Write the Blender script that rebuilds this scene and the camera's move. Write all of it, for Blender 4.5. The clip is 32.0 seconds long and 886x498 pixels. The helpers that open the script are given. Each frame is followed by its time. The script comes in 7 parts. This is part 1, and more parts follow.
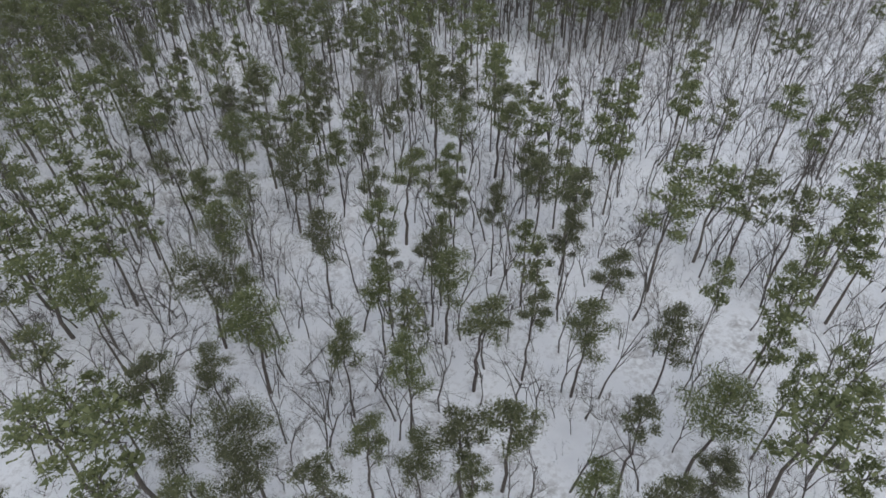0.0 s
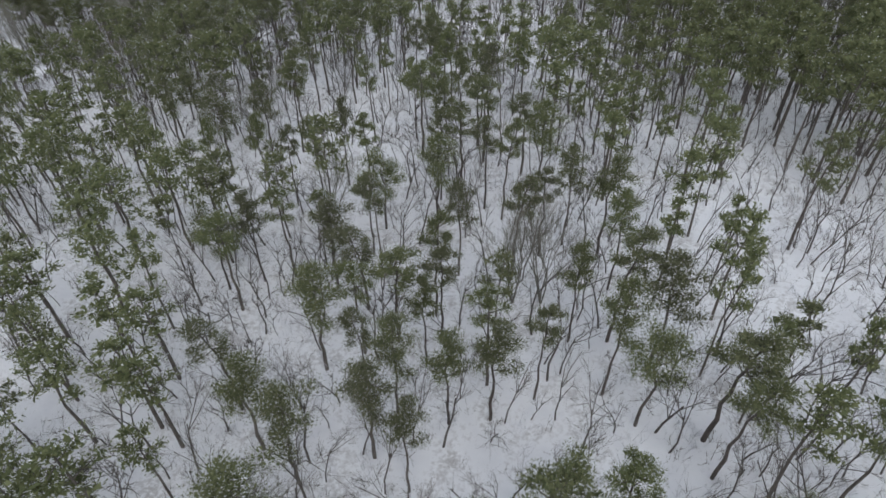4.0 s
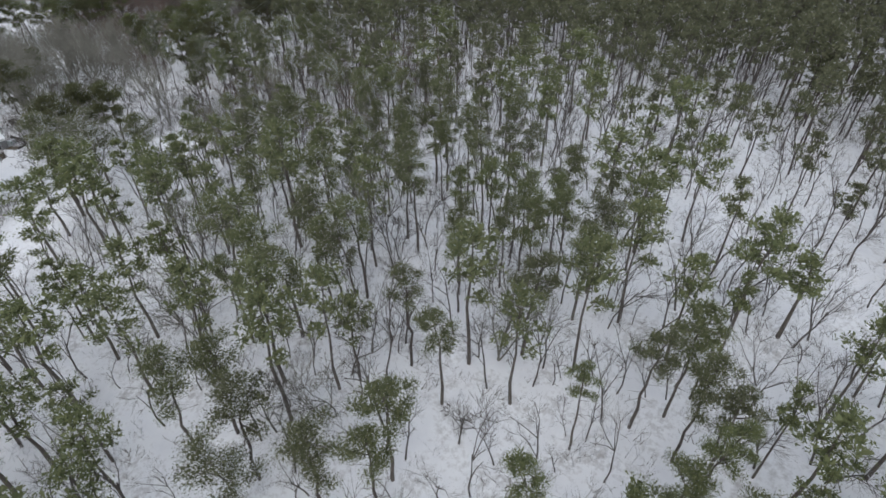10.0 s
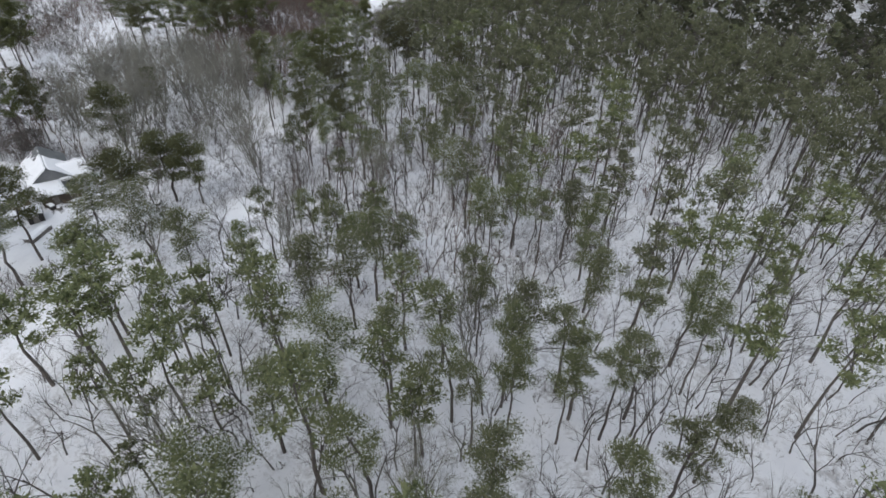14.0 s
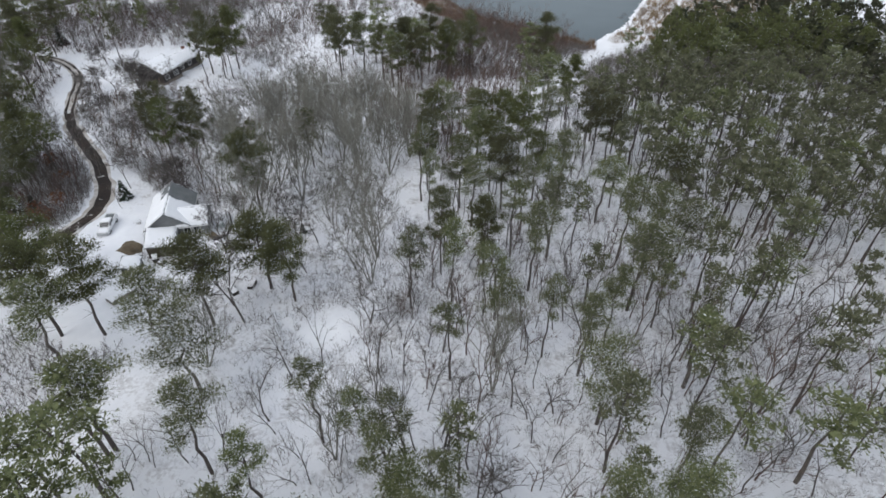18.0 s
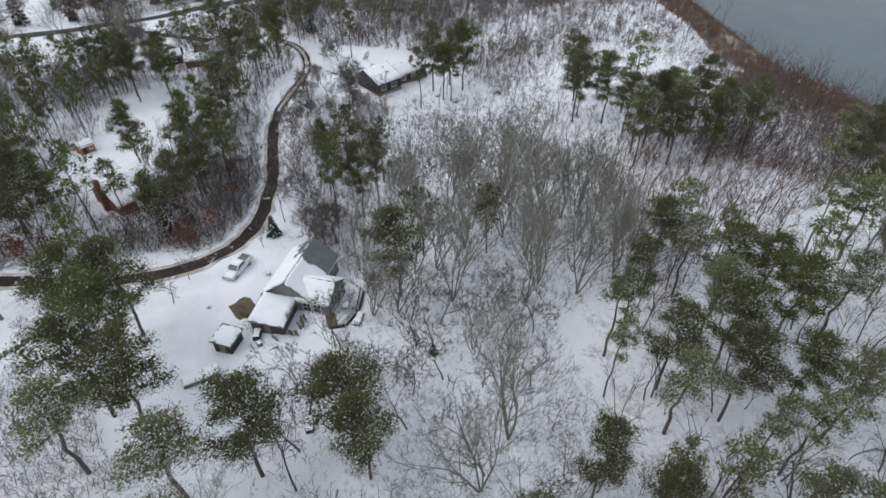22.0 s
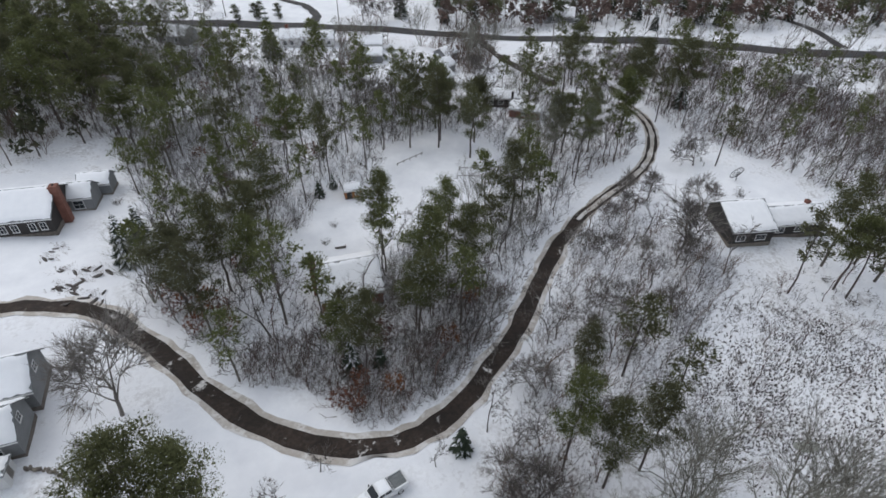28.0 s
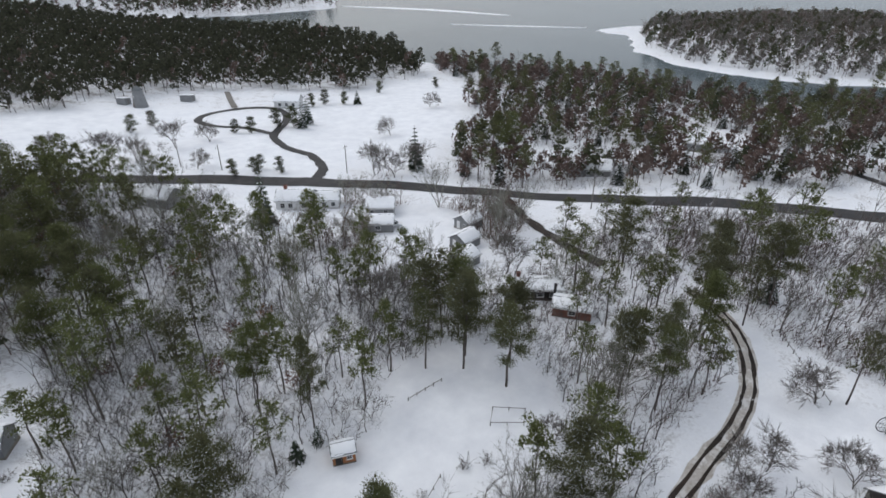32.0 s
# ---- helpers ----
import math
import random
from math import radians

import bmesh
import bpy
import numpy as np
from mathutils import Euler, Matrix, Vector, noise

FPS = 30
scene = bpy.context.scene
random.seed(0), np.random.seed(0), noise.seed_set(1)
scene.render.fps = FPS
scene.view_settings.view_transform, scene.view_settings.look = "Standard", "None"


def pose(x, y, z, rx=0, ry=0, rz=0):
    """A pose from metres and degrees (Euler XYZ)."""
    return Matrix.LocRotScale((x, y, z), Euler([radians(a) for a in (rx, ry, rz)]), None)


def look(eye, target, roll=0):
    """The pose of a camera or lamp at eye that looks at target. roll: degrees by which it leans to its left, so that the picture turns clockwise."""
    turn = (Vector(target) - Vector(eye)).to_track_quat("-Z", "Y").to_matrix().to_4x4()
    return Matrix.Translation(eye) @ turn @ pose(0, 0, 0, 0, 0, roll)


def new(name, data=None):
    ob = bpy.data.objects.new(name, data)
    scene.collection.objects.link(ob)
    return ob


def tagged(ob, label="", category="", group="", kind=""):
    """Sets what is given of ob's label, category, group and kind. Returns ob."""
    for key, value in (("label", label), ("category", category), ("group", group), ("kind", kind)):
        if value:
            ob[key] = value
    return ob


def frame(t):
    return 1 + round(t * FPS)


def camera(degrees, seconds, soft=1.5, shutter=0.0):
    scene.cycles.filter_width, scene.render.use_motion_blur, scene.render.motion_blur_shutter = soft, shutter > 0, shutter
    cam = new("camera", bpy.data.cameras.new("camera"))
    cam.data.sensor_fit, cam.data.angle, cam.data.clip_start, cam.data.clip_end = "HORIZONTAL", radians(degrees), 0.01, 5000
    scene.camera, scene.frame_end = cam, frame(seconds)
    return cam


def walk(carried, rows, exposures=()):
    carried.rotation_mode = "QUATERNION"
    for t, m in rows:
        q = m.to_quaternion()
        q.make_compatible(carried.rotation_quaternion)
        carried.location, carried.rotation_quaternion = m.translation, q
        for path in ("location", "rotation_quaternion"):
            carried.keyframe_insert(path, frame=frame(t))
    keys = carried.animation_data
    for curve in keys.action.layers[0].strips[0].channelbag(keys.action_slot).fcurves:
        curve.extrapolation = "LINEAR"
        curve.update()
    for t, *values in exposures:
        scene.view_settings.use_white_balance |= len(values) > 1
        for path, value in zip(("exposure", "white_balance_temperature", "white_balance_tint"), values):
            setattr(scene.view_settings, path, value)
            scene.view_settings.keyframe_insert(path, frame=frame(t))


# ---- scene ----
cam = camera(76.13, 32.0, soft=1.6)
# seconds, x, y, z, yaw, pitch, roll
ROWS = [
    (0, -15.52, 28.07, 59.60, -1.28, -38.73, -0.33),
    (0.5, -15.30, 33.06, 59.84, 0.02, -38.69, -0.27),
    (1, -15.10, 37.98, 60.09, 1.50, -38.66, -0.20),
    (1.5, -14.97, 42.87, 60.29, 2.95, -38.67, -0.17),
    (2, -15.04, 47.83, 60.44, 5.14, -38.72, -0.06),
    (2.5, -15.55, 53.01, 60.42, 7.70, -38.75, 0.09),
    (4.5, -21.45, 75.18, 59.13, 20.32, -38.61, -0.95),
    (5, -23.07, 80.81, 59.18, 23.81, -38.54, -0.84),
    (5.5, -24.79, 86.38, 59.44, 27.11, -38.54, -0.75),
    (6, -26.67, 91.92, 59.77, 29.71, -38.58, -0.58),
    (6.5, -28.80, 97.26, 60.09, 31.94, -38.66, -0.56),
    (7, -31.13, 102.44, 60.39, 33.82, -38.72, -0.45),
    (7.5, -33.66, 107.49, 60.65, 35.60, -38.74, -0.38),
    (8, -36.32, 112.45, 60.95, 36.70, -38.66, -0.33),
    (8.5, -39.15, 117.28, 61.24, 37.18, -38.70, -0.31),
    (9, -42.14, 121.86, 61.51, 37.69, -38.71, -0.32),
    (9.5, -45.11, 126.16, 61.81, 38.13, -38.76, -0.27),
    (10, -48.11, 130.22, 62.10, 38.43, -38.76, -0.31),
    (10.5, -51.25, 134.20, 62.38, 39.36, -38.81, -0.29),
    (11, -54.51, 138.22, 62.59, 41.15, -38.86, -0.19),
    (11.5, -57.87, 142.28, 62.78, 43.46, -38.94, 0.09),
    (12, -61.29, 146.22, 62.92, 45.70, -39.09, 0.33),
    (12.5, -64.74, 150.03, 63.10, 47.91, -39.20, 0.55),
    (13, -68.24, 153.71, 63.21, 50.20, -39.32, 0.68),
    (13.5, -71.73, 157.24, 63.20, 52.41, -39.35, 0.67),
    (14, -75.24, 160.66, 63.13, 54.63, -39.28, 0.64),
    (14.5, -78.82, 163.99, 63.02, 57.26, -39.16, 0.67),
    (15, -82.45, 167.23, 62.93, 60.08, -39.12, 0.66),
    (15.5, -86.12, 170.39, 62.87, 62.83, -39.10, 0.54),
    (17.5, -101.65, 182.02, 63.02, 75.13, -38.68, -0.17),
    (18, -106.28, 184.45, 62.45, 78.85, -38.65, -0.31),
    (18.5, -111.17, 186.43, 61.98, 83.59, -38.70, -0.35),
    (19, -115.97, 188.08, 61.71, 87.40, -38.75, -0.32),
    (19.5, -120.69, 189.31, 61.56, 90.78, -38.83, -0.28),
    (20, -125.35, 190.23, 61.47, 93.78, -38.91, -0.29),
    (20.5, -130.02, 190.88, 61.42, 96.66, -39.01, -0.35),
    (21, -134.53, 191.28, 61.32, 99.78, -39.09, -0.42),
    (21.5, -138.93, 191.29, 61.18, 103.01, -39.14, -0.45),
    (22, -143.24, 190.97, 61.02, 105.80, -39.15, -0.43),
    (22.5, -147.55, 190.25, 60.83, 108.98, -39.20, -0.34),
    (23, -151.74, 189.27, 60.62, 113.16, -39.23, -0.24),
    (23.5, -155.75, 188.13, 60.38, 117.87, -39.20, -0.16),
    (24, -159.58, 186.81, 60.15, 122.03, -39.15, -0.06),
    (24.5, -163.36, 185.13, 60.03, 124.99, -39.07, 0.04),
    (26.5, -177.62, 176.88, 59.96, 133.74, -38.93, 0.20),
    (27, -180.89, 174.43, 59.99, 137.07, -38.92, 0.32),
    (27.5, -184.01, 171.71, 59.99, 140.75, -38.95, 0.49),
    (28, -187.09, 168.69, 60.01, 142.84, -39.01, 0.56),
    (28.5, -189.96, 165.46, 60.07, 143.33, -39.05, 0.50),
    (29, -192.67, 161.98, 60.24, 143.21, -38.86, 0.47),
    (29.5, -195.30, 158.32, 60.45, 143.40, -37.46, 0.38),
    (30, -197.89, 154.57, 60.65, 143.56, -35.70, 0.26),
    (30.5, -200.44, 150.63, 60.83, 143.79, -33.92, 0.14),
    (31, -202.89, 146.49, 60.98, 144.00, -32.15, 0.06),
    (31.5, -205.20, 142.19, 61.01, 144.19, -30.32, 0.01),
    (32, -207.39, 137.82, 61.01, 144.43, -28.42, -0.03),
]
walk(cam, [(t, pose(x, y, z, 90 + pitch, 0, yaw) @ pose(0, 0, 0, 0, 0, roll)) for t, x, y, z, yaw, pitch, roll in ROWS],
     [(0, 0.42), (6, 0.53), (12, 0.62), (15, 0.66), (20, 0.68), (24, 0.57), (28, 0.47), (32, 0.47)])

# ---- world and light: a thin bright overcast over snow ----
world = bpy.data.worlds.new("overcast")
scene.world = world
world.use_nodes = True
wn, wl = world.node_tree.nodes, world.node_tree.links
sky = wn.new("ShaderNodeTexSky")
sky.sky_type, sky.sun_disc = "NISHITA", False
sky.sun_elevation, sky.sun_rotation = radians(38), radians(200)
sky.air_density, sky.dust_density = 1.0, 4.0
grey = wn.new("ShaderNodeMixRGB")
grey.inputs[0].default_value = 0.82
grey.inputs[2].default_value = (7.0, 7.6, 8.55, 1)
wl.new(sky.outputs[0], grey.inputs[1])
wl.new(grey.outputs[0], wn["Background"].inputs[0])
wn["Background"].inputs[1].default_value = 0.075
sun = new("sun", bpy.data.lights.new("sun", "SUN"))
sun.data.energy, sun.data.angle, sun.data.color = 0.7, radians(40), (1.0, 0.985, 0.955)
sun.matrix_world = look((0, 0, 200), (-40, 60, 110))


# ---- materials ----
def material(name, rough=0.9, metal=0.0):
    m = bpy.data.materials.new(name)
    m.use_nodes = True
    b = m.node_tree.nodes["Principled BSDF"]
    b.inputs["Roughness"].default_value, b.inputs["Metallic"].default_value = rough, metal
    return m, m.node_tree.nodes, m.node_tree.links, b


def noise_node(nodes, links, scale, detail=4, rough=0.6, coords="world", stretch=None):
    n = nodes.new("ShaderNodeTexNoise")
    n.inputs["Scale"].default_value, n.inputs["Detail"].default_value, n.inputs["Roughness"].default_value = scale, detail, rough
    if coords == "world":
        src = nodes.new("ShaderNodeNewGeometry").outputs["Position"]
    else:
        src = nodes.new("ShaderNodeTexCoord").outputs["Object"]
    if stretch:
        mp = nodes.new("ShaderNodeMapping")
        mp.inputs["Scale"].default_value = stretch
        links.new(src, mp.inputs["Vector"])
        src = mp.outputs["Vector"]
    links.new(src, n.inputs["Vector"])
    return n.outputs["Fac"]


def ramp(nodes, links, src, stops):
    r = nodes.new("ShaderNodeValToRGB")
    while len(r.color_ramp.elements) < len(stops):
        r.color_ramp.elements.new(0.5)
    for e, (p, c) in zip(r.color_ramp.elements, stops):
        e.position, e.color = p, (*c, 1)
    links.new(src, r.inputs["Fac"])
    return r.outputs["Color"]


def mix(nodes, links, fac, a, b, blend="MIX"):
    m = nodes.new("ShaderNodeMixRGB")
    m.blend_type = blend
    for k, v in enumerate((fac, a, b)):
        if hasattr(v, "is_linked"):
            links.new(v, m.inputs[k])
        else:
            m.inputs[k].default_value = v if k == 0 else (*v, 1)
    return m.outputs["Color"]


def bump(nodes, links, b, src, strength, distance):
    n = nodes.new("ShaderNodeBump")
    n.inputs["Strength"].default_value, n.inputs["Distance"].default_value = strength, distance
    links.new(src, n.inputs["Height"])
    links.new(n.outputs["Normal"], b.inputs["Normal"])


def varied(name, dark, light, scale=3.0, rough=0.9, relief=0.0, coords="world", each=0.0, stretch=None, metal=0.0):
    """A surface between two colours at two scales, with relief and, by each, a change from thing to thing."""
    m, nodes, links, b = material(name, rough, metal)
    fac = noise_node(nodes, links, scale, 6, 0.65, coords, stretch)
    big = noise_node(nodes, links, scale * 0.13, 2, 0.5, coords)
    col = ramp(nodes, links, fac, [(0.3, dark), (0.7, light)])
    col = mix(nodes, links, 0.35, col, ramp(nodes, links, big, [(0.35, dark), (0.65, light)]))
    if each:
        hsv = nodes.new("ShaderNodeHueSaturation")
        rnd = nodes.new("ShaderNodeObjectInfo").outputs["Random"]
        for socket, spread in (("Value", each), ("Hue", each * 0.07)):
            mr = nodes.new("ShaderNodeMapRange")
            mid = 1.0 if socket == "Value" else 0.5
            mr.inputs["To Min"].default_value, mr.inputs["To Max"].default_value = mid - spread, mid + spread
            links.new(rnd, mr.inputs["Value"])
            links.new(mr.outputs[0], hsv.inputs[socket])
        links.new(col, hsv.inputs["Color"])
        col = hsv.outputs["Color"]
    links.new(col, b.inputs["Base Color"])
    if relief:
        bump(nodes, links, b, fac, 0.6, relief)
    return m


def leafy(name, dark, light, each=0.25):
    """Needles and leaves: each piece its own shade, a little light coming through."""
    m, nodes, links, b = material(name, 0.75)
    geo = nodes.new("ShaderNodeNewGeometry")
    col = ramp(nodes, links, geo.outputs["Random Per Island"], [(0.0, dark), (1.0, light)])
    hsv = nodes.new("ShaderNodeHueSaturation")
    rnd = nodes.new("ShaderNodeObjectInfo").outputs["Random"]
    for socket, lo, hi in (("Value", 1 - each, 1 + each), ("Hue", 0.485, 0.51), ("Saturation", 0.8, 1.1)):
        mr = nodes.new("ShaderNodeMapRange")
        mr.inputs["To Min"].default_value, mr.inputs["To Max"].default_value = lo, hi
        links.new(rnd, mr.inputs["Value"])
        links.new(mr.outputs[0], hsv.inputs[socket])
    links.new(col, hsv.inputs["Color"])
    links.new(hsv.outputs["Color"], b.inputs["Base Color"])
    b.inputs["Specular IOR Level"].default_value = 0.25
    through_light = nodes.new("ShaderNodeBsdfTranslucent")
    links.new(hsv.outputs["Color"], through_light.inputs["Color"])
    blend = nodes.new("ShaderNodeMixShader")
    blend.inputs[0].default_value = 0.35
    links.new(b.outputs[0], blend.inputs[1]), links.new(through_light.outputs[0], blend.inputs[2])
    links.new(blend.outputs[0], nodes["Material Output"].inputs["Surface"])
    return m


M_BARK = varied("pine_bark", (0.055, 0.047, 0.043), (0.16, 0.135, 0.12), 6, relief=0.02, each=0.25, stretch=(1, 1, 0.25))
M_GREYBARK = varied("grey_bark", (0.055, 0.048, 0.044), (0.16, 0.142, 0.13), 6, relief=0.02, each=0.25, stretch=(1, 1, 0.25))
M_TWIG = varied("twigs", (0.10, 0.088, 0.08), (0.21, 0.19, 0.178), 1.5, each=0.2)
M_PALETWIG = varied("pale_olive_twigs", (0.15, 0.145, 0.12), (0.28, 0.27, 0.235), 1.5, each=0.15)
M_SNOWTWIG = varied("snow_laden_twigs", (0.42, 0.42, 0.44), (0.70, 0.71, 0.74), 1.5, each=0.1)
M_REDTWIG = varied("reddish_twigs", (0.085, 0.055, 0.045), (0.18, 0.125, 0.105), 1.5, each=0.2)
M_NEEDLE = leafy("pine_needles", (0.108, 0.122, 0.064), (0.225, 0.238, 0.128), 0.16)
M_SPRUCE = leafy("spruce_needles", (0.032, 0.048, 0.034), (0.085, 0.108, 0.07))
M_BROADPINE = leafy("broad_pine_needles", (0.07, 0.078, 0.036), (0.16, 0.166, 0.077), 0.16)
# pine needles in a darker tone, for far crowns and field evergreens
M_DARKPINE = leafy("dark_pine_needles", (0.042, 0.05, 0.028), (0.095, 0.1, 0.055), 0.2)
M_LEAF = leafy("dead_oak_leaves", (0.12, 0.05, 0.028), (0.26, 0.12, 0.07))
M_REED = varied("dry_reeds", (0.13, 0.085, 0.045), (0.28, 0.19, 0.11), 1.2, each=0.15)
M_FLAKE = varied("snow_on_branches", (0.74, 0.76, 0.80), (0.86, 0.87, 0.90), 2)
M_SNOW = varied("roof_snow", (0.80, 0.81, 0.84), (0.88, 0.89, 0.91), 0.9, 0.85, relief=0.03)


def ground_material():
    m, nodes, links, b = material("snow_ground", 0.9)
    fine = noise_node(nodes, links, 1.7, 8, 0.7)
    mid = noise_node(nodes, links, 0.22, 6, 0.62)
    snow = ramp(nodes, links, mid, [(0.3, (0.72, 0.73, 0.765)), (0.72, (0.86, 0.868, 0.89))])
    # grey mottle put into the snow colour for litter, twig haze and shadows
    litter_shade = ramp(nodes, links, fine, [(0.35, (0.23, 0.215, 0.21)), (0.7, (0.50, 0.485, 0.49))])
    both = nodes.new("ShaderNodeMath")
    both.operation = "MULTIPLY"
    links.new(fine, both.inputs[0]), links.new(mid, both.inputs[1])
    wild = nodes.new("ShaderNodeAttribute")
    wild.attribute_name = "wild"
    amount = ramp(nodes, links, both.outputs[0], [(0.25, (0, 0, 0)), (0.42, (1, 1, 1))])
    cover = nodes.new("ShaderNodeMath")
    cover.operation = "MULTIPLY"
    cover.use_clamp = True
    links.new(amount, cover.inputs[0]), links.new(wild.outputs["Fac"], cover.inputs[1])
    links.new(mix(nodes, links, cover.outputs[0], snow, litter_shade), b.inputs["Base Color"])
    bump(nodes, links, b, fine, 0.5, 0.12)
    return m


def water_material():
    m, nodes, links, b = material("grey_water", 0.2)
    b.inputs["Specular IOR Level"].default_value = 0.12
    links.new(ramp(nodes, links, noise_node(nodes, links, 0.012, 4), [(0.35, (0.058, 0.082, 0.094)), (0.65, (0.09, 0.118, 0.13))]), b.inputs["Base Color"])
    bump(nodes, links, b, noise_node(nodes, links, 0.8, 4), 0.12, 0.2)
    return m


def road_material(name, dark, light, slush):
    m, nodes, links, b = material(name, 0.7)
    fine = noise_node(nodes, links, 2.2, 6)
    base = ramp(nodes, links, fine, [(0.3, dark), (0.7, light)])
    streak = ramp(nodes, links, noise_node(nodes, links, 0.9, 7, 0.75), [(0.52, (0, 0, 0)), (0.66, (0.16, 0.16, 0.16))])
    b.inputs["Specular IOR Level"].default_value = 0.25
    base = mix(nodes, links, streak, base, (0.24, 0.21, 0.19))
    base = mix(nodes, links, ramp(nodes, links, noise_node(nodes, links, 0.3, 4), [(0.4, (0, 0, 0)), (0.6, (0.75, 0.75, 0.75))]), base, dark)
    patch = ramp(nodes, links, noise_node(nodes, links, 0.35, 6, 0.7), [(slush, (0, 0, 0)), (slush + 0.06, (1, 1, 1))])
    links.new(mix(nodes, links, patch, base, (0.62, 0.60, 0.58)), b.inputs["Base Color"])
    bump(nodes, links, b, fine, 0.5, 0.03)
    return m


M_GROUND, M_WATER = ground_material(), water_material()
M_LANE = road_material("wet_sand_lane", (0.016, 0.012, 0.010), (0.055, 0.037, 0.028), 0.60)
M_SLUSHLANE = road_material("rutted_snow_lane", (0.38, 0.34, 0.30), (0.58, 0.55, 0.52), 0.5)
M_ASPHALT = road_material("wet_asphalt", (0.032, 0.031, 0.032), (0.06, 0.058, 0.06), 0.74)


# ---- mesh helpers ----
def tri_mesh(name, verts, tris, mats, index=None):
    me = bpy.data.meshes.new(name)
    verts, tris = np.asarray(verts, np.float32), np.asarray(tris, np.int32)
    me.vertices.add(len(verts)), me.loops.add(tris.size), me.polygons.add(len(tris))
    me.vertices.foreach_set("co", verts.ravel())
    me.loops.foreach_set("vertex_index", tris.ravel())
    me.polygons.foreach_set("loop_start", np.arange(0, tris.size, 3, dtype=np.int32))
    for m in mats if isinstance(mats, (list, tuple)) else [mats]:
        me.materials.append(m)
    if index is not None:
        me.polygons.foreach_set("material_index", np.asarray(index, np.int32))
    me.update(calc_edges=True)
    return me


class Tris:
    """A growing soup of triangles."""

    def __init__(self):
        self.v, self.t, self.n = [], [], 0

    def add(self, verts, tris):
        verts = np.asarray(verts, float).reshape(-1, 3)
        self.v.append(verts), self.t.append(np.asarray(tris, int).reshape(-1, 3) + self.n)
        self.n += len(verts)

    def tube(self, pts, radii, sides=5):
        pts = np.asarray(pts, float)
        rings = []
        for k, p in enumerate(pts):
            d = pts[min(k + 1, len(pts) - 1)] - pts[max(k - 1, 0)]
            d = d / (np.linalg.norm(d) + 1e-9)
            a = np.cross(d, (0.31, 0.95, 0.02))
            a /= np.linalg.norm(a) + 1e-9
            c = np.cross(d, a)
            ang = np.arange(sides) * 2 * np.pi / sides
            rings.append(p + radii[k] * (np.outer(np.cos(ang), a) + np.outer(np.sin(ang), c)))
        tris = []
        for k in range(len(pts) - 1):
            for s in range(sides):
                a, b = k * sides + s, k * sides + (s + 1) % sides
                tris += [(a, b, b + sides), (a, b + sides, a + sides)]
        self.add(np.concatenate(rings), tris)

    def arrays(self):
        return np.concatenate(self.v), np.concatenate(self.t)


def merged(template, places):
    """Copies of a template's triangles at rows of x, y, z, turn, scale, height scale."""
    V, T = template
    P = np.asarray(places, float)
    c, s = np.cos(P[:, 3])[:, None], np.sin(P[:, 3])[:, None]
    X = (V[None, :, 0] * c - V[None, :, 1] * s) * P[:, 4:5] + P[:, 0:1]
    Y = (V[None, :, 0] * s + V[None, :, 1] * c) * P[:, 4:5] + P[:, 1:2]
    Z = V[None, :, 2] * P[:, 5:6] + P[:, 2:3]
    verts = np.stack([X, Y, Z], 2).reshape(-1, 3)
    tris = (T[None] + (np.arange(len(P)) * len(V))[:, None, None]).reshape(-1, 3)
    return verts, tris


def part(name, data, parent, label=""):
    ob = new(name, data)
    ob.parent = parent
    return tagged(ob, label)


def thing(name, label, category, m=None, group="", kind=""):
    ob = new(name)
    if m is not None:
        ob.matrix_world = m
    return tagged(ob, label, category, group, kind)


def sstep(a, b, x):
    t = np.clip((x - a) / (b - a), 0, 1)
    return t * t * (3 - 2 * t)


def signed(poly, x, y):
    """Distance to a polygon's edge, positive inside."""
    p = np.asarray(poly, float)
    x, y = np.asarray(x, float), np.asarray(y, float)
    best, inside = np.full(x.shape, 1e18), np.zeros(x.shape, bool)
    for (ax, ay), (bx, by) in zip(p, np.roll(p, -1, 0)):
        dx, dy = bx - ax, by - ay
        t = np.clip(((x - ax) * dx + (y - ay) * dy) / (dx * dx + dy * dy), 0, 1)
        best = np.minimum(best, (x - ax - t * dx) ** 2 + (y - ay - t * dy) ** 2)
        if dy:
            inside ^= ((ay > y) != (by > y)) & (x < dx * (y - ay) / dy + ax)
    return np.where(inside, 1, -1) * np.sqrt(best)


def along(line, x, y):
    """Distance to an open line."""
    p = np.asarray(line, float)
    best = np.full(np.shape(x), 1e18)
    for (ax, ay), (bx, by) in zip(p[:-1], p[1:]):
        dx, dy = bx - ax, by - ay
        t = np.clip(((x - ax) * dx + (y - ay) * dy) / (dx * dx + dy * dy), 0, 1)
        best = np.minimum(best, (x - ax - t * dx) ** 2 + (y - ay - t * dy) ** 2)
    return np.sqrt(best)


def smooth_line(line, step=2.0):
    """A Catmull-Rom curve through the line's points."""
    p = np.asarray(line, float)
    q = np.concatenate([[2 * p[0] - p[1]], p, [2 * p[-1] - p[-2]]])
    out = []
    for k in range(1, len(q) - 2):
        a, b, c, d = q[k - 1:k + 3]
        n = max(2, int(np.hypot(*(c - b)[:2]) / step))
        for u in np.arange(n) / n:
            out.append(0.5 * (2 * b + (c - a) * u + (2 * a - 5 * b + 4 * c - d) * u * u + (3 * b - a - 3 * c + d) * u ** 3))
    out.append(p[-1])
    return np.array(out)


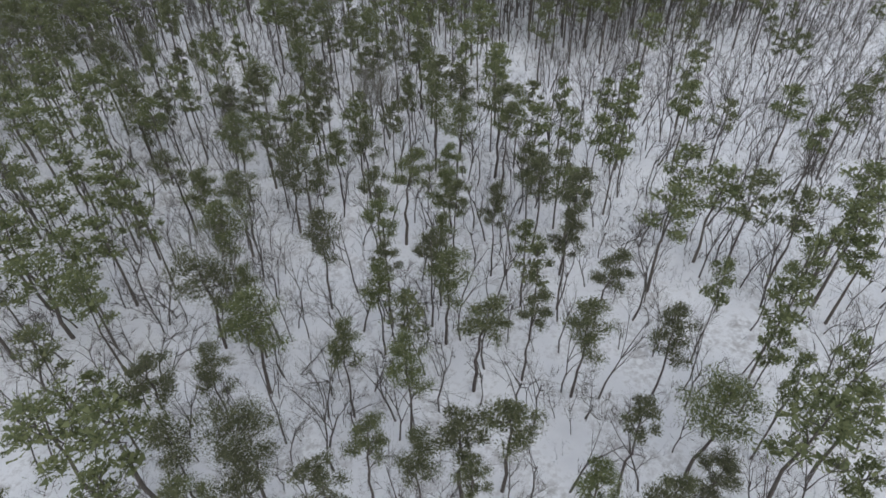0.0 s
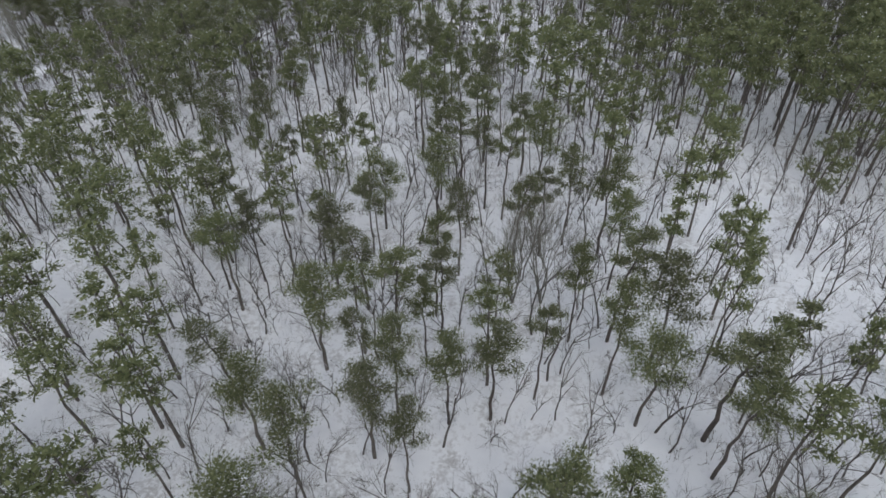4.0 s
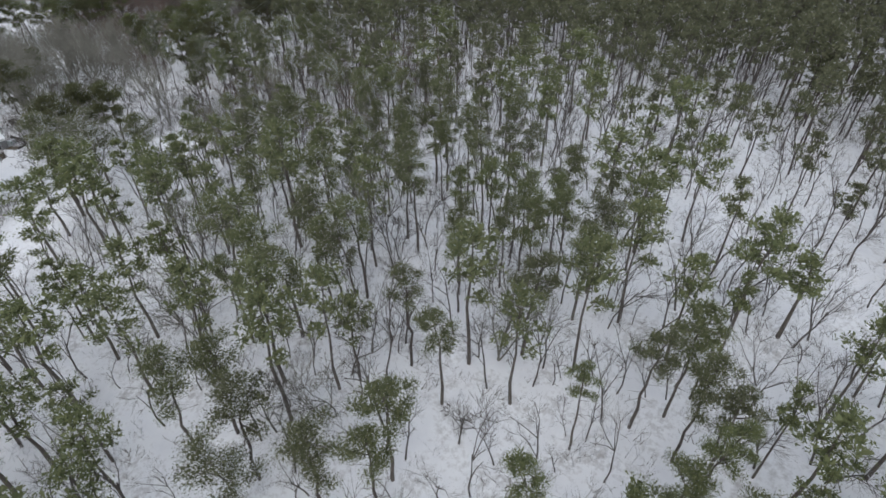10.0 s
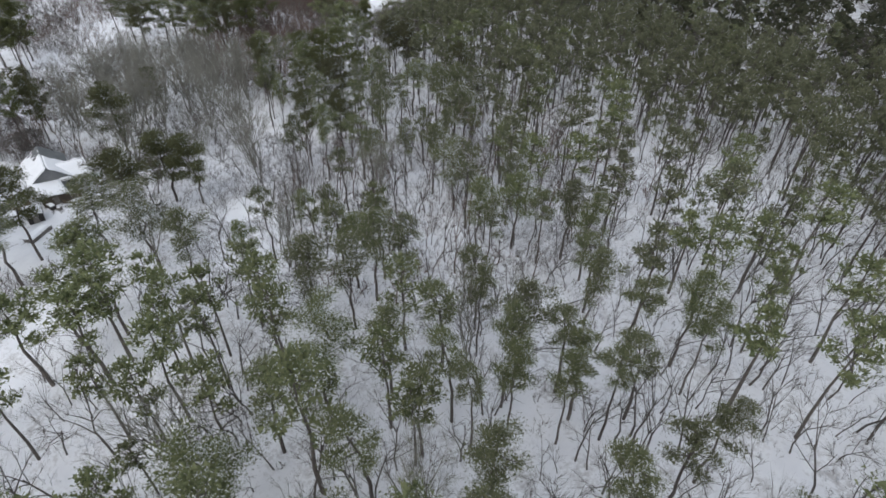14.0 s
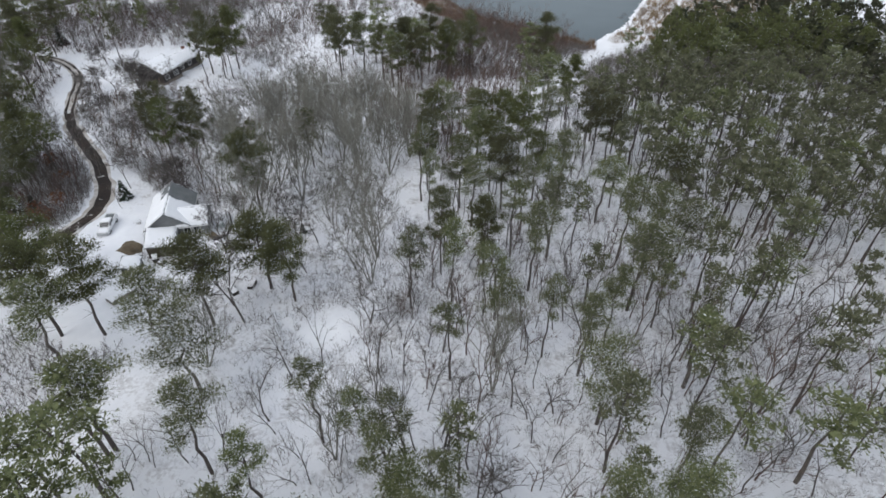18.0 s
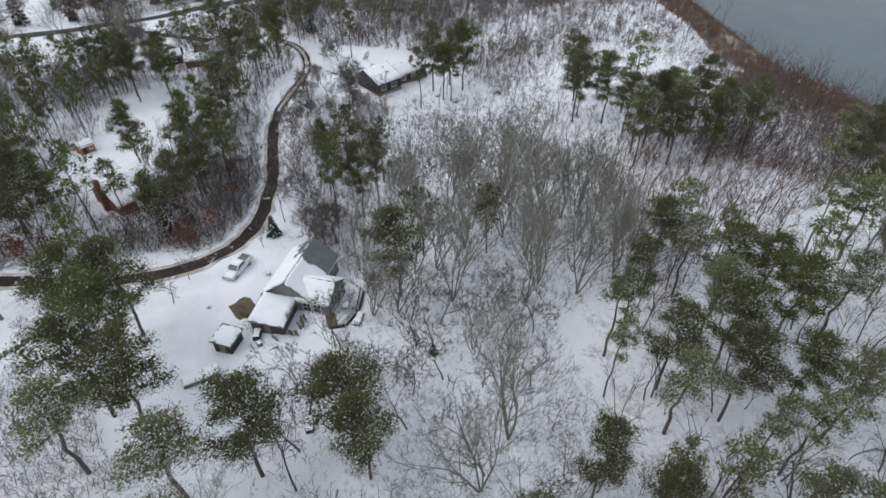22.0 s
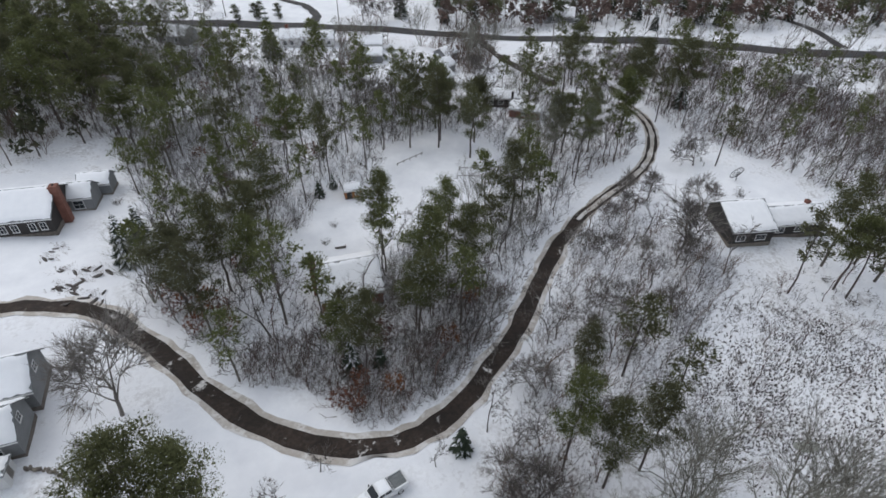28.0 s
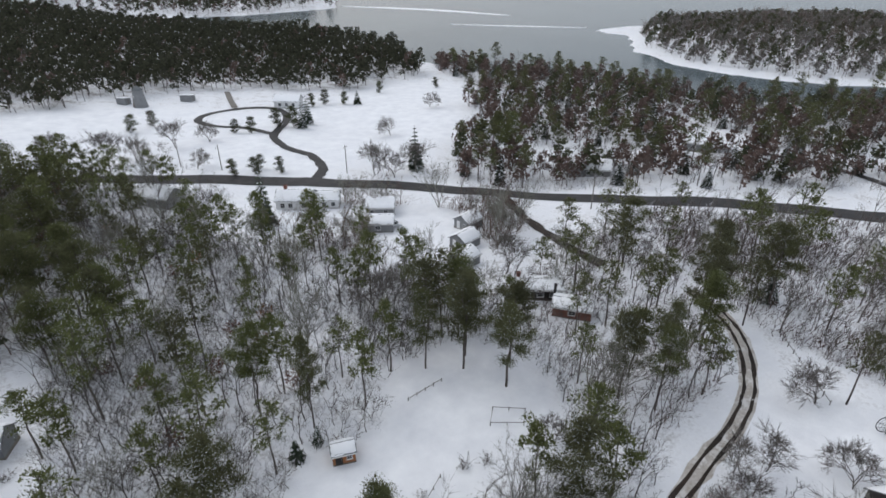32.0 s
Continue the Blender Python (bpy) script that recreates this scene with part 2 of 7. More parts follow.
# ---- the lie of the land ----
SEA = -9.0
BAY = [(-100, -640), (-198, -573), (-344, -437), (-418, -300), (-436, -243), (-425, -185), (-462, -96), (-485, -36), (-505, 0), (-530, 45), (-515, 120),
       (-470, 195), (-414, 222), (-369, 237), (-345, 244), (-322, 261), (-301, 278), (-318, 300), (-355, 328), (-395, 333), (-480, 340), (-590, 260),
       (-640, 120), (-590, 28), (-558, -13), (-551, -62), (-554, -92), (-575, -137), (-632, -185), (-622, -233), (-700, -228), (-788, -190), (-900, -60),
       (-1100, 100), (-2400, 500), (-2400, -2400), (-1500, -2400), (-800, -1100), (-640, -760), (-540, -545), (-415, -529), (-345, -555), (-199, -630), (-100, -690)]
BARS = [[(-553, -562), (-616, -466), (-655, -362)], [(-557, -338), (-600, -290), (-645, -243)]]
LANE = smooth_line([(-120, 72), (-150, 80), (-166, 85), (-177, 90), (-183, 96), (-187, 106), (-190, 117), (-194, 126), (-199, 132), (-205, 136), (-213, 136.5), (-224, 133),
                    (-234, 128), (-245, 122), (-255, 117.5), (-265, 115.5), (-276, 114), (-285, 111), (-294, 105), (-300, 97), (-303, 89)])
MAIN_ROAD = smooth_line([(40, -170), (-100, -98), (-186, -57), (-226, -39), (-268, -11), (-289, 5), (-309, 25), (-328, 50), (-350, 72), (-374, 98), (-396, 118), (-470, 175)], 4)


def land(x, y):
    """Height of the ground."""
    x, y = np.asarray(x, float), np.asarray(y, float)
    h = 10.5 * sstep(-216, -75, x - 0.15 * (y - 150))
    h = h - 4.0 * sstep(-235, -330, x) * sstep(60, 10, y) - 3.5 * sstep(-215, -250, x) * sstep(125, 165, y)
    h = h + 4.5 * np.exp(-(((x + 5) / 60) ** 2 + ((y - 165) / 70) ** 2)) + 3 * np.exp(-(((x + 75) / 40) ** 2 + ((y - 225) / 50) ** 2))
    h = h - 5.5 * np.exp(-(((x + 55) / 38) ** 2 + ((y - 85) / 42) ** 2)) - 4.5 * np.exp(-(((x + 112) / 26) ** 2 + ((y - 135) / 22) ** 2))
    h = h + 3.5 * np.exp(-(((x + 90) / 26) ** 2 + ((y - 166) / 24) ** 2)) - 1.5 * np.exp(-(((x + 45) / 20) ** 2 + ((y - 130) / 18) ** 2))
    h = h + 9 * np.exp(-(((x + 700) / 110) ** 2 + ((y + 60) / 90) ** 2)) + 12 * sstep(-600, -760, y)
    h = h + 0.5 * np.sin(x * 0.061 + 1.3) * np.cos(y * 0.053) + 0.25 * np.sin(x * 0.17) * np.sin(y * 0.15 + 0.7)
    d = signed(BAY, x, y)
    shore = sstep(45, 0, -d)
    h = h * (1 - shore) + (SEA + 0.35) * shore
    h = np.where(d > 0, SEA - np.minimum(3, 0.25 * d), h)
    return h


def z_at(x, y):
    return float(land(x, y))


def graded(lo, a, b, hi, step):
    """Grid lines that are close from a to b and grow wider outside."""
    mid, out = list(np.arange(a, b + 0.1, step)), []
    for start, end, sign in ((a, lo, -1), (b, hi, 1)):
        side, p, s = [], start, step
        while (end - p) * sign > 0:
            s *= 1.13
            p += sign * s
            side.append(p)
        out.append(side)
    return np.array(out[0][::-1] + mid + out[1])


FAR_SOUTH = [(-185, -112), (-232, -148), (-285, -152), (-335, -122), (-388, -132), (-430, -235), (-412, -300), (-340, -432), (-180, -570), (60, -420), (40, -140), (-100, -110)]
FAR_SHORE = [(-545, -556), (-415, -538), (-345, -564), (-199, -640), (-80, -700), (-200, -1000), (-620, -900)]
FAR_NORTH = [(-50, 306), (-200, 314), (-285, 292), (-310, 330), (-230, 460), (40, 480), (200, 380), (120, 290)]
BEND = [(-194, 118), (-197.5, 125), (-201.5, 130), (-206, 133.2), (-214, 133.5), (-225, 129.5), (-235, 124), (-230, 117), (-220, 114.5), (-207, 116), (-198, 112)]
# spots where the snow lies clean, with no undergrowth: x, y, radius
YARDS = [(-409, 25, 13), (-397, 44, 9), (-356, 16, 9), (-372, 20, 7), (-345, 2, 8), (-384, 34, 8), (-188, 132, 15), (-196, 150, 12), (-176, 148, 10), (-160, 80, 16), (-152, 108, 20), (-178, 62, 12), (-248, 88, 14), (-236, 94, 10), (-222, 97, 9), (-281, 124, 14), (-290, 132, 8),
         (-264, -60, 45), (-320, -70, 45), (-230, -95, 40), (-360, -95, 30), (-200, -90, 40), (-276, 30, 14), (-270, 45, 14), (-360, 116, 9), (-250, 5, 18), (-262, 16, 10), (-164.5, 179.5, 4.5), (-217, 99, 8), (-225, 92, 8), (-214, 106, 7), (-243, 87, 9), (-247, 96, 8), (-182, 84, 7), (-179, 78, 7)]


def build_ground():
    xs, ys = graded(-2450, -420, 120, 1500, 2.2), graded(-2450, -170, 330, 1500, 2.2)
    X, Y = np.meshgrid(xs, ys, indexing="ij")
    Z = land(X, Y)
    lane = np.minimum(along(LANE, X, Y), along(MAIN_ROAD, X, Y) - 2)
    rng = np.random.default_rng(5)
    Z = Z + rng.normal(0, 0.05, Z.shape) * (lane > 4)
    n, m = X.shape
    idx = np.arange(n * m).reshape(n, m)
    a, b, c, d = idx[:-1, :-1].ravel(), idx[1:, :-1].ravel(), idx[1:, 1:].ravel(), idx[:-1, 1:].ravel()
    tris = np.concatenate([np.stack([a, b, c], 1), np.stack([a, c, d], 1)])
    me = tri_mesh("ground", np.stack([X, Y, Z], 2).reshape(-1, 3), tris, M_GROUND)
    wild = np.ones(X.shape)
    for x, y, r in YARDS:
        wild = np.minimum(wild, sstep(r * 0.8, r * 1.25, np.hypot(X - x, Y - y)))
    wild = np.minimum(wild, 0.25 + 0.75 * sstep(3, 6, lane))
    # heavier grey mottle darkens the ground of the far woods and the bend
    for region in (FAR_SOUTH, FAR_SHORE, FAR_NORTH):
        wild = wild * (1 + 2.2 * sstep(0, 12, signed(region, X, Y)))
    wild = wild * (1 + 0.4 * sstep(0, 3, signed(BEND, X, Y)))
    wild = np.where(Z < SEA + 0.8, 0.1, wild)
    me.attributes.new("wild", "FLOAT", "POINT").data.foreach_set("value", wild.ravel().astype(np.float32))
    me.polygons.foreach_set("use_smooth", np.ones(len(me.polygons), bool))
    return tagged(new("ground", me), "snow-covered ground mottled grey for leaf litter, twig haze and shade", "ground", kind="structure")


def ribbon(name, line, width, mat, lift, label, ragged=0.0, category="road", kind="structure"):
    """A strip that follows the ground along a line, a little crowned, with an uneven edge."""
    line = np.asarray(line, float)
    d = np.gradient(line, axis=0)
    nrm = np.stack([-d[:, 1], d[:, 0]], 1) / np.linalg.norm(d, axis=1)[:, None]
    rng = np.random.default_rng(len(line))
    cols = np.array([-1, -0.6, 0, 0.6, 1])
    verts = []
    for k in (0, 1, 2, 3, 4):
        jit = rng.normal(0, ragged, len(line)) if k in (0, 4) else 0
        off = cols[k] * width / 2 + jit
        p = line + nrm * np.reshape(off, (-1, 1))
        z = land(p[:, 0], p[:, 1]) + lift + 0.05 * (1 - abs(cols[k]))
        verts.append(np.column_stack([p, z]))
    V = np.stack(verts, 1).reshape(-1, 3)
    q = np.arange(len(line) * 5).reshape(-1, 5)
    a, b, c, e = q[:-1, :-1].ravel(), q[:-1, 1:].ravel(), q[1:, 1:].ravel(), q[1:, :-1].ravel()
    me = tri_mesh(name, V, np.concatenate([np.stack([a, c, b], 1), np.stack([a, e, c], 1)]), mat)
    return tagged(new(name, me), label, category, kind=kind)


build_ground()
sea = tri_mesh("water", [(-2450, -2450, SEA), (0, -2450, SEA), (0, 600, SEA), (-2450, 600, SEA)], [(0, 1, 2), (0, 2, 3)], M_WATER)
tagged(new("water", sea), "calm grey tidal water", "water", kind="structure")
CUT = len(LANE) * 15 // 20
ribbon("road_verge", LANE[:CUT], 3.9, M_SLUSHLANE, 0.065, "dirty packed snow along the edges of the lane", 0.28, "verge")
ribbon("road", LANE[:CUT], 2.35, M_LANE, 0.10, "narrow wet sandy lane with slush along its edges", 0.13)
ribbon("road", LANE[CUT - 3:], 2.9, M_SLUSHLANE, 0.075, "far end of the lane under dirty packed snow", 0.15)
away = np.gradient(LANE, axis=0)
away = np.stack([-away[:, 1], away[:, 0]], 1) / np.linalg.norm(away, axis=1)[:, None]
for side in (-0.75, 0.75):
    ribbon("wheel_rut", (LANE + away * side)[CUT - 1:], 0.55, M_LANE, 0.125, "dark wet wheel rut in the packed snow", 0.12, "wheel rut")
ribbon("road", MAIN_ROAD, 6.6, M_ASPHALT, 0.12, "straight cleared asphalt road between snowy verges", 0.15)


for k, bar in enumerate(BARS):
    line = smooth_line(bar, 6)
    taper = (9, 3)[k] * np.sin(np.linspace(0.15, 3.0, len(line)))
    nrm = np.gradient(line, axis=0)
    nrm = np.stack([-nrm[:, 1], nrm[:, 0]], 1) / np.linalg.norm(nrm, axis=1)[:, None]
    rows3 = [np.column_stack([line + nrm * (taper * o)[:, None], np.full(len(line), SEA + h)]) for o, h in ((-1, -0.2), (-0.6, 0.25), (0.6, 0.3), (1, -0.2))]
    V = np.stack(rows3, 1).reshape(-1, 3)
    q = np.arange(len(line) * 4).reshape(-1, 4)
    a, b, c, e = q[:-1, :-1].ravel(), q[:-1, 1:].ravel(), q[1:, 1:].ravel(), q[1:, :-1].ravel()
    tagged(new("sandbar", tri_mesh("sandbar", V, np.concatenate([np.stack([a, c, b], 1), np.stack([a, e, c], 1)]), M_SNOW)), "long low sandbar white with snow", "sandbar", kind="structure")


# ---- trees ----

def pine_template(seed, height=14.5, spread=2.5, bare=0.52, limbs=13, tufts=185, snowy=0.5, lean=0.4, big=1.0, far=False, full=1.0):
    """A pitch pine: a crooked stem, rising limbs and separate flattened plates of needles with gaps between them."""
    rng = np.random.default_rng(seed)
    wood, needles, snow = Tris(), Tris(), Tris()
    bend = rng.normal(0, lean, 2)
    wob = rng.normal(0, 0.17, (9, 2))
    hs = np.linspace(-0.6, height * 0.96, 9)

    def axis(z):
        u = np.clip(z / height, 0, 1)
        return np.array([bend[0] * u * u + np.interp(z, hs, wob[:, 0]) * min(1, u * 3), bend[1] * u * u + np.interp(z, hs, wob[:, 1]) * min(1, u * 3), z])

    r0 = 0.0112 * height
    stem = hs[::2] if far else hs
    wood.tube([axis(z) for z in stem], [r0 * (1.15 - 0.95 * max(0, z) / height) for z in stem], 4 if far else 6)
    for k in range(0 if far else 8):
        z = height * rng.uniform(min(0.3, 0.5 * bare), bare)
        a, l = rng.uniform(0, 6.28), rng.uniform(0.5, 1.7)
        p = axis(z)
        wood.tube([p, p + np.array([math.cos(a) * l, math.sin(a) * l, rng.uniform(-0.2, 0.35)])], [0.03, 0.01], 3)
    wind = np.array([0.78, 0.5, 0.25])

    def plate(centre, size, m, facing):
        """One clump of needles: broad inner sprays, fine tufts round them and snow on its windward side."""
        m = m if far else int(1.5 * m)
        thin = 1.0 if far else 0.8
        for count, reach_in, reach_out, ln_lo, ln_hi, wd_lo, wd_hi in ((m // 5, 0.0, 0.75, 0.3, 0.52, 0.08, 0.15), (m, 0.2, 1.12, 0.14, 0.31, 0.03, 0.055)):
            d = rng.normal(0, 1, (count, 3))
            d /= np.linalg.norm(d, axis=1)[:, None]
            rad = size * (reach_in + (reach_out - reach_in) * rng.uniform(0, 1, count) ** 0.7)
            pos = centre + d * rad[:, None] * np.array([1, 1, 0.62])
            out = d * 0.7 + rng.normal(0, 0.55, (count, 3)) + np.array([0, 0, 0.5])
            out /= np.linalg.norm(out, axis=1)[:, None]
            side = np.cross(out, rng.normal(0, 1, (count, 3)))
            side /= np.linalg.norm(side, axis=1)[:, None]
            ln, wd = thin * big * rng.uniform(ln_lo, ln_hi, count)[:, None], thin * big * rng.uniform(wd_lo, wd_hi, count)[:, None]
            fan = np.stack([pos - out * ln * 0.5, pos + out * ln * 0.5 + side * wd, pos + out * ln * 0.5 - side * wd], 1).reshape(-1, 3)
            needles.add(fan, np.arange(3 * count).reshape(-1, 3))
        lee = snowy * (1.2 if facing > 0.35 else 0.6 if facing > -0.3 else 0.1)
        hold = ((d @ wind > 0.25) & (rng.uniform(0, 1, m) < lee)) | ((d[:, 2] > 0.1) & (rng.uniform(0, 1, m) < 0.3 * (snowy - 0.2)))
        if hold.any():
            q = pos[hold] + np.array([0, 0, 0.07])
            k2 = len(q)
            e1 = rng.normal(0, 1, (k2, 3)) * np.array([1, 1, 0.4])
            e1 /= np.linalg.norm(e1, axis=1)[:, None]
            e2 = np.cross(e1, wind + rng.normal(0, 0.3, (k2, 3)))
            e2 /= np.linalg.norm(e2, axis=1)[:, None]
            s1, s2 = min(big, 1.5) * rng.uniform(0.04, 0.12, k2)[:, None], min(big, 1.5) * rng.uniform(0.012, 0.035, k2)[:, None]
            sq = np.stack([q - e1 * s1, q - e2 * s2, q + e1 * s1, q + e2 * s2], 1).reshape(-1, 3)
            f = (np.arange(k2) * 4)[:, None]
            snow.add(sq, np.concatenate([f + [0, 1, 2], f + [0, 2, 3]]))

    for k in range(limbs):
        u = (k + rng.uniform(0, 0.8)) / limbs
        z = height * (bare + (0.95 - bare) * u)
        a = k * 2.4 + rng.uniform(-0.6, 0.6)
        reach = spread * (0.5 + 0.5 * math.sin(math.pi * min(1, 0.3 + 0.62 * u))) * rng.uniform(0.5, 1.1) * (1.0 if u < 0.8 else 0.6)
        p = axis(z)
        tip = p + np.array([math.cos(a) * reach, math.sin(a) * reach, reach * rng.uniform(0.15, 0.6)])
        midp = (p + tip) / 2 + np.array([0, 0, -0.08 * reach])
        wood.tube([p, tip] if far else [p, midp, tip], [0.055, 0.02] if far else [0.06, 0.045, 0.015], 3)
        facing = math.cos(a) * wind[0] + math.sin(a) * wind[1]
        plate(tip, full * spread * rng.uniform(0.36, 0.54), int(tufts * rng.uniform(0.8, 1.1)), facing)
        if rng.uniform() < 0.8:
            plate(midp + rng.normal(0, 0.3, 3), full * spread * rng.uniform(0.3, 0.46), int(tufts * 0.75), facing)
    plate(axis(height * 0.96), spread * 0.36, tufts, 0.3)
    return wood.arrays(), needles.arrays(), snow.arrays() if snow.n else None


def bare_template(seed, height=11.0, stems=1, spread=0.55, depth=4, first=0.35, twigs=3, thin=1.0, lean=0.0, fine=4, hair=0.031, trunk=0.5, ratio=(0.5, 0.75)):
    rng = np.random.default_rng(seed)
    wood = Tris()

    def grow(p, d, length, r, level):
        if level >= depth:
            for k in range(fine):
                e = np.cross(d, rng.normal(0, 1, 3))
                e *= hair / (np.linalg.norm(e) + 1e-9)
                nd = d + rng.normal(0, 0.4, 3) * (k > 0)
                q0 = p + d * length * rng.uniform(0.1, 0.7) * (k > 0)
                wood.add([q0 - e, q0 + e, q0 + nd / np.linalg.norm(nd) * length * (0.65 if k else 1.0)], [(0, 1, 2)])
            return
        n = 3 if level < (1 if depth < 3 else 2) else 2 if level < (2 if depth < 3 else 3) else 1
        pts, rad, q = [p], [r], p
        for k in range(n):
            d = d + rng.normal(0, 0.13, 3) + np.array([0, 0, 0.06])
            d = d / np.linalg.norm(d)
            q = q + d * length / n
            pts.append(q), rad.append(r * (1 - 0.5 * (k + 1) / n))
        wood.tube(pts, rad, 4 if level == 0 else 3)
        kids = twigs + (1 if level == 0 else 0)
        for k in range(kids):
            u = first + (1 - first) * (k + rng.uniform(0.2, 1)) / kids if level == 0 else rng.uniform(0.35, 1.0)
            at = pts[min(n, int(u * n))] * 0.35 + pts[min(n, int(u * n) + 1)] * 0.65 if u < 1 else pts[-1]
            side = rng.normal(0, 1, 3)
            side -= d * (side @ d)
            side /= np.linalg.norm(side)
            nd = d * (1 - spread) + side * spread * rng.uniform(0.7, 1.2) + np.array([0, 0, 0.15])
            grow(at, nd / np.linalg.norm(nd), length * rng.uniform(*ratio), max(0.026, r * rng.uniform(0.38, 0.55)), level + 1)

    for s in range(stems):
        a = rng.uniform(0, 6.28)
        tilt = lean if stems == 1 else rng.uniform(0.08, 0.3)
        grow(np.array([0.3 * math.cos(a) * (stems > 1), 0.3 * math.sin(a) * (stems > 1), -0.4]), np.array([math.cos(a) * tilt, math.sin(a) * tilt, 1.0]),
             height * trunk, 0.013 * height * thin * (1 if stems == 1 else 0.6), 0)
    return wood.arrays()


def brush_template(seed, stems=5, height=2.4, wide=1.0):
    """A bush of forking, spreading twigs."""
    rng = np.random.default_rng(seed)
    t = Tris()

    def fork(p, d, length, w, level):
        q = p + d * length
        e = np.cross(d, rng.normal(0, 1, 3))
        e = e / (np.linalg.norm(e) + 1e-9) * w
        t.add([p - e, p + e, q], [(0, 1, 2)])
        if level < 2:
            for k in range(2):
                nd = d + rng.normal(0, 0.55, 3) + np.array([0, 0, 0.1])
                fork(p + d * length * rng.uniform(0.4, 0.95), nd / np.linalg.norm(nd), length * rng.uniform(0.45, 0.75), w * 0.75, level + 1)

    for k in range(stems):
        a, out = rng.uniform(0, 6.28), rng.uniform(0.1, 0.9) * wide
        d = np.array([math.cos(a) * out, math.sin(a) * out, 1.0])
        fork(np.array([rng.normal(0, wide * 0.3), rng.normal(0, wide * 0.3), -0.1]), d / np.linalg.norm(d), height * rng.uniform(0.4, 0.65), 0.042, 0)
    return t.arrays()


PINES = [pine_template(11, 14.5, 2.5, 0.56), pine_template(12, 14.0, 2.2, 0.55, 12), pine_template(13, 15.5, 2.0, 0.6, 11, 170), pine_template(14, 14.0, 2.8, 0.5, 15, 190, 0.9),
         pine_template(15, 14.0, 1.6, 0.62, 9, 150), pine_template(16, 14.5, 2.9, 0.46, 16, 330, 0.2, big=1.0, full=1.0), pine_template(17, 15.5, 3.05, 0.4, 17, 340, 0.12, big=1.0, full=1.06), pine_template(18, 14.5, 2.75, 0.38, 16, 330, 0.2, big=1.0, full=1.06), pine_template(19, 8.0, 2.5, 0.1, 16, 240, 0.2, full=1.25)]
BARES = [bare_template(21, 11.5, 1, 0.5), bare_template(22, 10, 1, 0.62, 4, 0.25), bare_template(23, 11.5, 3, 0.55, 3, 0.25, 4), bare_template(24, 9, 1, 0.5, 3, 0.4, 4), bare_template(25, 16, 4, 0.35, 3, 0.45, 4, 1.1, 0, 6, 0.017)]


def as_meshes(name, template, mats):
    return [tri_mesh(name, *t, m) if t is not None else None for t, m in zip(template, mats)]


PINE_MESH = [as_meshes("pine", t, (M_BARK, M_NEEDLE if k < 5 else M_BROADPINE if k < 8 else M_DARKPINE, M_FLAKE)) for k, t in enumerate(PINES)]
GRAND = [bare_template(26, 10.5, 1, 0.5, 4, 0.3, 4, 1.2, 0.08, 7, 0.022, 0.27, (0.72, 1.0)), bare_template(27, 10, 1, 0.53, 4, 0.25, 4, 1.2, 0, 7, 0.022, 0.25, (0.72, 1.0))]
BARES += GRAND
BARE_MESH = [tri_mesh("bare_tree", *t, M_PALETWIG if k in (2, 4) else M_TWIG if k in (5, 6) else M_GREYBARK) for k, t in enumerate(BARES)]


def plant_pine(x, y, kind, turn, s, sz, label, group):
    ob = thing("pine_tree", label, "tree", Matrix.LocRotScale((x, y, z_at(x, y)), Euler((0, 0, turn)), (s, s, sz)), group)
    part("trunk", PINE_MESH[kind][0], ob), part("crown", PINE_MESH[kind][1], ob)
    if PINE_MESH[kind][2]:
        tagged(part("snow_cover", PINE_MESH[kind][2], ob, "clumps of snow on the needles"), kind="stuff")
    return ob


# ---- the standing pines, stand by stand from west to east: x, y, crown width ----
STANDS, FAR_STANDS = [], []
STANDS.append([(-269.3, 105.3, 5.2), (-267.0, 100.3, 5.2), (-254.6, 88.7, 6.6), (-251.7, 81.5, 6.0), (-246.8, 77.9, 5.3), (-245.5, 111.4, 7.1), (-230.4, 112.5, 5.9), (-230.4, 119.2, 5.7), (-226.7, 79.2, 4.1), (-226.2, 154.8, 5.0), (-225.5, 145.3, 4.0), (-222.9, 105.0, 6.1), (-222.7, 118.7, 7.3), (-221.4, 72.4, 5.8), (-221.1, 153.8, 4.8), (-218.9, 149.7, 4.8), (-217.6, 204.2, 7.8), (-217.3, 123.7, 5.7), (-213.4, 207.7, 6.7), (-211.3, 212.9, 8.0), (-210.3, 89.3, 7.2), (-209.8, 217.7, 8.0), (-208.6, 226.7, 8.0), (-207.2, 126.6, 4.6), (-205.6, 234.8, 8.0), (-205.2, 95.1, 7.3), (-204.6, 219.9, 8.0), (-203.0, 210.2, 7.5), (-202.8, 167.2, 8.0), (-202.7, 200.3, 5.6), (-202.7, 244.1, 8.0), (-202.2, 105.0, 5.6)])
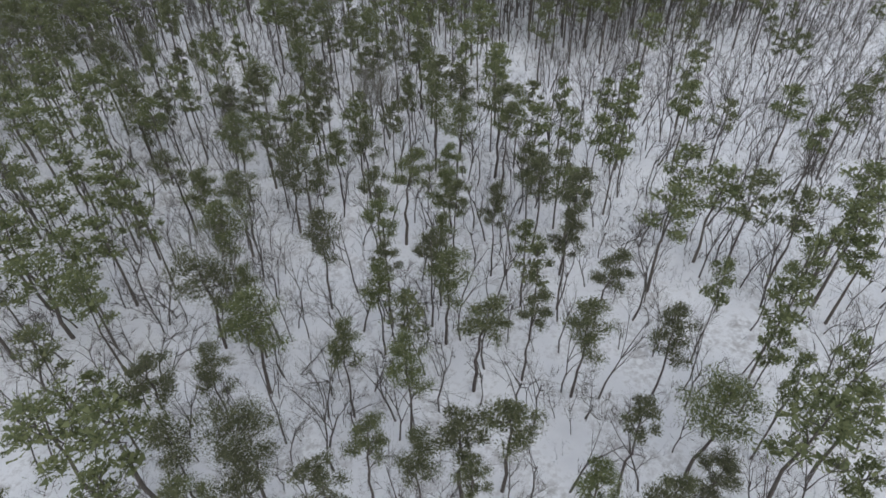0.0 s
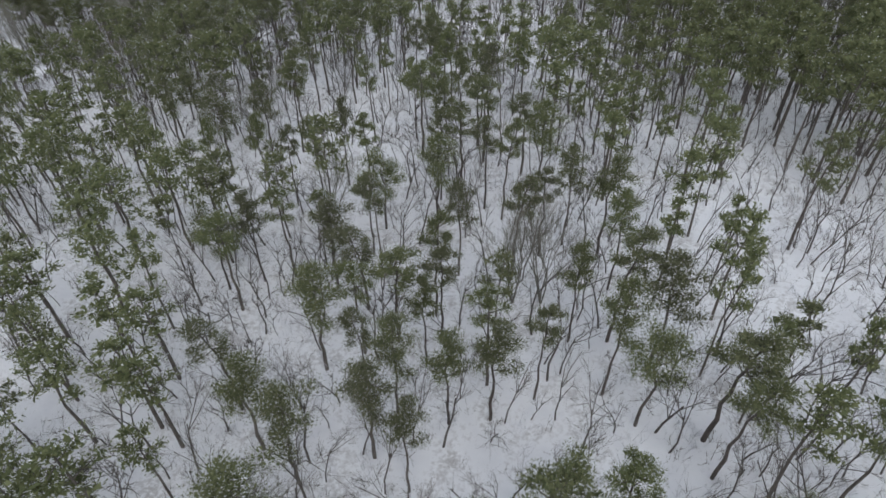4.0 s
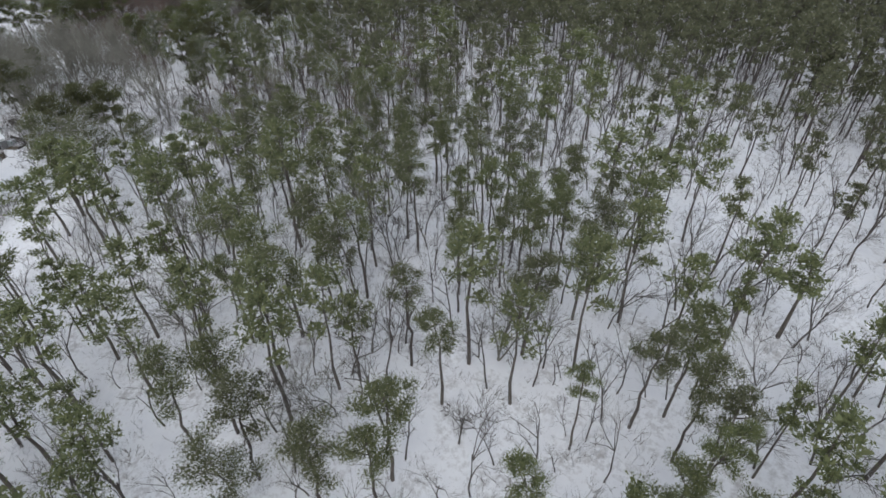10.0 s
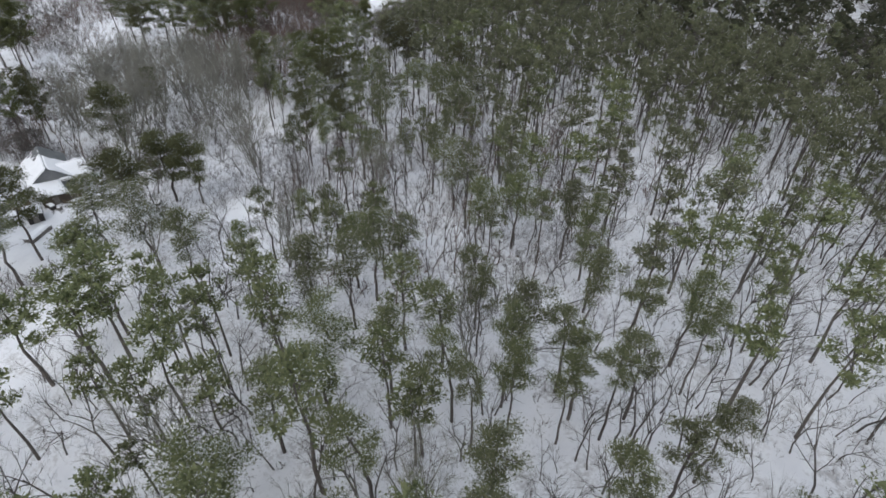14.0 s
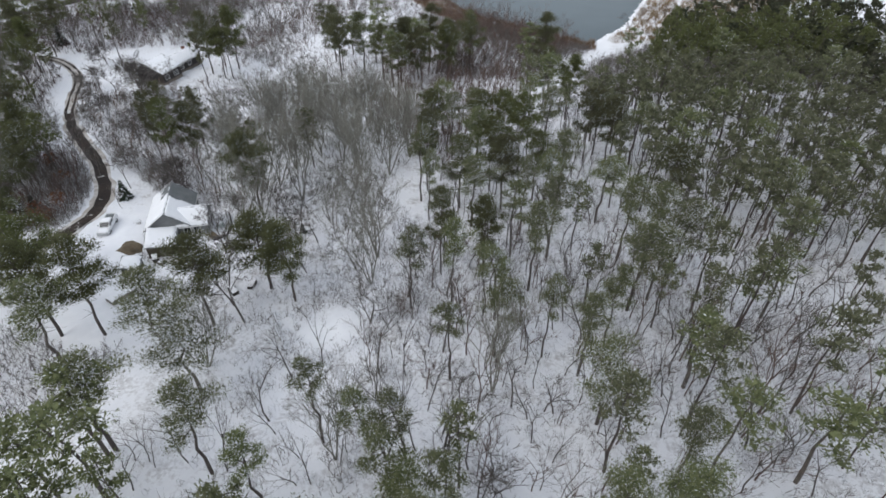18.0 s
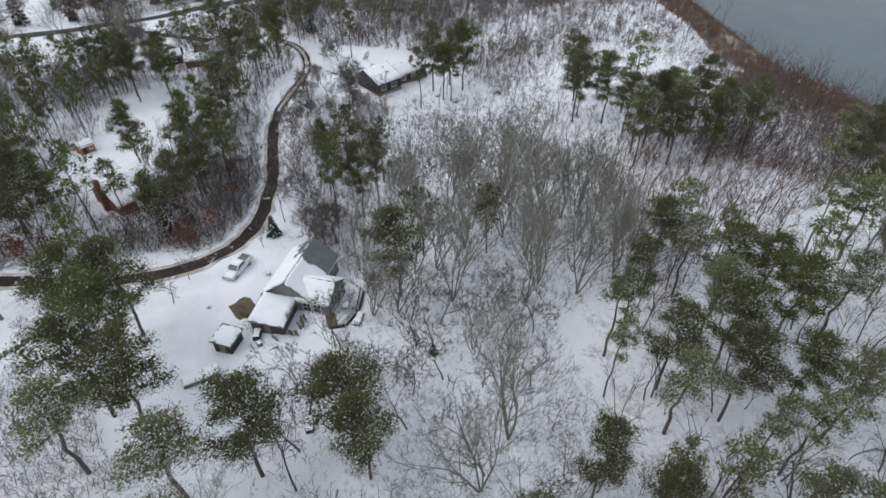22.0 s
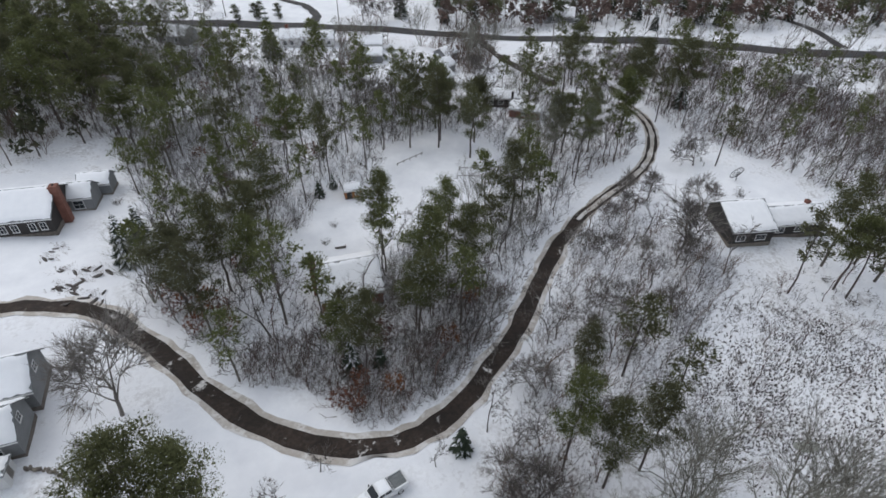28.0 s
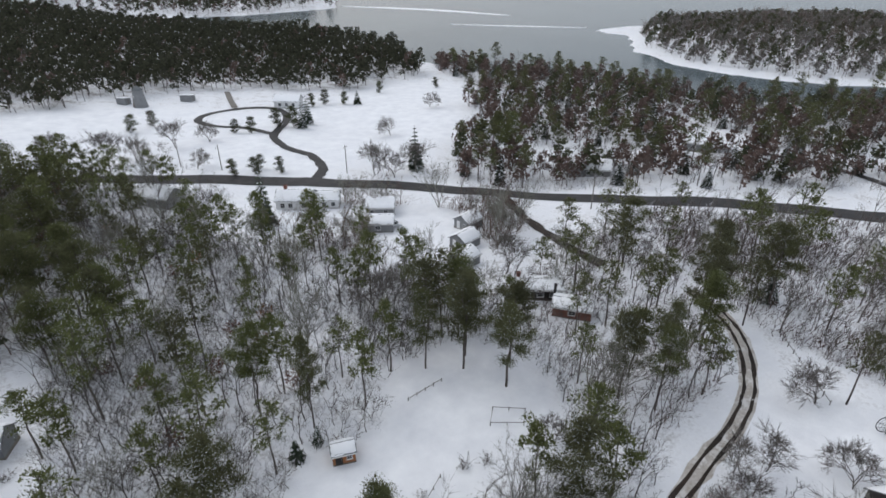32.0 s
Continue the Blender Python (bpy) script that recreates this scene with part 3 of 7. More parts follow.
STANDS.append([(-200.5, 237.2, 8.0), (-199.6, 212.4, 8.0), (-199.3, 99.9, 6.6), (-198.5, 198.3, 5.7), (-194.5, 205.1, 8.0), (-194.0, 219.6, 6.6), (-193.7, 108.2, 5.3), (-192.8, 101.9, 7.1), (-191.6, 212.5, 8.0), (-191.4, 223.5, 8.0), (-191.3, 198.6, 4.0), (-187.8, 205.9, 8.0), (-185.5, 218.2, 5.4), (-184.0, 135.7, 8.0), (-184.0, 228.5, 7.7), (-183.0, 213.6, 4.7), (-182.6, 240.8, 7.3), (-180.1, 131.1, 7.5), (-178.1, 138.0, 8.0), (-176.2, 170.6, 8.0), (-175.2, 215.8, 7.4), (-174.8, 197.6, 5.6), (-172.5, 204.0, 6.2), (-172.5, 227.3, 6.9), (-172.1, 174.4, 6.1), (-171.2, 141.8, 8.0), (-170.3, 147.8, 8.0), (-169.2, 230.2, 6.9), (-169.1, 162.9, 8.0), (-167.4, 210.0, 6.7), (-166.7, 191.5, 5.0), (-166.3, 197.6, 5.7)])
STANDS.append([(-165.2, 232.3, 8.0), (-164.1, 144.7, 8.0), (-164.0, 157.5, 7.6), (-161.9, 203.0, 4.9), (-161.8, 227.1, 6.3), (-160.2, 223.1, 7.4), (-155.8, 163.1, 8.0), (-154.2, 200.8, 5.0), (-153.4, 216.1, 4.2), (-153.1, 207.1, 3.4), (-151.3, 194.1, 3.2), (-148.9, 210.5, 5.1), (-148.7, 155.0, 8.0), (-144.5, 178.1, 3.2), (-143.0, 166.3, 5.7), (-140.9, 209.4, 7.3), (-139.6, 183.5, 3.6), (-138.8, 186.8, 3.6), (-135.9, 172.5, 3.4), (-134.7, 185.6, 4.3), (-131.4, 213.2, 4.4), (-131.1, 185.4, 4.8), (-130.6, 189.5, 3.2), (-127.0, 177.0, 7.3), (-126.6, 186.0, 5.6), (-126.2, 202.9, 5.5), (-125.1, 209.1, 6.3), (-124.2, 188.7, 4.0), (-123.4, 180.9, 4.9), (-122.2, 201.8, 3.7), (-119.6, 209.1, 3.3), (-118.1, 212.7, 5.6)])
STANDS.append([(-115.0, 174.1, 6.5), (-113.4, 192.8, 3.5), (-112.5, 210.7, 4.1), (-110.3, 178.7, 5.1), (-110.3, 185.6, 4.3), (-110.2, 165.9, 5.5), (-109.4, 190.0, 3.3), (-108.1, 170.8, 4.8), (-107.1, 205.8, 4.3), (-106.8, 158.8, 7.2), (-102.8, 190.0, 5.6), (-102.8, 200.6, 4.5), (-102.7, 181.5, 3.8), (-101.2, 187.0, 3.9), (-99.5, 193.3, 4.1), (-98.8, 181.0, 2.7), (-98.6, 203.0, 3.9), (-98.1, 169.8, 4.4), (-97.8, 184.8, 3.7), (-96.6, 156.0, 5.7), (-95.8, 191.5, 3.4), (-94.3, 152.0, 3.0), (-94.3, 188.2, 2.8), (-94.2, 206.0, 4.5), (-93.6, 162.6, 6.0), (-92.4, 196.1, 4.0), (-92.1, 192.0, 2.8), (-91.0, 203.4, 3.2), (-90.7, 176.1, 4.7), (-88.9, 155.3, 5.1), (-88.5, 159.9, 4.6), (-87.5, 139.7, 5.2)])
STANDS.append([(-87.3, 174.2, 4.0), (-86.6, 163.8, 4.5), (-85.6, 143.4, 5.1), (-84.7, 160.4, 3.1), (-84.1, 184.4, 3.8), (-83.7, 195.3, 3.7), (-83.4, 178.7, 3.0), (-83.1, 189.2, 3.4), (-79.7, 141.6, 4.7), (-79.3, 172.5, 3.7), (-79.1, 178.6, 2.9), (-77.3, 181.6, 2.5), (-76.8, 137.8, 5.5), (-76.1, 168.3, 3.4), (-75.5, 159.2, 3.2), (-75.3, 132.6, 3.1), (-74.6, 174.7, 2.7), (-74.6, 190.7, 4.5), (-74.4, 178.8, 3.4), (-72.9, 126.9, 4.1), (-72.3, 182.8, 3.0), (-71.9, 142.8, 5.2), (-70.6, 174.4, 3.6), (-70.1, 157.6, 3.6), (-69.2, 178.8, 2.8), (-69.1, 148.9, 4.3), (-67.8, 134.2, 3.5), (-67.6, 145.4, 3.7), (-66.9, 185.9, 3.1), (-66.8, 167.5, 4.4), (-65.8, 180.6, 5.3), (-64.9, 175.3, 4.8)])
STANDS.append([(-63.7, 115.2, 5.2), (-62.3, 132.8, 2.7), (-60.2, 112.5, 4.4), (-59.9, 117.8, 4.0), (-58.6, 134.5, 2.7), (-57.4, 161.0, 2.0), (-56.6, 139.6, 2.8), (-56.4, 150.7, 3.1), (-56.2, 119.7, 3.4), (-53.9, 166.4, 3.6), (-52.4, 99.5, 4.3), (-51.7, 169.6, 4.8), (-51.5, 136.9, 3.1), (-51.3, 122.0, 3.3), (-49.4, 118.9, 5.5), (-49.3, 165.5, 4.1), (-47.6, 95.8, 5.1), (-47.4, 131.8, 5.9), (-47.2, 126.3, 3.3), (-47.1, 148.7, 5.1), (-47.1, 156.7, 4.1), (-46.7, 160.1, 2.4), (-46.3, 163.9, 3.5), (-45.2, 106.4, 6.3), (-44.8, 123.3, 3.1), (-44.0, 116.2, 4.6), (-42.7, 147.1, 4.4), (-42.5, 155.6, 4.2), (-42.2, 85.6, 6.6), (-42.0, 93.2, 5.8), (-41.7, 109.5, 3.7), (-41.0, 75.1, 6.5)])
STANDS.append([(-41.0, 138.8, 3.0), (-40.4, 59.5, 4.0), (-39.6, 132.3, 5.6), (-38.7, 103.8, 2.9), (-38.7, 152.5, 3.5), (-38.3, 111.9, 4.7), (-38.3, 140.8, 3.5), (-38.1, 157.3, 5.5), (-36.7, 148.2, 4.4), (-36.2, 53.0, 4.1), (-35.7, 61.1, 3.3), (-35.6, 73.1, 3.0), (-35.6, 97.3, 5.7), (-35.0, 116.4, 3.2), (-34.6, 101.6, 4.6), (-34.1, 123.7, 4.1), (-34.0, 109.4, 3.5), (-33.9, 67.7, 6.5), (-33.9, 137.3, 3.4), (-33.4, 49.9, 3.4), (-33.4, 113.4, 3.6), (-31.4, 54.7, 5.5), (-31.0, 94.6, 3.0), (-30.8, 134.9, 3.3), (-30.1, 145.8, 4.2), (-29.8, 50.5, 3.8), (-29.4, 102.3, 4.0), (-28.6, 80.3, 4.6), (-27.2, 123.3, 3.9), (-26.8, 139.1, 5.8), (-26.6, 107.6, 3.3), (-25.3, 103.5, 4.5)])
STANDS.append([(-24.4, 127.9, 3.5), (-24.1, 63.6, 2.0), (-23.6, 49.1, 3.1), (-22.6, 87.9, 3.2), (-21.8, 130.4, 4.0), (-21.4, 82.4, 3.5), (-21.4, 106.6, 2.7), (-21.3, 53.0, 2.0), (-21.3, 71.9, 3.6), (-20.6, 76.2, 2.8), (-19.3, 91.5, 5.0), (-19.0, 114.5, 2.5), (-18.0, 59.9, 4.0), (-17.2, 128.8, 4.8), (-17.0, 51.4, 2.3), (-15.8, 75.6, 2.7), (-15.4, 123.1, 3.9), (-14.9, 115.0, 4.0), (-14.8, 108.1, 4.6), (-14.7, 79.1, 3.3), (-14.2, 72.6, 5.3), (-13.8, 89.1, 4.3), (-13.4, 53.8, 3.7), (-12.9, 85.3, 3.1), (-12.9, 93.0, 3.3), (-12.8, 49.9, 2.2), (-11.5, 65.7, 4.3), (-11.5, 105.2, 5.7), (-10.7, 111.6, 5.8), (-9.6, 54.6, 4.2), (-8.0, 83.9, 3.0), (-6.2, 66.8, 2.5)])
STANDS.append([(-5.5, 105.0, 5.0), (-4.9, 78.0, 2.8), (-4.9, 101.4, 3.7), (-4.1, 48.3, 2.7), (-2.5, 92.4, 3.4), (-2.0, 87.9, 4.3), (-1.3, 64.5, 4.9), (-0.6, 77.1, 3.8), (0.7, 48.4, 2.3), (0.8, 54.0, 2.7), (0.8, 83.0, 3.6), (2.0, 71.4, 3.6), (5.1, 49.0, 2.4), (5.8, 62.2, 3.9), (7.5, 55.3, 6.2)])
FAR_STANDS.append([(-308.1, 98.8, 6.4), (-302.4, 183.2, 7.3), (-299.7, 101.6, 7.3), (-299.5, 93.4, 5.9), (-297.1, 201.2, 7.3), (-294.0, 191.8, 7.3), (-293.1, 121.4, 5.2), (-291.7, 79.4, 5.9), (-288.7, 152.1, 7.3), (-285.1, 198.4, 7.3), (-280.0, 187.8, 7.3), (-278.8, 155.1, 7.3), (-278.1, 220.3, 7.3), (-277.6, 210.1, 7.3), (-271.1, 149.2, 6.9), (-271.0, 96.9, 5.2), (-270.8, 244.2, 7.3), (-269.6, 209.6, 7.3), (-263.5, 201.1, 7.3), (-259.1, 271.4, 7.3), (-258.4, 239.7, 7.3), (-253.6, 72.8, 4.9), (-244.0, 288.9, 7.3), (-238.2, 114.4, 7.3), (-235.8, 152.3, 7.3), (-235.7, 144.7, 7.3), (-232.1, 235.8, 7.3), (-228.0, 208.8, 5.8), (-226.0, 35.2, 7.3), (-219.7, 227.0, 7.3), (-219.1, 281.3, 7.3)])
FAR_STANDS.append([(-218.1, 300.3, 7.3), (-217.9, 56.8, 5.0), (-217.8, 6.4, 7.3), (-216.4, 177.9, 7.3), (-214.9, 28.4, 7.3), (-214.1, 288.1, 7.3), (-213.7, 60.7, 4.8), (-213.2, 167.7, 7.3), (-212.9, 11.0, 7.3), (-207.9, 120.2, 7.3), (-207.5, 5.1, 7.3), (-206.5, 44.1, 7.3), (-205.6, 263.9, 7.3), (-203.0, 31.9, 7.3), (-200.7, 4.5, 7.3), (-197.5, 44.1, 7.3), (-196.4, 19.7, 7.3), (-192.8, 248.6, 7.2), (-190.5, 262.8, 6.5), (-179.1, 272.9, 7.3), (-175.3, 257.2, 7.3), (-165.6, 252.8, 7.3), (-154.5, 241.3, 7.0), (-151.3, 258.3, 6.2), (-147.6, 154.7, 7.3), (-144.3, 222.7, 7.3), (-143.8, 150.5, 6.3), (-143.6, 252.4, 5.7), (-142.0, 156.0, 7.3), (-140.3, 250.9, 7.0), (-138.8, 146.4, 7.0), (-137.0, 161.0, 4.3)])
FAR_STANDS.append([(-136.5, 155.4, 7.3), (-134.4, 152.6, 7.3), (-133.7, 239.9, 7.3), (-131.7, 218.1, 5.2), (-131.5, 161.7, 4.9), (-130.6, 138.5, 6.1), (-129.4, 226.5, 7.3), (-128.4, 143.7, 4.8), (-128.0, 160.3, 4.5), (-121.3, 159.1, 5.3), (-112.1, 243.2, 4.7), (-110.5, 141.8, 7.3), (-108.4, 151.8, 4.9), (-108.0, 135.3, 7.3), (-107.2, 233.3, 5.7), (-106.5, 128.8, 5.4), (-102.5, 216.8, 5.4), (-100.5, 130.0, 6.3), (-100.4, 126.2, 7.3), (-99.1, 118.7, 5.5), (-98.6, 216.2, 5.2), (-96.9, 223.7, 6.3), (-95.9, 114.3, 5.4), (-93.5, 228.8, 6.4), (-91.9, 219.4, 4.2), (-90.6, 214.1, 3.7), (-88.5, 132.5, 5.2), (-87.0, 206.1, 6.1), (-85.7, 130.6, 4.2), (-85.4, 117.7, 7.3), (-85.1, 218.7, 5.4), (-80.8, 207.7, 4.3)])
FAR_STANDS.append([(-78.0, 110.8, 6.6), (-78.0, 116.3, 7.3), (-77.8, 101.9, 7.3), (-76.8, 124.4, 3.1), (-75.2, 97.8, 5.5), (-72.6, 120.2, 6.3), (-72.0, 106.4, 5.5), (-71.2, 196.8, 6.6), (-70.9, 207.7, 4.1), (-69.4, 216.0, 6.8), (-67.6, 101.4, 5.8), (-66.8, 83.5, 6.9), (-66.8, 107.2, 3.9), (-65.1, 91.6, 5.4), (-64.6, 192.1, 6.2), (-64.1, 199.7, 3.7), (-63.9, 187.9, 4.3), (-61.7, 101.1, 6.6), (-61.5, 78.4, 7.3), (-60.3, 198.4, 4.6), (-59.6, 95.1, 6.3), (-58.3, 81.1, 4.7), (-56.1, 93.8, 5.7), (-55.8, 84.3, 7.3), (-55.2, 76.5, 6.3), (-54.2, 176.5, 4.7), (-52.0, 87.8, 4.0), (-51.9, 71.9, 4.7), (-50.6, 187.9, 4.1), (-50.4, 173.1, 3.4), (-50.0, 183.8, 5.2), (-49.9, 179.8, 3.7)])
FAR_STANDS.append([(-49.6, 152.9, 3.7), (-47.2, 55.8, 7.3), (-45.6, 187.1, 6.7), (-44.8, 59.8, 3.5), (-43.0, 168.2, 3.2), (-41.9, 55.5, 6.6), (-40.8, 51.4, 5.8), (-40.1, 161.3, 2.9), (-40.0, 166.2, 5.2), (-39.4, 177.2, 4.2), (-37.5, 183.2, 4.5), (-35.2, 173.8, 5.3), (-34.8, 163.3, 4.6), (-34.1, 166.8, 4.3), (-32.2, 179.0, 6.2), (-29.5, 162.5, 5.9), (-27.9, 170.0, 6.2), (-26.8, 154.7, 6.5), (-25.2, 166.1, 7.3), (-22.8, 148.1, 3.8), (-22.4, 174.5, 4.5), (-21.2, 162.0, 4.8), (-17.8, 146.2, 6.2), (-17.4, 140.6, 5.2), (-17.0, 160.2, 4.8), (-15.4, 149.2, 3.6), (-10.6, 147.1, 4.2), (-10.5, 182.2, 6.2), (-9.7, 124.9, 4.0), (-8.7, 130.6, 5.0), (-6.9, 165.2, 6.0), (-6.6, 146.3, 5.1)])
FAR_STANDS.append([(-6.1, 134.8, 5.3), (-5.6, 112.1, 3.5), (-4.1, 120.3, 4.5), (-3.8, 126.1, 3.6), (-3.0, 161.8, 5.9), (-2.2, 107.6, 3.4), (-2.2, 148.2, 5.3), (-0.4, 100.8, 5.0), (2.0, 86.9, 4.8), (4.6, 176.3, 6.2), (4.7, 101.3, 4.5), (4.9, 109.2, 4.1), (7.8, 98.3, 3.8), (9.2, 94.6, 5.5), (11.2, 79.4, 5.4), (11.6, 51.0, 5.7), (12.5, 111.9, 4.4), (12.7, 68.4, 3.1), (13.8, 106.1, 6.4), (14.2, 56.7, 2.8), (15.2, 61.6, 3.6), (15.9, 49.1, 3.2), (15.9, 88.5, 4.8), (15.9, 111.7, 3.7), (16.2, 197.9, 6.2), (17.5, 65.3, 5.0), (18.3, 54.3, 5.1), (18.8, 84.5, 6.2), (19.0, 58.2, 3.0), (22.0, 70.0, 4.0), (22.7, 105.4, 4.5), (23.0, 108.6, 3.8)])
FAR_STANDS.append([(26.2, 136.1, 6.0), (28.4, 120.0, 4.3), (30.1, 73.0, 5.2), (30.1, 75.9, 6.2), (33.4, 81.2, 6.0), (38.8, 98.0, 5.4), (40.9, 109.4, 6.0)])
PINE_LABELS = ["tall pitch pine with a bare lower trunk and snow-dusted crown", "slender pitch pine with a small tufted green crown", "broad pine with snow caught in its dark green boughs"]
PINE_WIDTH = [6.0, 5.3, 4.8, 6.8, 3.8, 6.9, 7.2, 6.5]
rng = np.random.default_rng(77)
taken = []
for stand in STANDS:
    for x, y, w in stand:
        east = x > -165
        edge = x <= -165 and y > 182
        kind = int(rng.choice([2, 4, 1] if w < 3.9 else [0, 1, 2] if w < 5.2 else [0, 3, 0]) if east else rng.choice([0, 1, 0, 5] if edge else [5, 6, 7]))
        s = float(np.clip((1.22 if east else 1.0 if edge else 1.15) * w / PINE_WIDTH[kind], 0.75 if east else 0.6, 1.5))
        plant_pine(x, y, kind, rng.uniform(-0.7, 0.7), s, rng.uniform(0.9, 1.1) if east else rng.uniform(1.0, 1.2), PINE_LABELS[1 if w < 3.9 else 0 if w < 5.4 else 2], "pines of the wood" if east else "pines round the houses")
        taken.append((x, y))
# broad old pines by the marsh house, the lane and the water
for x, y, kind, s in [(-283, 149, 6, 1.25), (-287.5, 156, 7, 1.4), (-279, 153, 5, 1.1), (-276, 187, 6, 1.2), (-277, 194, 7, 1.3), (-270, 199, 6, 1.1), (-267, 204, 7, 1.35), (-261, 209, 6, 1.2), (-263.5, 217, 7, 1.3), (-271, 225.5, 6, 1.25), (-275, 220, 5, 1.1), (-278, 208, 7, 1.1), (-281, 215, 6, 1.2), (-241, 238.5, 7, 1.2), (-261.7, 245, 6, 1.3), (-229, 240, 7, 1.2), (-289, 186, 6, 1.2), (-258, 202, 5, 1.2), (-300.4, 74.3, 6, 1.1), (-304.9, 91.4, 7, 1.2), (-310, 100.7, 6, 1.15), (-272, 98.3, 5, 1.0), (-276.5, 101.5, 6, 1.0), (-287.3, 101, 7, 1.15), (-292, 98, 6, 1.2), (-326, 8.8, 6, 1.3),
                      (-330.7, -2.5, 7, 1.2), (-254, 79, 6, 1.1), (-259.6, 84, 7, 1.1), (-256.3, 74, 5, 1.1), (-252.6, 70, 6, 1.0), (-188.3, 31, 6, 1.3), (-184.7, 20, 7, 1.3), (-197, 30, 6, 1.2), (-199, 46, 7, 1.1),
                      (-207.8, 43.7, 6, 1.1), (-180, 30, 7, 1.25), (-195, 18, 6, 1.3), (-204, 25, 7, 1.2), (-205, 34, 6, 1.15), (-190, 10, 7, 1.3), (-201, 8, 6, 1.2), (-206.5, 122.5, 7, 0.85), (-218, 122, 6, 0.85)]:
    plant_pine(x, y, kind, x, s, s * 0.95, PINE_LABELS[2], "pines round the houses")
    taken.append((x, y))
taken += [(x, y) for stand in FAR_STANDS for x, y, w in stand]

# lighter copies for the mass of the wood
LIGHT_PINES = [pine_template(31, 14.5, 2.3, 0.52, 9, 36, 0.45, big=2.2, far=True), pine_template(32, 13.5, 2.1, 0.52, 8, 36, 0.4, big=2.2, far=True), pine_template(33, 15.5, 2.6, 0.48, 10, 36, 0.5, big=2.2, far=True), pine_template(34, 13, 1.9, 0.55, 7, 36, 0.4, big=2.2, far=True)]
SLIM = [bare_template(41, 16, 1, 0.42, 2, 0.5, 3, 0.68, 0.16, 8, 0.02), bare_template(42, 13, 1, 0.5, 2, 0.45, 4, 0.75, 0.3, 8, 0.02), bare_template(43, 17, 1, 0.35, 2, 0.55, 3, 0.66, 0.1, 8, 0.02), bare_template(44, 15, 1, 0.4, 2, 0.5, 3, 0.75, 0.22, 8, 0.02)]


def scatter(region, count, gap, seed, against=(), test=None):
    """Random places in a polygon, at least gap apart."""
    g = np.random.default_rng(seed)
    p = np.array(region, float)
    lo, hi = p.min(0), p.max(0)
    cells, out = {}, []

    def near_any(x, y):
        i, j = int(x // gap), int(y // gap)
        return any((x - a) ** 2 + (y - b) ** 2 < gap * gap for u in (-1, 0, 1) for v in (-1, 0, 1) for a, b in cells.get((i + u, j + v), ()))

    for a, b in against:
        cells.setdefault((int(a // gap), int(b // gap)), []).append((a, b))
    for batch in range(60):
        q = g.uniform(lo, hi, (max(400, count), 2))
        q = q[(signed(region, q[:, 0], q[:, 1]) > 0) & (land(q[:, 0], q[:, 1]) > SEA + 0.3)]
        q = q[(along(LANE, q[:, 0], q[:, 1]) > 2.7) & (along(MAIN_ROAD, q[:, 0], q[:, 1]) > 6)]
        for cx, cy, r in YARDS:
            q = q[np.hypot(q[:, 0] - cx, q[:, 1] - cy) > r]
        if test is not None and len(q):
            q = q[test(q[:, 0], q[:, 1]) > g.uniform(0, 1, len(q))]
        for x, y in q:
            if not near_any(x, y):
                cells.setdefault((int(x // gap), int(y // gap)), []).append((x, y))
                out.append((x, y))
                if len(out) >= count:
                    return np.array(out)
    return np.array(out)


def rows_for(places, seed, lo=0.8, hi=1.15, turn=0.8):
    g = np.random.default_rng(seed)
    n = len(places)
    s = g.uniform(lo, hi, n)
    return np.column_stack([places, land(places[:, 0], places[:, 1]), g.uniform(-turn, turn, n), s, s * g.uniform(0.92, 1.1, n)])


def pine_mass(name, places, seed, label, templates=None, lo=0.8, hi=1.15, mats=None, widths=None):
    """Many far pines as one object of stuff: wood, needles and snow."""
    templates = templates or LIGHT_PINES
    rows = rows_for(places, seed, lo, hi)
    if widths is not None:
        rows[:, 4] = np.clip(widths / 4.6, 0.65, 1.5)
    pick = np.random.default_rng(seed + 1).integers(0, len(templates), len(rows))
    V, T, I, n = [], [], [], 0
    for k, tpl in enumerate(templates):
        if not (pick == k).any():
            continue
        for mi, piece in enumerate(tpl):
            if piece is None:
                continue
            v, t = merged(piece, rows[pick == k])
            V.append(v), T.append(t + n), I.append(np.full(len(t), mi))
            n += len(v)
    me = tri_mesh(name, np.concatenate(V), np.concatenate(T), mats or [M_BARK, M_NEEDLE, M_FLAKE], np.concatenate(I))
    return tagged(new(name, me), label, "trees", kind="stuff")


def mass(name, templates, rows, mat, label, category, seed=3):
    pick = np.random.default_rng(seed).integers(0, len(templates), len(rows))
    V, T, n = [], [], 0
    for k, tpl in enumerate(templates):
        if (pick == k).any():
            v, t = merged(tpl, rows[pick == k])
            V.append(v), T.append(t + n)
            n += len(v)
    return tagged(new(name, tri_mesh(name, np.concatenate(V), np.concatenate(T), mat)), label, category, kind="stuff")


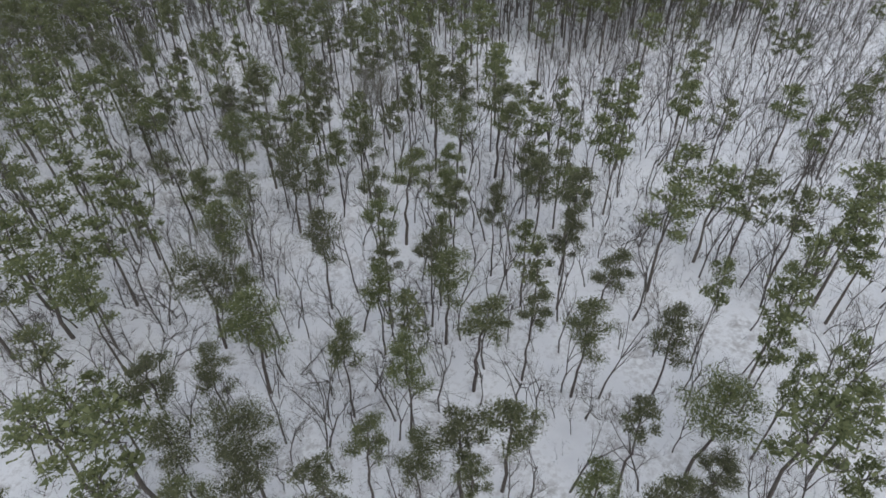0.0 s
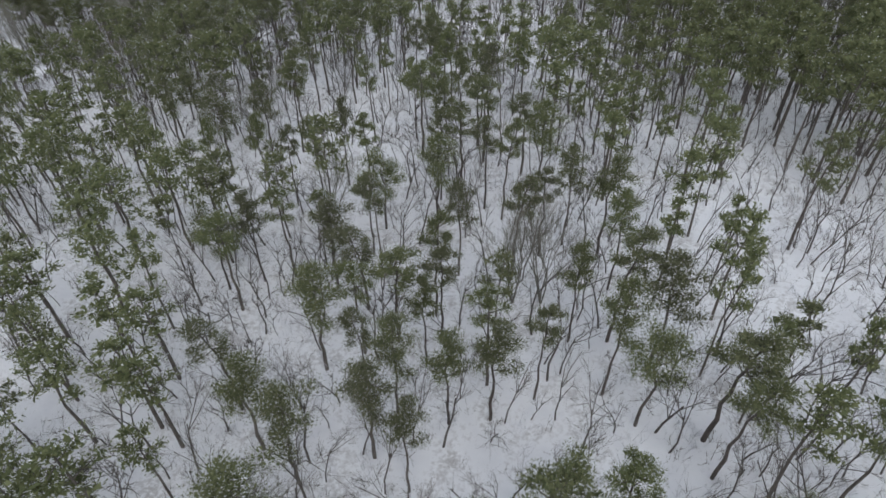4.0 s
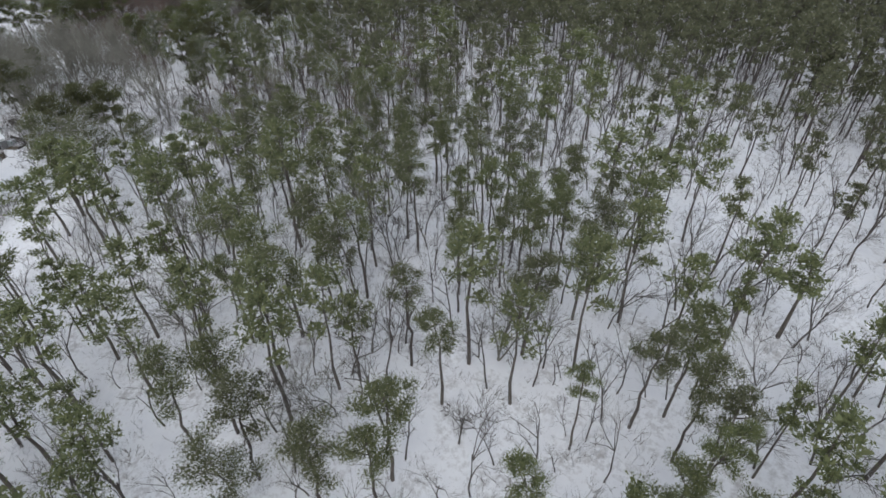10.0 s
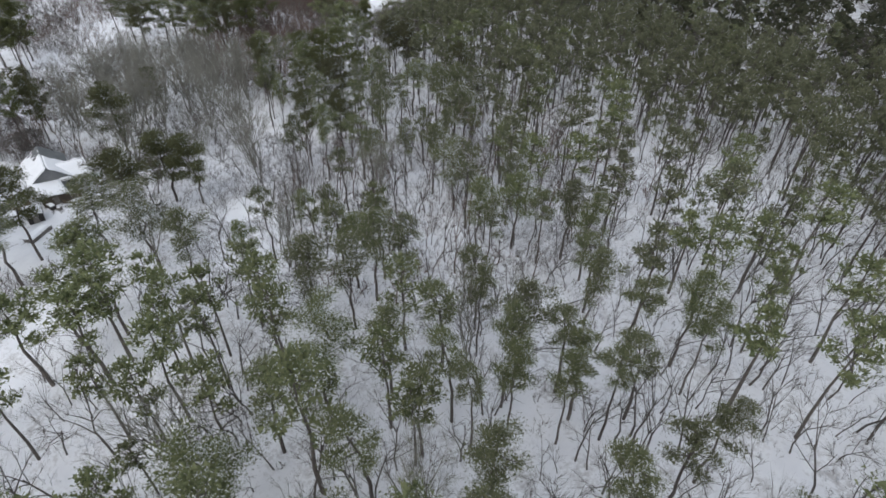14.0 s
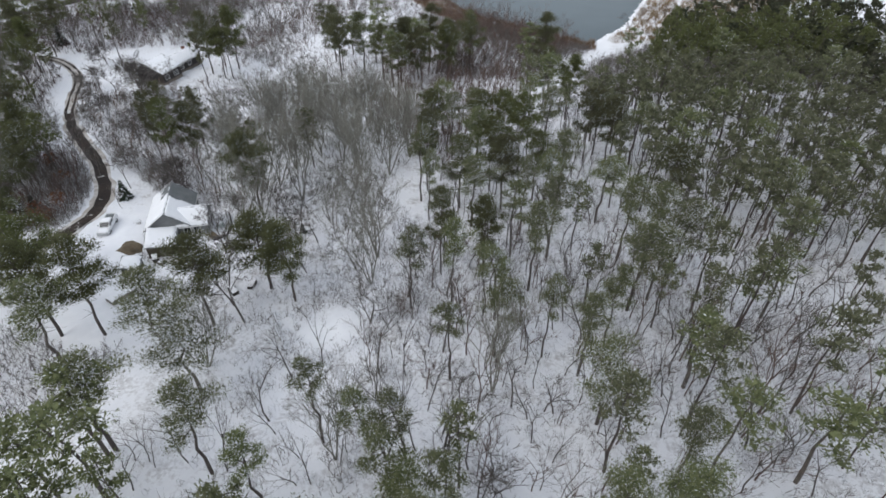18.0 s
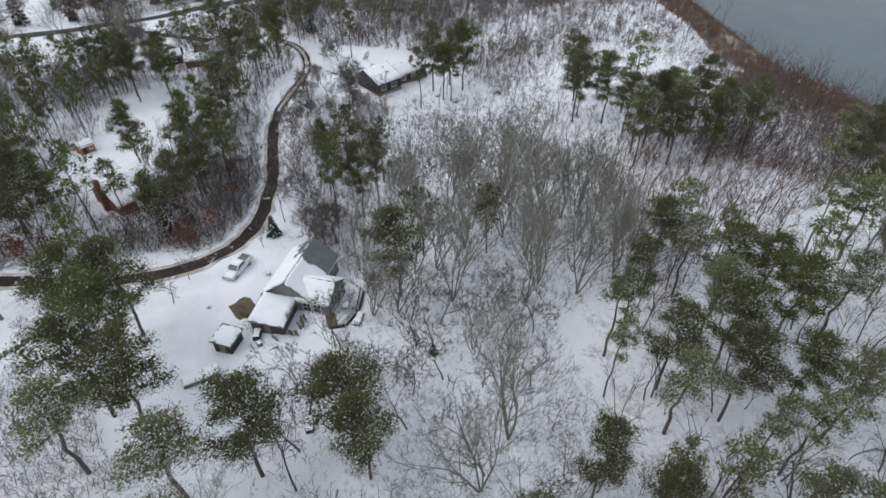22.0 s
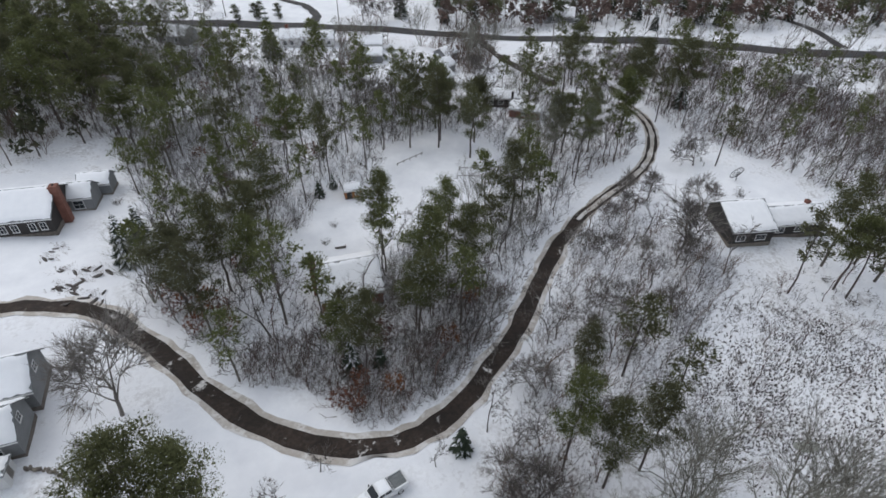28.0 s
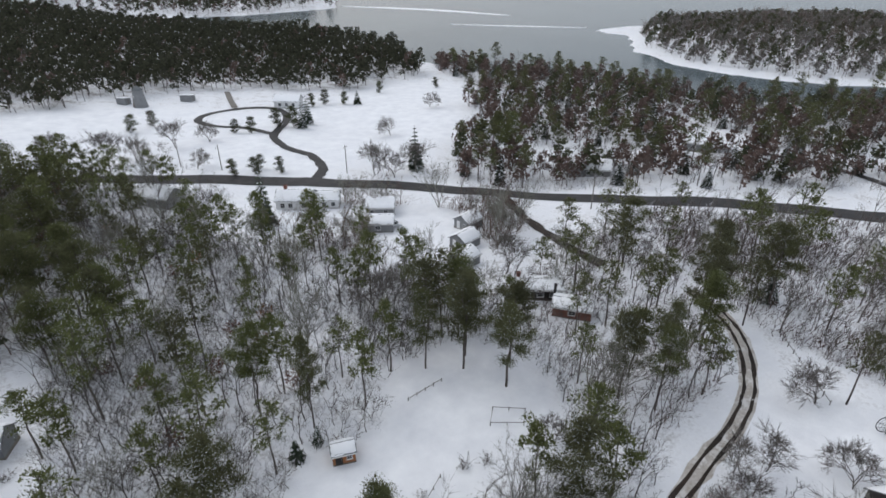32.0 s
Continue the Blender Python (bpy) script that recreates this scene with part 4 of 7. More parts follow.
EAST_WOOD = [(-168, 190), (-152, 168), (-140, 140), (-128, 118), (-128, 70), (-110, 20), (150, 10), (230, 360), (-190, 360), (-250, 330), (-246, 250), (-215, 205)]
far_listed = np.array([row for stand in FAR_STANDS for row in stand])
by_wood = (far_listed[:, 0] > -165) | (far_listed[:, 1] > 190)
far_east, far_west = far_listed[by_wood], far_listed[~by_wood]
NORTH_WOOD = [(-60, 250), (-120, 262), (-160, 262), (-178, 238), (-212, 232), (-236, 262), (-228, 300), (-200, 312), (-60, 305), (30, 250)]
FINE_PINES = [pine_template(35, 14.5, 2.2, 0.56, 9, 62, 0.5, big=1.6, far=True), pine_template(36, 13.5, 1.9, 0.57, 8, 62, 0.5, big=1.6, far=True), pine_template(37, 15, 2.4, 0.54, 10, 60, 0.55, big=1.6, far=True)]
DENSE_PINES = [pine_template(135, 14.5, 2.5, 0.45, 10, 62, 0.25, big=1.75, far=True, full=1.15), pine_template(136, 13.0, 2.3, 0.48, 9, 62, 0.15, big=1.75, far=True, full=1.15), pine_template(137, 15.5, 2.7, 0.42, 11, 58, 0.3, big=1.75, far=True, full=1.15)]
pine_mass("pine_wood", far_east[:, :2], 51, "tall pines standing farther off in the snowy wood", FINE_PINES, 0.92, 1.08, widths=far_east[:, 2])
pine_mass("pine_wood", far_west[:, :2], 54, "dark pines standing among the houses", DENSE_PINES, 0.85, 1.15, [M_BARK, M_BROADPINE, M_FLAKE])
pine_mass("pine_wood", scatter(EAST_WOOD, 430, 3.9, 52, taken), 53, "slender snow-dusted pines between the taller ones", FINE_PINES, lo=0.7, hi=1.05)
LEFT_WOOD = [(-135, 185), (-70, 190), (-20, 190), (40, 200), (110, 185), (60, 160), (-20, 155), (-65, 110), (-62, 60), (-84, 45), (-125, 130)]
pine_mass("pine_wood", scatter(LEFT_WOOD, 130, 5, 66, taken), 67, "pines crowding together in the wood", FINE_PINES, lo=0.95, hi=1.25)
RIGHT_WOOD = [(-30, 205), (-10, 170), (20, 140), (80, 190), (90, 300), (-20, 290)]
pine_mass("pine_wood", scatter(RIGHT_WOOD, 270, 4.3, 62, taken), 63, "tall dark pines standing close together", FINE_PINES, lo=1.0, hi=1.35)
WOOD_EDGE = [(30, 205), (-60, 202), (-140, 207), (-178, 222), (-162, 264), (-110, 262), (-60, 252), (30, 250)]
pine_mass("pine_wood", scatter(WOOD_EDGE, 100, 6.0, 68, taken), 69, "tall pines at the open edge of the stand", FINE_PINES, lo=0.85, hi=1.2)
pine_mass("pine_wood", scatter(NORTH_WOOD, 430, 3.9, 58, taken), 59, "dense stand of slender pines over snow", lo=0.85, hi=1.2)
slim = scatter(EAST_WOOD, 7500, 1.1, 54, taken)
mass("bare_saplings", SLIM, rows_for(slim, 55, 0.4, 1.0, 3.14), M_GREYBARK, "thin leafless grey trunks standing among the pines", "trees")

BRUSH = [brush_template(61, 4), brush_template(62, 5, 1.9, 1.2), brush_template(63, 4, 3.2, 0.8), brush_template(64, 5, 1.3, 1.0)]


def patchy(x, y):
    return 0.25 + 0.75 * sstep(-0.5, 0.8, np.sin(x * 0.11 + 1.7 * np.sin(y * 0.07)) + np.cos(y * 0.13 + x * 0.03))


brush = scatter(EAST_WOOD, 21000, 0.7, 56, (), patchy)
brush, laden = brush[::2], brush[1::2]
mass("undergrowth", BRUSH, rows_for(laden, 157, 0.7, 1.5), M_SNOWTWIG, "brush laden with snow under the pines", "undergrowth")
mass("undergrowth", BRUSH, rows_for(brush, 57, 0.6, 1.3), M_TWIG, "grey leafless brush rising out of the snow", "undergrowth")


# ---- houses and sheds ----
M_SHINGLE = varied("grey_roof_shingles", (0.10, 0.11, 0.11), (0.20, 0.21, 0.215), 5, relief=0.02)
M_GREYSIDE = varied("weathered_grey_siding", (0.17, 0.175, 0.18), (0.26, 0.265, 0.27), 4, 0.8, 0.01, stretch=(0.3, 0.3, 3))
M_DARKSIDE = varied("dark_brown_siding", (0.02, 0.018, 0.017), (0.05, 0.043, 0.04), 4, 0.8, 0.01, stretch=(0.3, 0.3, 3))
M_WHITE = varied("white_trim", (0.66, 0.66, 0.66), (0.78, 0.78, 0.78), 3, 0.6)
M_BRICK = varied("red_brick", (0.13, 0.055, 0.04), (0.27, 0.12, 0.09), 7, 0.9, 0.01)
M_CEDARWOOD = varied("orange_cedar_boards", (0.26, 0.10, 0.035), (0.44, 0.19, 0.075), 4, 0.8, 0.01, stretch=(3, 3, 0.3))
M_STONE = varied("field_stone", (0.10, 0.085, 0.07), (0.26, 0.23, 0.20), 3, 0.9, 0.03, each=0.2)
M_DARKROCK = varied("dark_wet_rock", (0.035, 0.03, 0.028), (0.12, 0.105, 0.095), 3, 0.8, 0.03, each=0.2)
M_PLANK = varied("grey_weathered_planks", (0.12, 0.11, 0.10), (0.24, 0.22, 0.20), 4, 0.85, 0.01)
M_BROWNWALL = varied("brown_weathered_boards", (0.05, 0.04, 0.032), (0.12, 0.095, 0.075), 5, 0.85, 0.01, stretch=(3, 3, 0.3))
M_TARP = varied("brown_leaf_heap", (0.07, 0.055, 0.035), (0.17, 0.13, 0.085), 3, 0.9, 0.05)
M_PANE, _n, _l, _b = material("window_glass", 0.06)
_b.inputs["Base Color"].default_value = (0.02, 0.024, 0.028, 1)
M_CARWHITE, _n, _l, _b = material("white_car_paint", 0.28)
_b.inputs["Base Color"].default_value = (0.72, 0.73, 0.74, 1)
M_RUBBER, _n, _l, _b = material("black_rubber", 0.85)
_b.inputs["Base Color"].default_value = (0.02, 0.02, 0.02, 1)
M_STEEL, _n, _l, _b = material("dull_steel", 0.4, 0.9)
_b.inputs["Base Color"].default_value = (0.45, 0.46, 0.47, 1)
M_GREEN = varied("faded_green_plastic", (0.05, 0.19, 0.12), (0.08, 0.27, 0.17), 3, 0.6)
M_RED = varied("red_lamp_glass", (0.25, 0.02, 0.015), (0.32, 0.03, 0.02), 3, 0.3)


def box_data(name, mat, *boxes, bevel=0.02):
    """Boxes (x0, y0, z0, x1, y1, z1) as one mesh with softened edges."""
    bm = bmesh.new()
    for x0, y0, z0, x1, y1, z1 in boxes:
        m = Matrix.Translation(((x0 + x1) / 2, (y0 + y1) / 2, (z0 + z1) / 2)) @ Matrix.Diagonal((x1 - x0, y1 - y0, z1 - z0, 1))
        bmesh.ops.create_cube(bm, size=1, matrix=m)
    if bevel:
        bmesh.ops.bevel(bm, geom=bm.edges[:], offset=bevel, segments=1, affect="EDGES")
    me = bpy.data.meshes.new(name)
    bm.to_mesh(me), bm.free()
    me.materials.append(mat)
    return me


def prism_data(name, mat, outline, a, b, axis="x"):
    """An outline in two axes, drawn out from a to b along the third."""
    n = len(outline)
    place = (lambda t, p: (t, p[0], p[1])) if axis == "x" else (lambda t, p: (p[0], t, p[1])) if axis == "y" else (lambda t, p: (p[0], p[1], t))
    verts = [place(t, p) for t in (a, b) for p in outline]
    faces = [tuple(range(n)), tuple(range(2 * n - 1, n - 1, -1))] + [(k, (k + 1) % n + 0, (k + 1) % n + n, k + n) for k in range(n)]
    me = bpy.data.meshes.new(name)
    me.from_pydata(verts, [], faces)
    bm = bmesh.new()
    bm.from_mesh(me)
    bmesh.ops.recalc_face_normals(bm, faces=bm.faces[:])
    bm.to_mesh(me), bm.free()
    me.materials.append(mat)
    return me


def snow_sheet(name, corners, thick=0.22, seed=1, ragged=0.12, cell=0.45, holes=()):
    """A soft-edged layer of snow on a four-cornered slope."""
    g = np.random.default_rng(seed)
    c = np.asarray(corners, float)
    nu, nv = max(3, int(np.linalg.norm(c[1] - c[0]) / cell)), max(3, int(np.linalg.norm(c[3] - c[0]) / cell))
    u, v = np.meshgrid(np.linspace(0, 1, nu + 1), np.linspace(0, 1, nv + 1), indexing="ij")
    lu, lv = np.linalg.norm(c[1] - c[0]), np.linalg.norm(c[3] - c[0])
    edge = np.minimum(np.minimum(u, 1 - u) * lu, np.minimum(v, 1 - v) * lv)
    ju = np.where((edge < 1e-6), np.abs(g.normal(0, ragged, u.shape)) / lu, 0) * np.where(u < 0.5, 1, -1)
    jv = np.where((edge < 1e-6), np.abs(g.normal(0, ragged, u.shape)) / lv, 0) * np.where(v < 0.5, 1, -1)
    u, v = np.clip(u + ju, 0, 1), np.clip(v + jv, 0, 1)
    p = (c[0] * ((1 - u) * (1 - v))[..., None] + c[1] * (u * (1 - v))[..., None] + c[2] * (u * v)[..., None] + c[3] * ((1 - u) * v)[..., None])
    lift = 0.012 + thick * np.minimum(1, edge / 0.35) ** 0.6 * (0.85 + 0.3 * g.uniform(0, 1, u.shape))
    top = p + np.array([0, 0, 1]) * lift[..., None]
    idx = np.arange((nu + 1) * (nv + 1)).reshape(nu + 1, nv + 1)
    a, b, d, e = idx[:-1, :-1].ravel(), idx[1:, :-1].ravel(), idx[1:, 1:].ravel(), idx[:-1, 1:].ravel()
    tris = np.concatenate([np.stack([a, b, d], 1), np.stack([a, d, e], 1)])
    mid = np.stack([u.ravel()[tris].mean(1), v.ravel()[tris].mean(1)], 1)
    for hu, hv, ru, rv in holes:
        keep = np.hypot((mid[:, 0] - hu) / ru, (mid[:, 1] - hv) / rv) + g.uniform(-0.25, 0.25, len(mid)) > 1
        tris, mid = tris[keep], mid[keep]
    me = tri_mesh(name, top.reshape(-1, 3), tris, M_SNOW)
    me.polygons.foreach_set("use_smooth", np.ones(len(me.polygons), bool))
    return me


def add_window(wall, x, y, z, w, h, facing, parent):
    """A window with frame, pane, bars and sill; facing: degrees of its outward normal in the house's own plan."""
    ob = part("window", box_data("frame", M_WHITE, (-0.03, -w / 2 - 0.09, -h / 2 - 0.09, 0.05, -w / 2, h / 2 + 0.09), (-0.03, w / 2, -h / 2 - 0.09, 0.05, w / 2 + 0.09, h / 2 + 0.09),
              (-0.03, -w / 2, h / 2, 0.05, w / 2, h / 2 + 0.09), (-0.03, -w / 2, -h / 2 - 0.09, 0.05, w / 2, -h / 2), (0.0, -0.02, -h / 2, 0.035, 0.02, h / 2), (0.0, -w / 2, -0.02, 0.035, w / 2, 0.02), bevel=0), parent)
    ob.matrix_local = pose(x, y, z, 0, 0, facing)
    part("pane", box_data("pane", M_PANE, (0.004, -w / 2, -h / 2, 0.014, w / 2, h / 2), bevel=0), ob)
    part("sill", box_data("sill", M_WHITE, (0.0, -w / 2 - 0.14, -h / 2 - 0.13, 0.12, w / 2 + 0.14, -h / 2 - 0.09), bevel=0), ob)
    return ob


def house(x, y, turn, length, width, eave, ridge, siding, label, name="house", offset=0.0, windows=(), chimney=None, door=None, bare=0.0, seed=1, over=0.35, sink=0.6, lift=0.0, holes=((), ())):
    """A gabled house: ridge along its own x; offset shifts the ridge in y. windows: (side, along, height, w, h), side one of n s e w."""
    base = z_at(x, y) + lift
    ob = thing(name, label, name.replace("_", " "), pose(x, y, base, 0, 0, turn))
    l, w = length / 2, width / 2
    part("wall", prism_data("wall", siding, [(-w, -sink), (w, -sink), (w, eave), (offset, ridge), (-w, eave)], -l, l), ob)
    part("foundation", box_data("foundation", M_STONE, (-l - 0.04, -w - 0.04, -sink, l + 0.04, w + 0.04, 0.25), bevel=0), ob)
    for k, side in enumerate((-1, 1)):
        run = w * side - offset
        slope = (eave - ridge) / run
        ey = side * (w + over)
        ez = ridge + slope * (ey - offset)
        t = 0.16
        roof = part("roof", prism_data("roof", M_SHINGLE, [(offset, ridge + 0.02), (ey, ez + 0.02), (ey, ez + 0.02 + t), (offset, ridge + 0.02 + t)], -l - over, l + over), ob)
        b = bare if side == 1 else 0.0
        zt = 0.025 + t
        c = [(-l - over + b * (length + 2 * over), offset, ridge + zt), (l + over, offset, ridge + zt), (l + over, ey, ez + zt), (-l - over + b * (length + 2 * over), ey, ez + zt)]
        part("snow_cover", snow_sheet("snow", c, 0.24, seed * 7 + k, 0.16 if holes[k] else 0.12, 0.28 if holes[k] else 0.45, holes[k]), roof, "thick smooth layer of snow")
        part("fascia", box_data("fascia", M_WHITE, (-l - over, ey - 0.03 if side < 0 else ey, ez - 0.06, l + over, ey if side < 0 else ey + 0.03, ez + 0.16), bevel=0), roof)
    for side, at, hgt, ww, wh in windows:
        px, py, f = {"s": (at, -w, -90), "n": (at, w, 90), "e": (l, at, 0), "w": (-l, at, 180)}[side]
        add_window(None, px, py, hgt, ww, wh, f, ob)
    if door:
        side, at = door
        px, py, f = {"s": (at, -w, -90), "n": (at, w, 90), "e": (l, at, 0), "w": (-l, at, 180)}[side]
        # garden_shed: dark colour on the panel paints the shade of an open doorway
        d = part("door", box_data("door", M_DARKSIDE if name == "garden_shed" else M_WHITE, (0.0, -0.48, 0.15, 0.06, 0.48, 2.2)), ob)
        d.matrix_local = pose(px, py, 0, 0, 0, f)
        part("door_handle", box_data("door_handle", M_STEEL, (0.06, 0.3, 1.1, 0.12, 0.36, 1.2)), d)
    if chimney:
        cx, cy, cw, ch, mat = chimney
        c = part("chimney", box_data("chimney", mat, (cx - cw / 2, cy - cw / 2, -sink, cx + cw / 2, cy + cw / 2, ch), (cx - cw / 2 - 0.07, cy - cw / 2 - 0.07, ch - 0.3, cx + cw / 2 + 0.07, cy + cw / 2 + 0.07, ch - 0.08)), ob)
        part("flue", box_data("flue", M_RUBBER, (cx - 0.16, cy - 0.16, ch, cx + 0.16, cy + 0.16, ch + 0.14)), c)
    return ob


def flat_shed(x, y, turn, length, width, height, siding, label, name="shed", pitch=0.15, seed=3, over=0.3):
    """A low building under one slightly sloping roof."""
    ob = thing(name, label, name.replace("_", " "), pose(x, y, z_at(x, y), 0, 0, turn))
    l, w = length / 2, width / 2
    part("wall", prism_data("wall", siding, [(-w, -0.5), (w, -0.5), (w, height - pitch * w), (-w, height + pitch * w)], -l, l), ob)
    y0, y1 = -w - over, w + over
    z0, z1 = height - pitch * y0, height - pitch * y1
    roof = part("roof", prism_data("roof", M_SHINGLE, [(y0, z0 + 0.01), (y1, z1 + 0.01), (y1, z1 + 0.13), (y0, z0 + 0.13)], -l - over, l + over), ob)
    part("snow_cover", snow_sheet("snow", [(-l - over, y0, z0 + 0.135), (l + over, y0, z0 + 0.135), (l + over, y1, z1 + 0.135), (-l - over, y1, z1 + 0.135)], 0.3, seed, 0.18), roof, "thick rounded layer of snow")
    d = part("door", box_data("door", M_PLANK, (l, -0.45, 0.05, l + 0.05, 0.45, min(1.9, height - 0.3))), ob)
    part("door_handle", box_data("door_handle", M_STEEL, (l + 0.05, 0.28, 0.95, l + 0.1, 0.34, 1.05)), d)
    return ob


# the cottage by the bend of the lane
house(-200.3, 152.0, 2, 10.4, 7.4, 2.6, 5.4, M_GREYSIDE, "low grey cottage under a snowy roof with bare grey shingles", offset=0.2, bare=0.41, seed=2,
      holes=(((0.1, 0.15, 0.09, 0.22), (0.22, 0.25, 0.065, 0.17), (0.32, 0.14, 0.06, 0.14), (0.38, 0.32, 0.045, 0.1), (0.08, 0.5, 0.05, 0.09)), ((0.05, 0.3, 0.08, 0.2),)),
      windows=[("w", -1.2, 1.4, 1.0, 1.1), ("w", 1.6, 1.4, 0.8, 1.1), ("s", -2.5, 1.5, 1.4, 1.1), ("s", 1.5, 1.5, 1.0, 1.1), ("n", 3.0, 1.5, 1.0, 1.1), ("e", 0.8, 1.5, 1.0, 1.1)], door=("n", -1.0))
house(-198.0, 156.1, 92, 5.4, 5.7, 2.4, 4.3, M_GREYSIDE, "glazed sunroom wing with snow on its gabled roof", "sunroom", seed=3, over=0.25,
      windows=[("e", -1.55, 1.25, 0.95, 1.7), ("e", -0.4, 1.25, 0.95, 1.7), ("e", 0.75, 1.25, 0.95, 1.7), ("e", 1.8, 1.25, 0.7, 1.7), ("s", -0.9, 1.25, 1.1, 1.7), ("s", 0.7, 1.25, 1.1, 1.7), ("n", -0.5, 1.25, 1.1, 1.7), ("n", 1.0, 1.25, 1.1, 1.7)])
flat_shed(-192.1, 151.7, 8, 5.6, 4.6, 2.1, M_BROWNWALL, "low brown outbuilding buried under a thick white roof of snow", seed=12)
flat_shed(-185.8, 148.1, 3, 3.0, 2.5, 1.9, M_DARKSIDE, "small dark shed with snow on its flat roof", seed=13)

# the house by the marsh
house(-278.0, 135.6, 150, 7.6, 8.6, 2.9, 5.2, M_DARKSIDE, "dark-sided house with a broad snow-covered roof", offset=1.4, seed=4, windows=[("s", -2.0, 1.4, 1.5, 1.0), ("s", 1.6, 1.4, 1.7, 1.0), ("e", -1.4, 1.5, 0.9, 1.0)], door=("e", 1.6))
house(-286.6, 139.8, 150, 10.5, 6.0, 2.5, 4.2, M_DARKSIDE, "lower wing of the dark house under snow", "house_wing", seed=5, windows=[("s", -3.0, 1.3, 1.4, 0.9), ("s", 0.5, 1.3, 1.4, 0.9)], chimney=(3.0, 0.4, 0.7, 5.0, M_BRICK))

# the brick house in the pine grove
house(-214.3, 109.0, 159, 9.0, 9.0, 2.7, 5.6, M_BRICK, "small red brick house with snow lying over its whole roof", seed=6, windows=[("n", -2.5, 1.4, 1.1, 1.1), ("s", 2.0, 1.4, 1.1, 1.1), ("e", 0.8, 1.4, 0.9, 1.0)], door=("s", -0.8), chimney=(-4.95, -0.2, 0.85, 6.6, M_BRICK))
house(-227.8, 86.2, 161, 3.0, 2.4, 1.9, 2.5, M_CEDARWOOD, "little orange-brown wooden playhouse with a snowy roof", "garden_shed", offset=0.3, seed=7, over=0.25, windows=[("s", 0.7, 1.2, 0.6, 0.6)], door=("s", -0.7))

# the long house across the lane
house(-176.5, 64.0, 155, 14.5, 10.0, 3.0, 5.8, M_DARKSIDE, "dark shingled cape house with a white roof and white windows", seed=8, windows=[("s", -5.6, 1.5, 0.9, 1.3), ("s", -3.8, 1.5, 0.9, 1.3), ("s", -0.2, 1.5, 0.9, 1.3), ("s", 1.6, 1.5, 0.9, 1.3), ("s", 4.2, 1.5, 0.9, 1.3), ("s", 5.8, 1.5, 0.9, 1.3)],
      door=("s", -2.0), chimney=(7.85, -0.9, 1.25, 6.5, M_BRICK))
house(-186.4, 63.4, 155, 4.6, 4.6, 2.6, 4.4, M_GREYSIDE, "small grey gabled wing beside the brick chimney", "house_wing", seed=9, windows=[("w", 0.2, 1.8, 0.8, 1.0), ("s", 0, 1.3, 1.6, 1.5)], over=0.25)
house(-189.6, 59.4, 155, 5.2, 4.0, 2.3, 3.7, M_GREYSIDE, "low grey porch wing with a snowy roof", "house_wing", seed=10, windows=[("w", 0.0, 1.3, 1.8, 1.2), ("s", -1.0, 1.3, 1.3, 1.1)], over=0.3)

# the grey clapboard house with square gable windows
house(-169.0, 103.6, 163, 11.5, 6.4, 3.2, 6.0, M_GREYSIDE, "grey clapboard house with a white-framed square gable window", seed=14, windows=[("e", 0.2, 3.6, 0.95, 0.95), ("n", 2.0, 1.6, 1.0, 1.2), ("s", 2.0, 1.6, 1.0, 1.2)], lift=-0.2)
house(-167.0, 110.2, 163, 10.5, 5.4, 3.0, 5.4, M_GREYSIDE, "grey clapboard wing with a square gable window under snow", "house_wing", seed=15, windows=[("e", 0.1, 3.2, 0.9, 0.9), ("s", 3.0, 1.5, 1.0, 1.1)], lift=-0.2)
flat_shed(-167.4, 115.6, 163, 5.0, 2.6, 1.9, M_WHITE, "low white lean-to beside the grey house", "lean_to", seed=16)

# the row of cabins and the houses by the main road
for k, (x, y) in enumerate(((-272.6, 54.3), (-278.4, 47.2), (-285.9, 38.8))):
    ob = house(x, y, 12, 5.4, 4.6, 2.3, 3.7, M_GREYSIDE, "little grey holiday cabin with snow on its gable roof", "cabin", seed=20 + k, windows=[("e", 0.9, 1.3, 0.8, 0.9)], door=("e", -0.9), over=0.3)
    tagged(ob, group="row of cabins")
    porch = part("porch", box_data("porch", M_PLANK, *[(px - 0.06, py - 0.06, -0.4, px + 0.06, py + 0.06, 2.1) for px in (3.0, 4.4) for py in (2.4, 4.2)], (2.9, 2.3, 2.1, 4.5, 2.42, 2.2), (2.9, 4.18, 2.1, 4.5, 4.3, 2.2), (2.9, 2.42, 2.1, 3.02, 4.18, 2.2), (4.38, 2.42, 2.1, 4.5, 4.18, 2.2), bevel=0), ob, "open frame of thin posts")
house(-277.4, 72.2, 143, 8.4, 5.0, 2.5, 3.3, M_DARKSIDE, "long low dark house under a flat white roof", seed=24, windows=[("s", -2.5, 1.4, 1.2, 0.9), ("s", 0, 1.4, 1.2, 0.9), ("s", 2.5, 1.4, 1.2, 0.9)], chimney=(-4.0, 1.0, 0.7, 4.4, M_BRICK))
house(-278.0, 80.6, 128, 7.0, 4.4, 2.2, 3.0, M_BRICK, "low brown building with snow on the roof", "outbuilding", seed=25, windows=[("s", 0, 1.3, 1.2, 0.8)], chimney=(-3.6, 1.8, 0.5, 4.6, M_DARKSIDE))
house(-256.4, 2.2, 146, 9.4, 6.5, 2.8, 4.6, M_WHITE, "white roadside house with a snowy roof", seed=26, windows=[("s", -3, 1.5, 1.0, 1.2), ("s", -1, 1.5, 1.0, 1.2), ("s", 2.5, 1.5, 1.0, 1.2), ("e", 0, 1.5, 1.0, 1.2)], chimney=(-2.6, 0.5, 0.8, 5.8, M_BRICK), door=("s", 0.8))
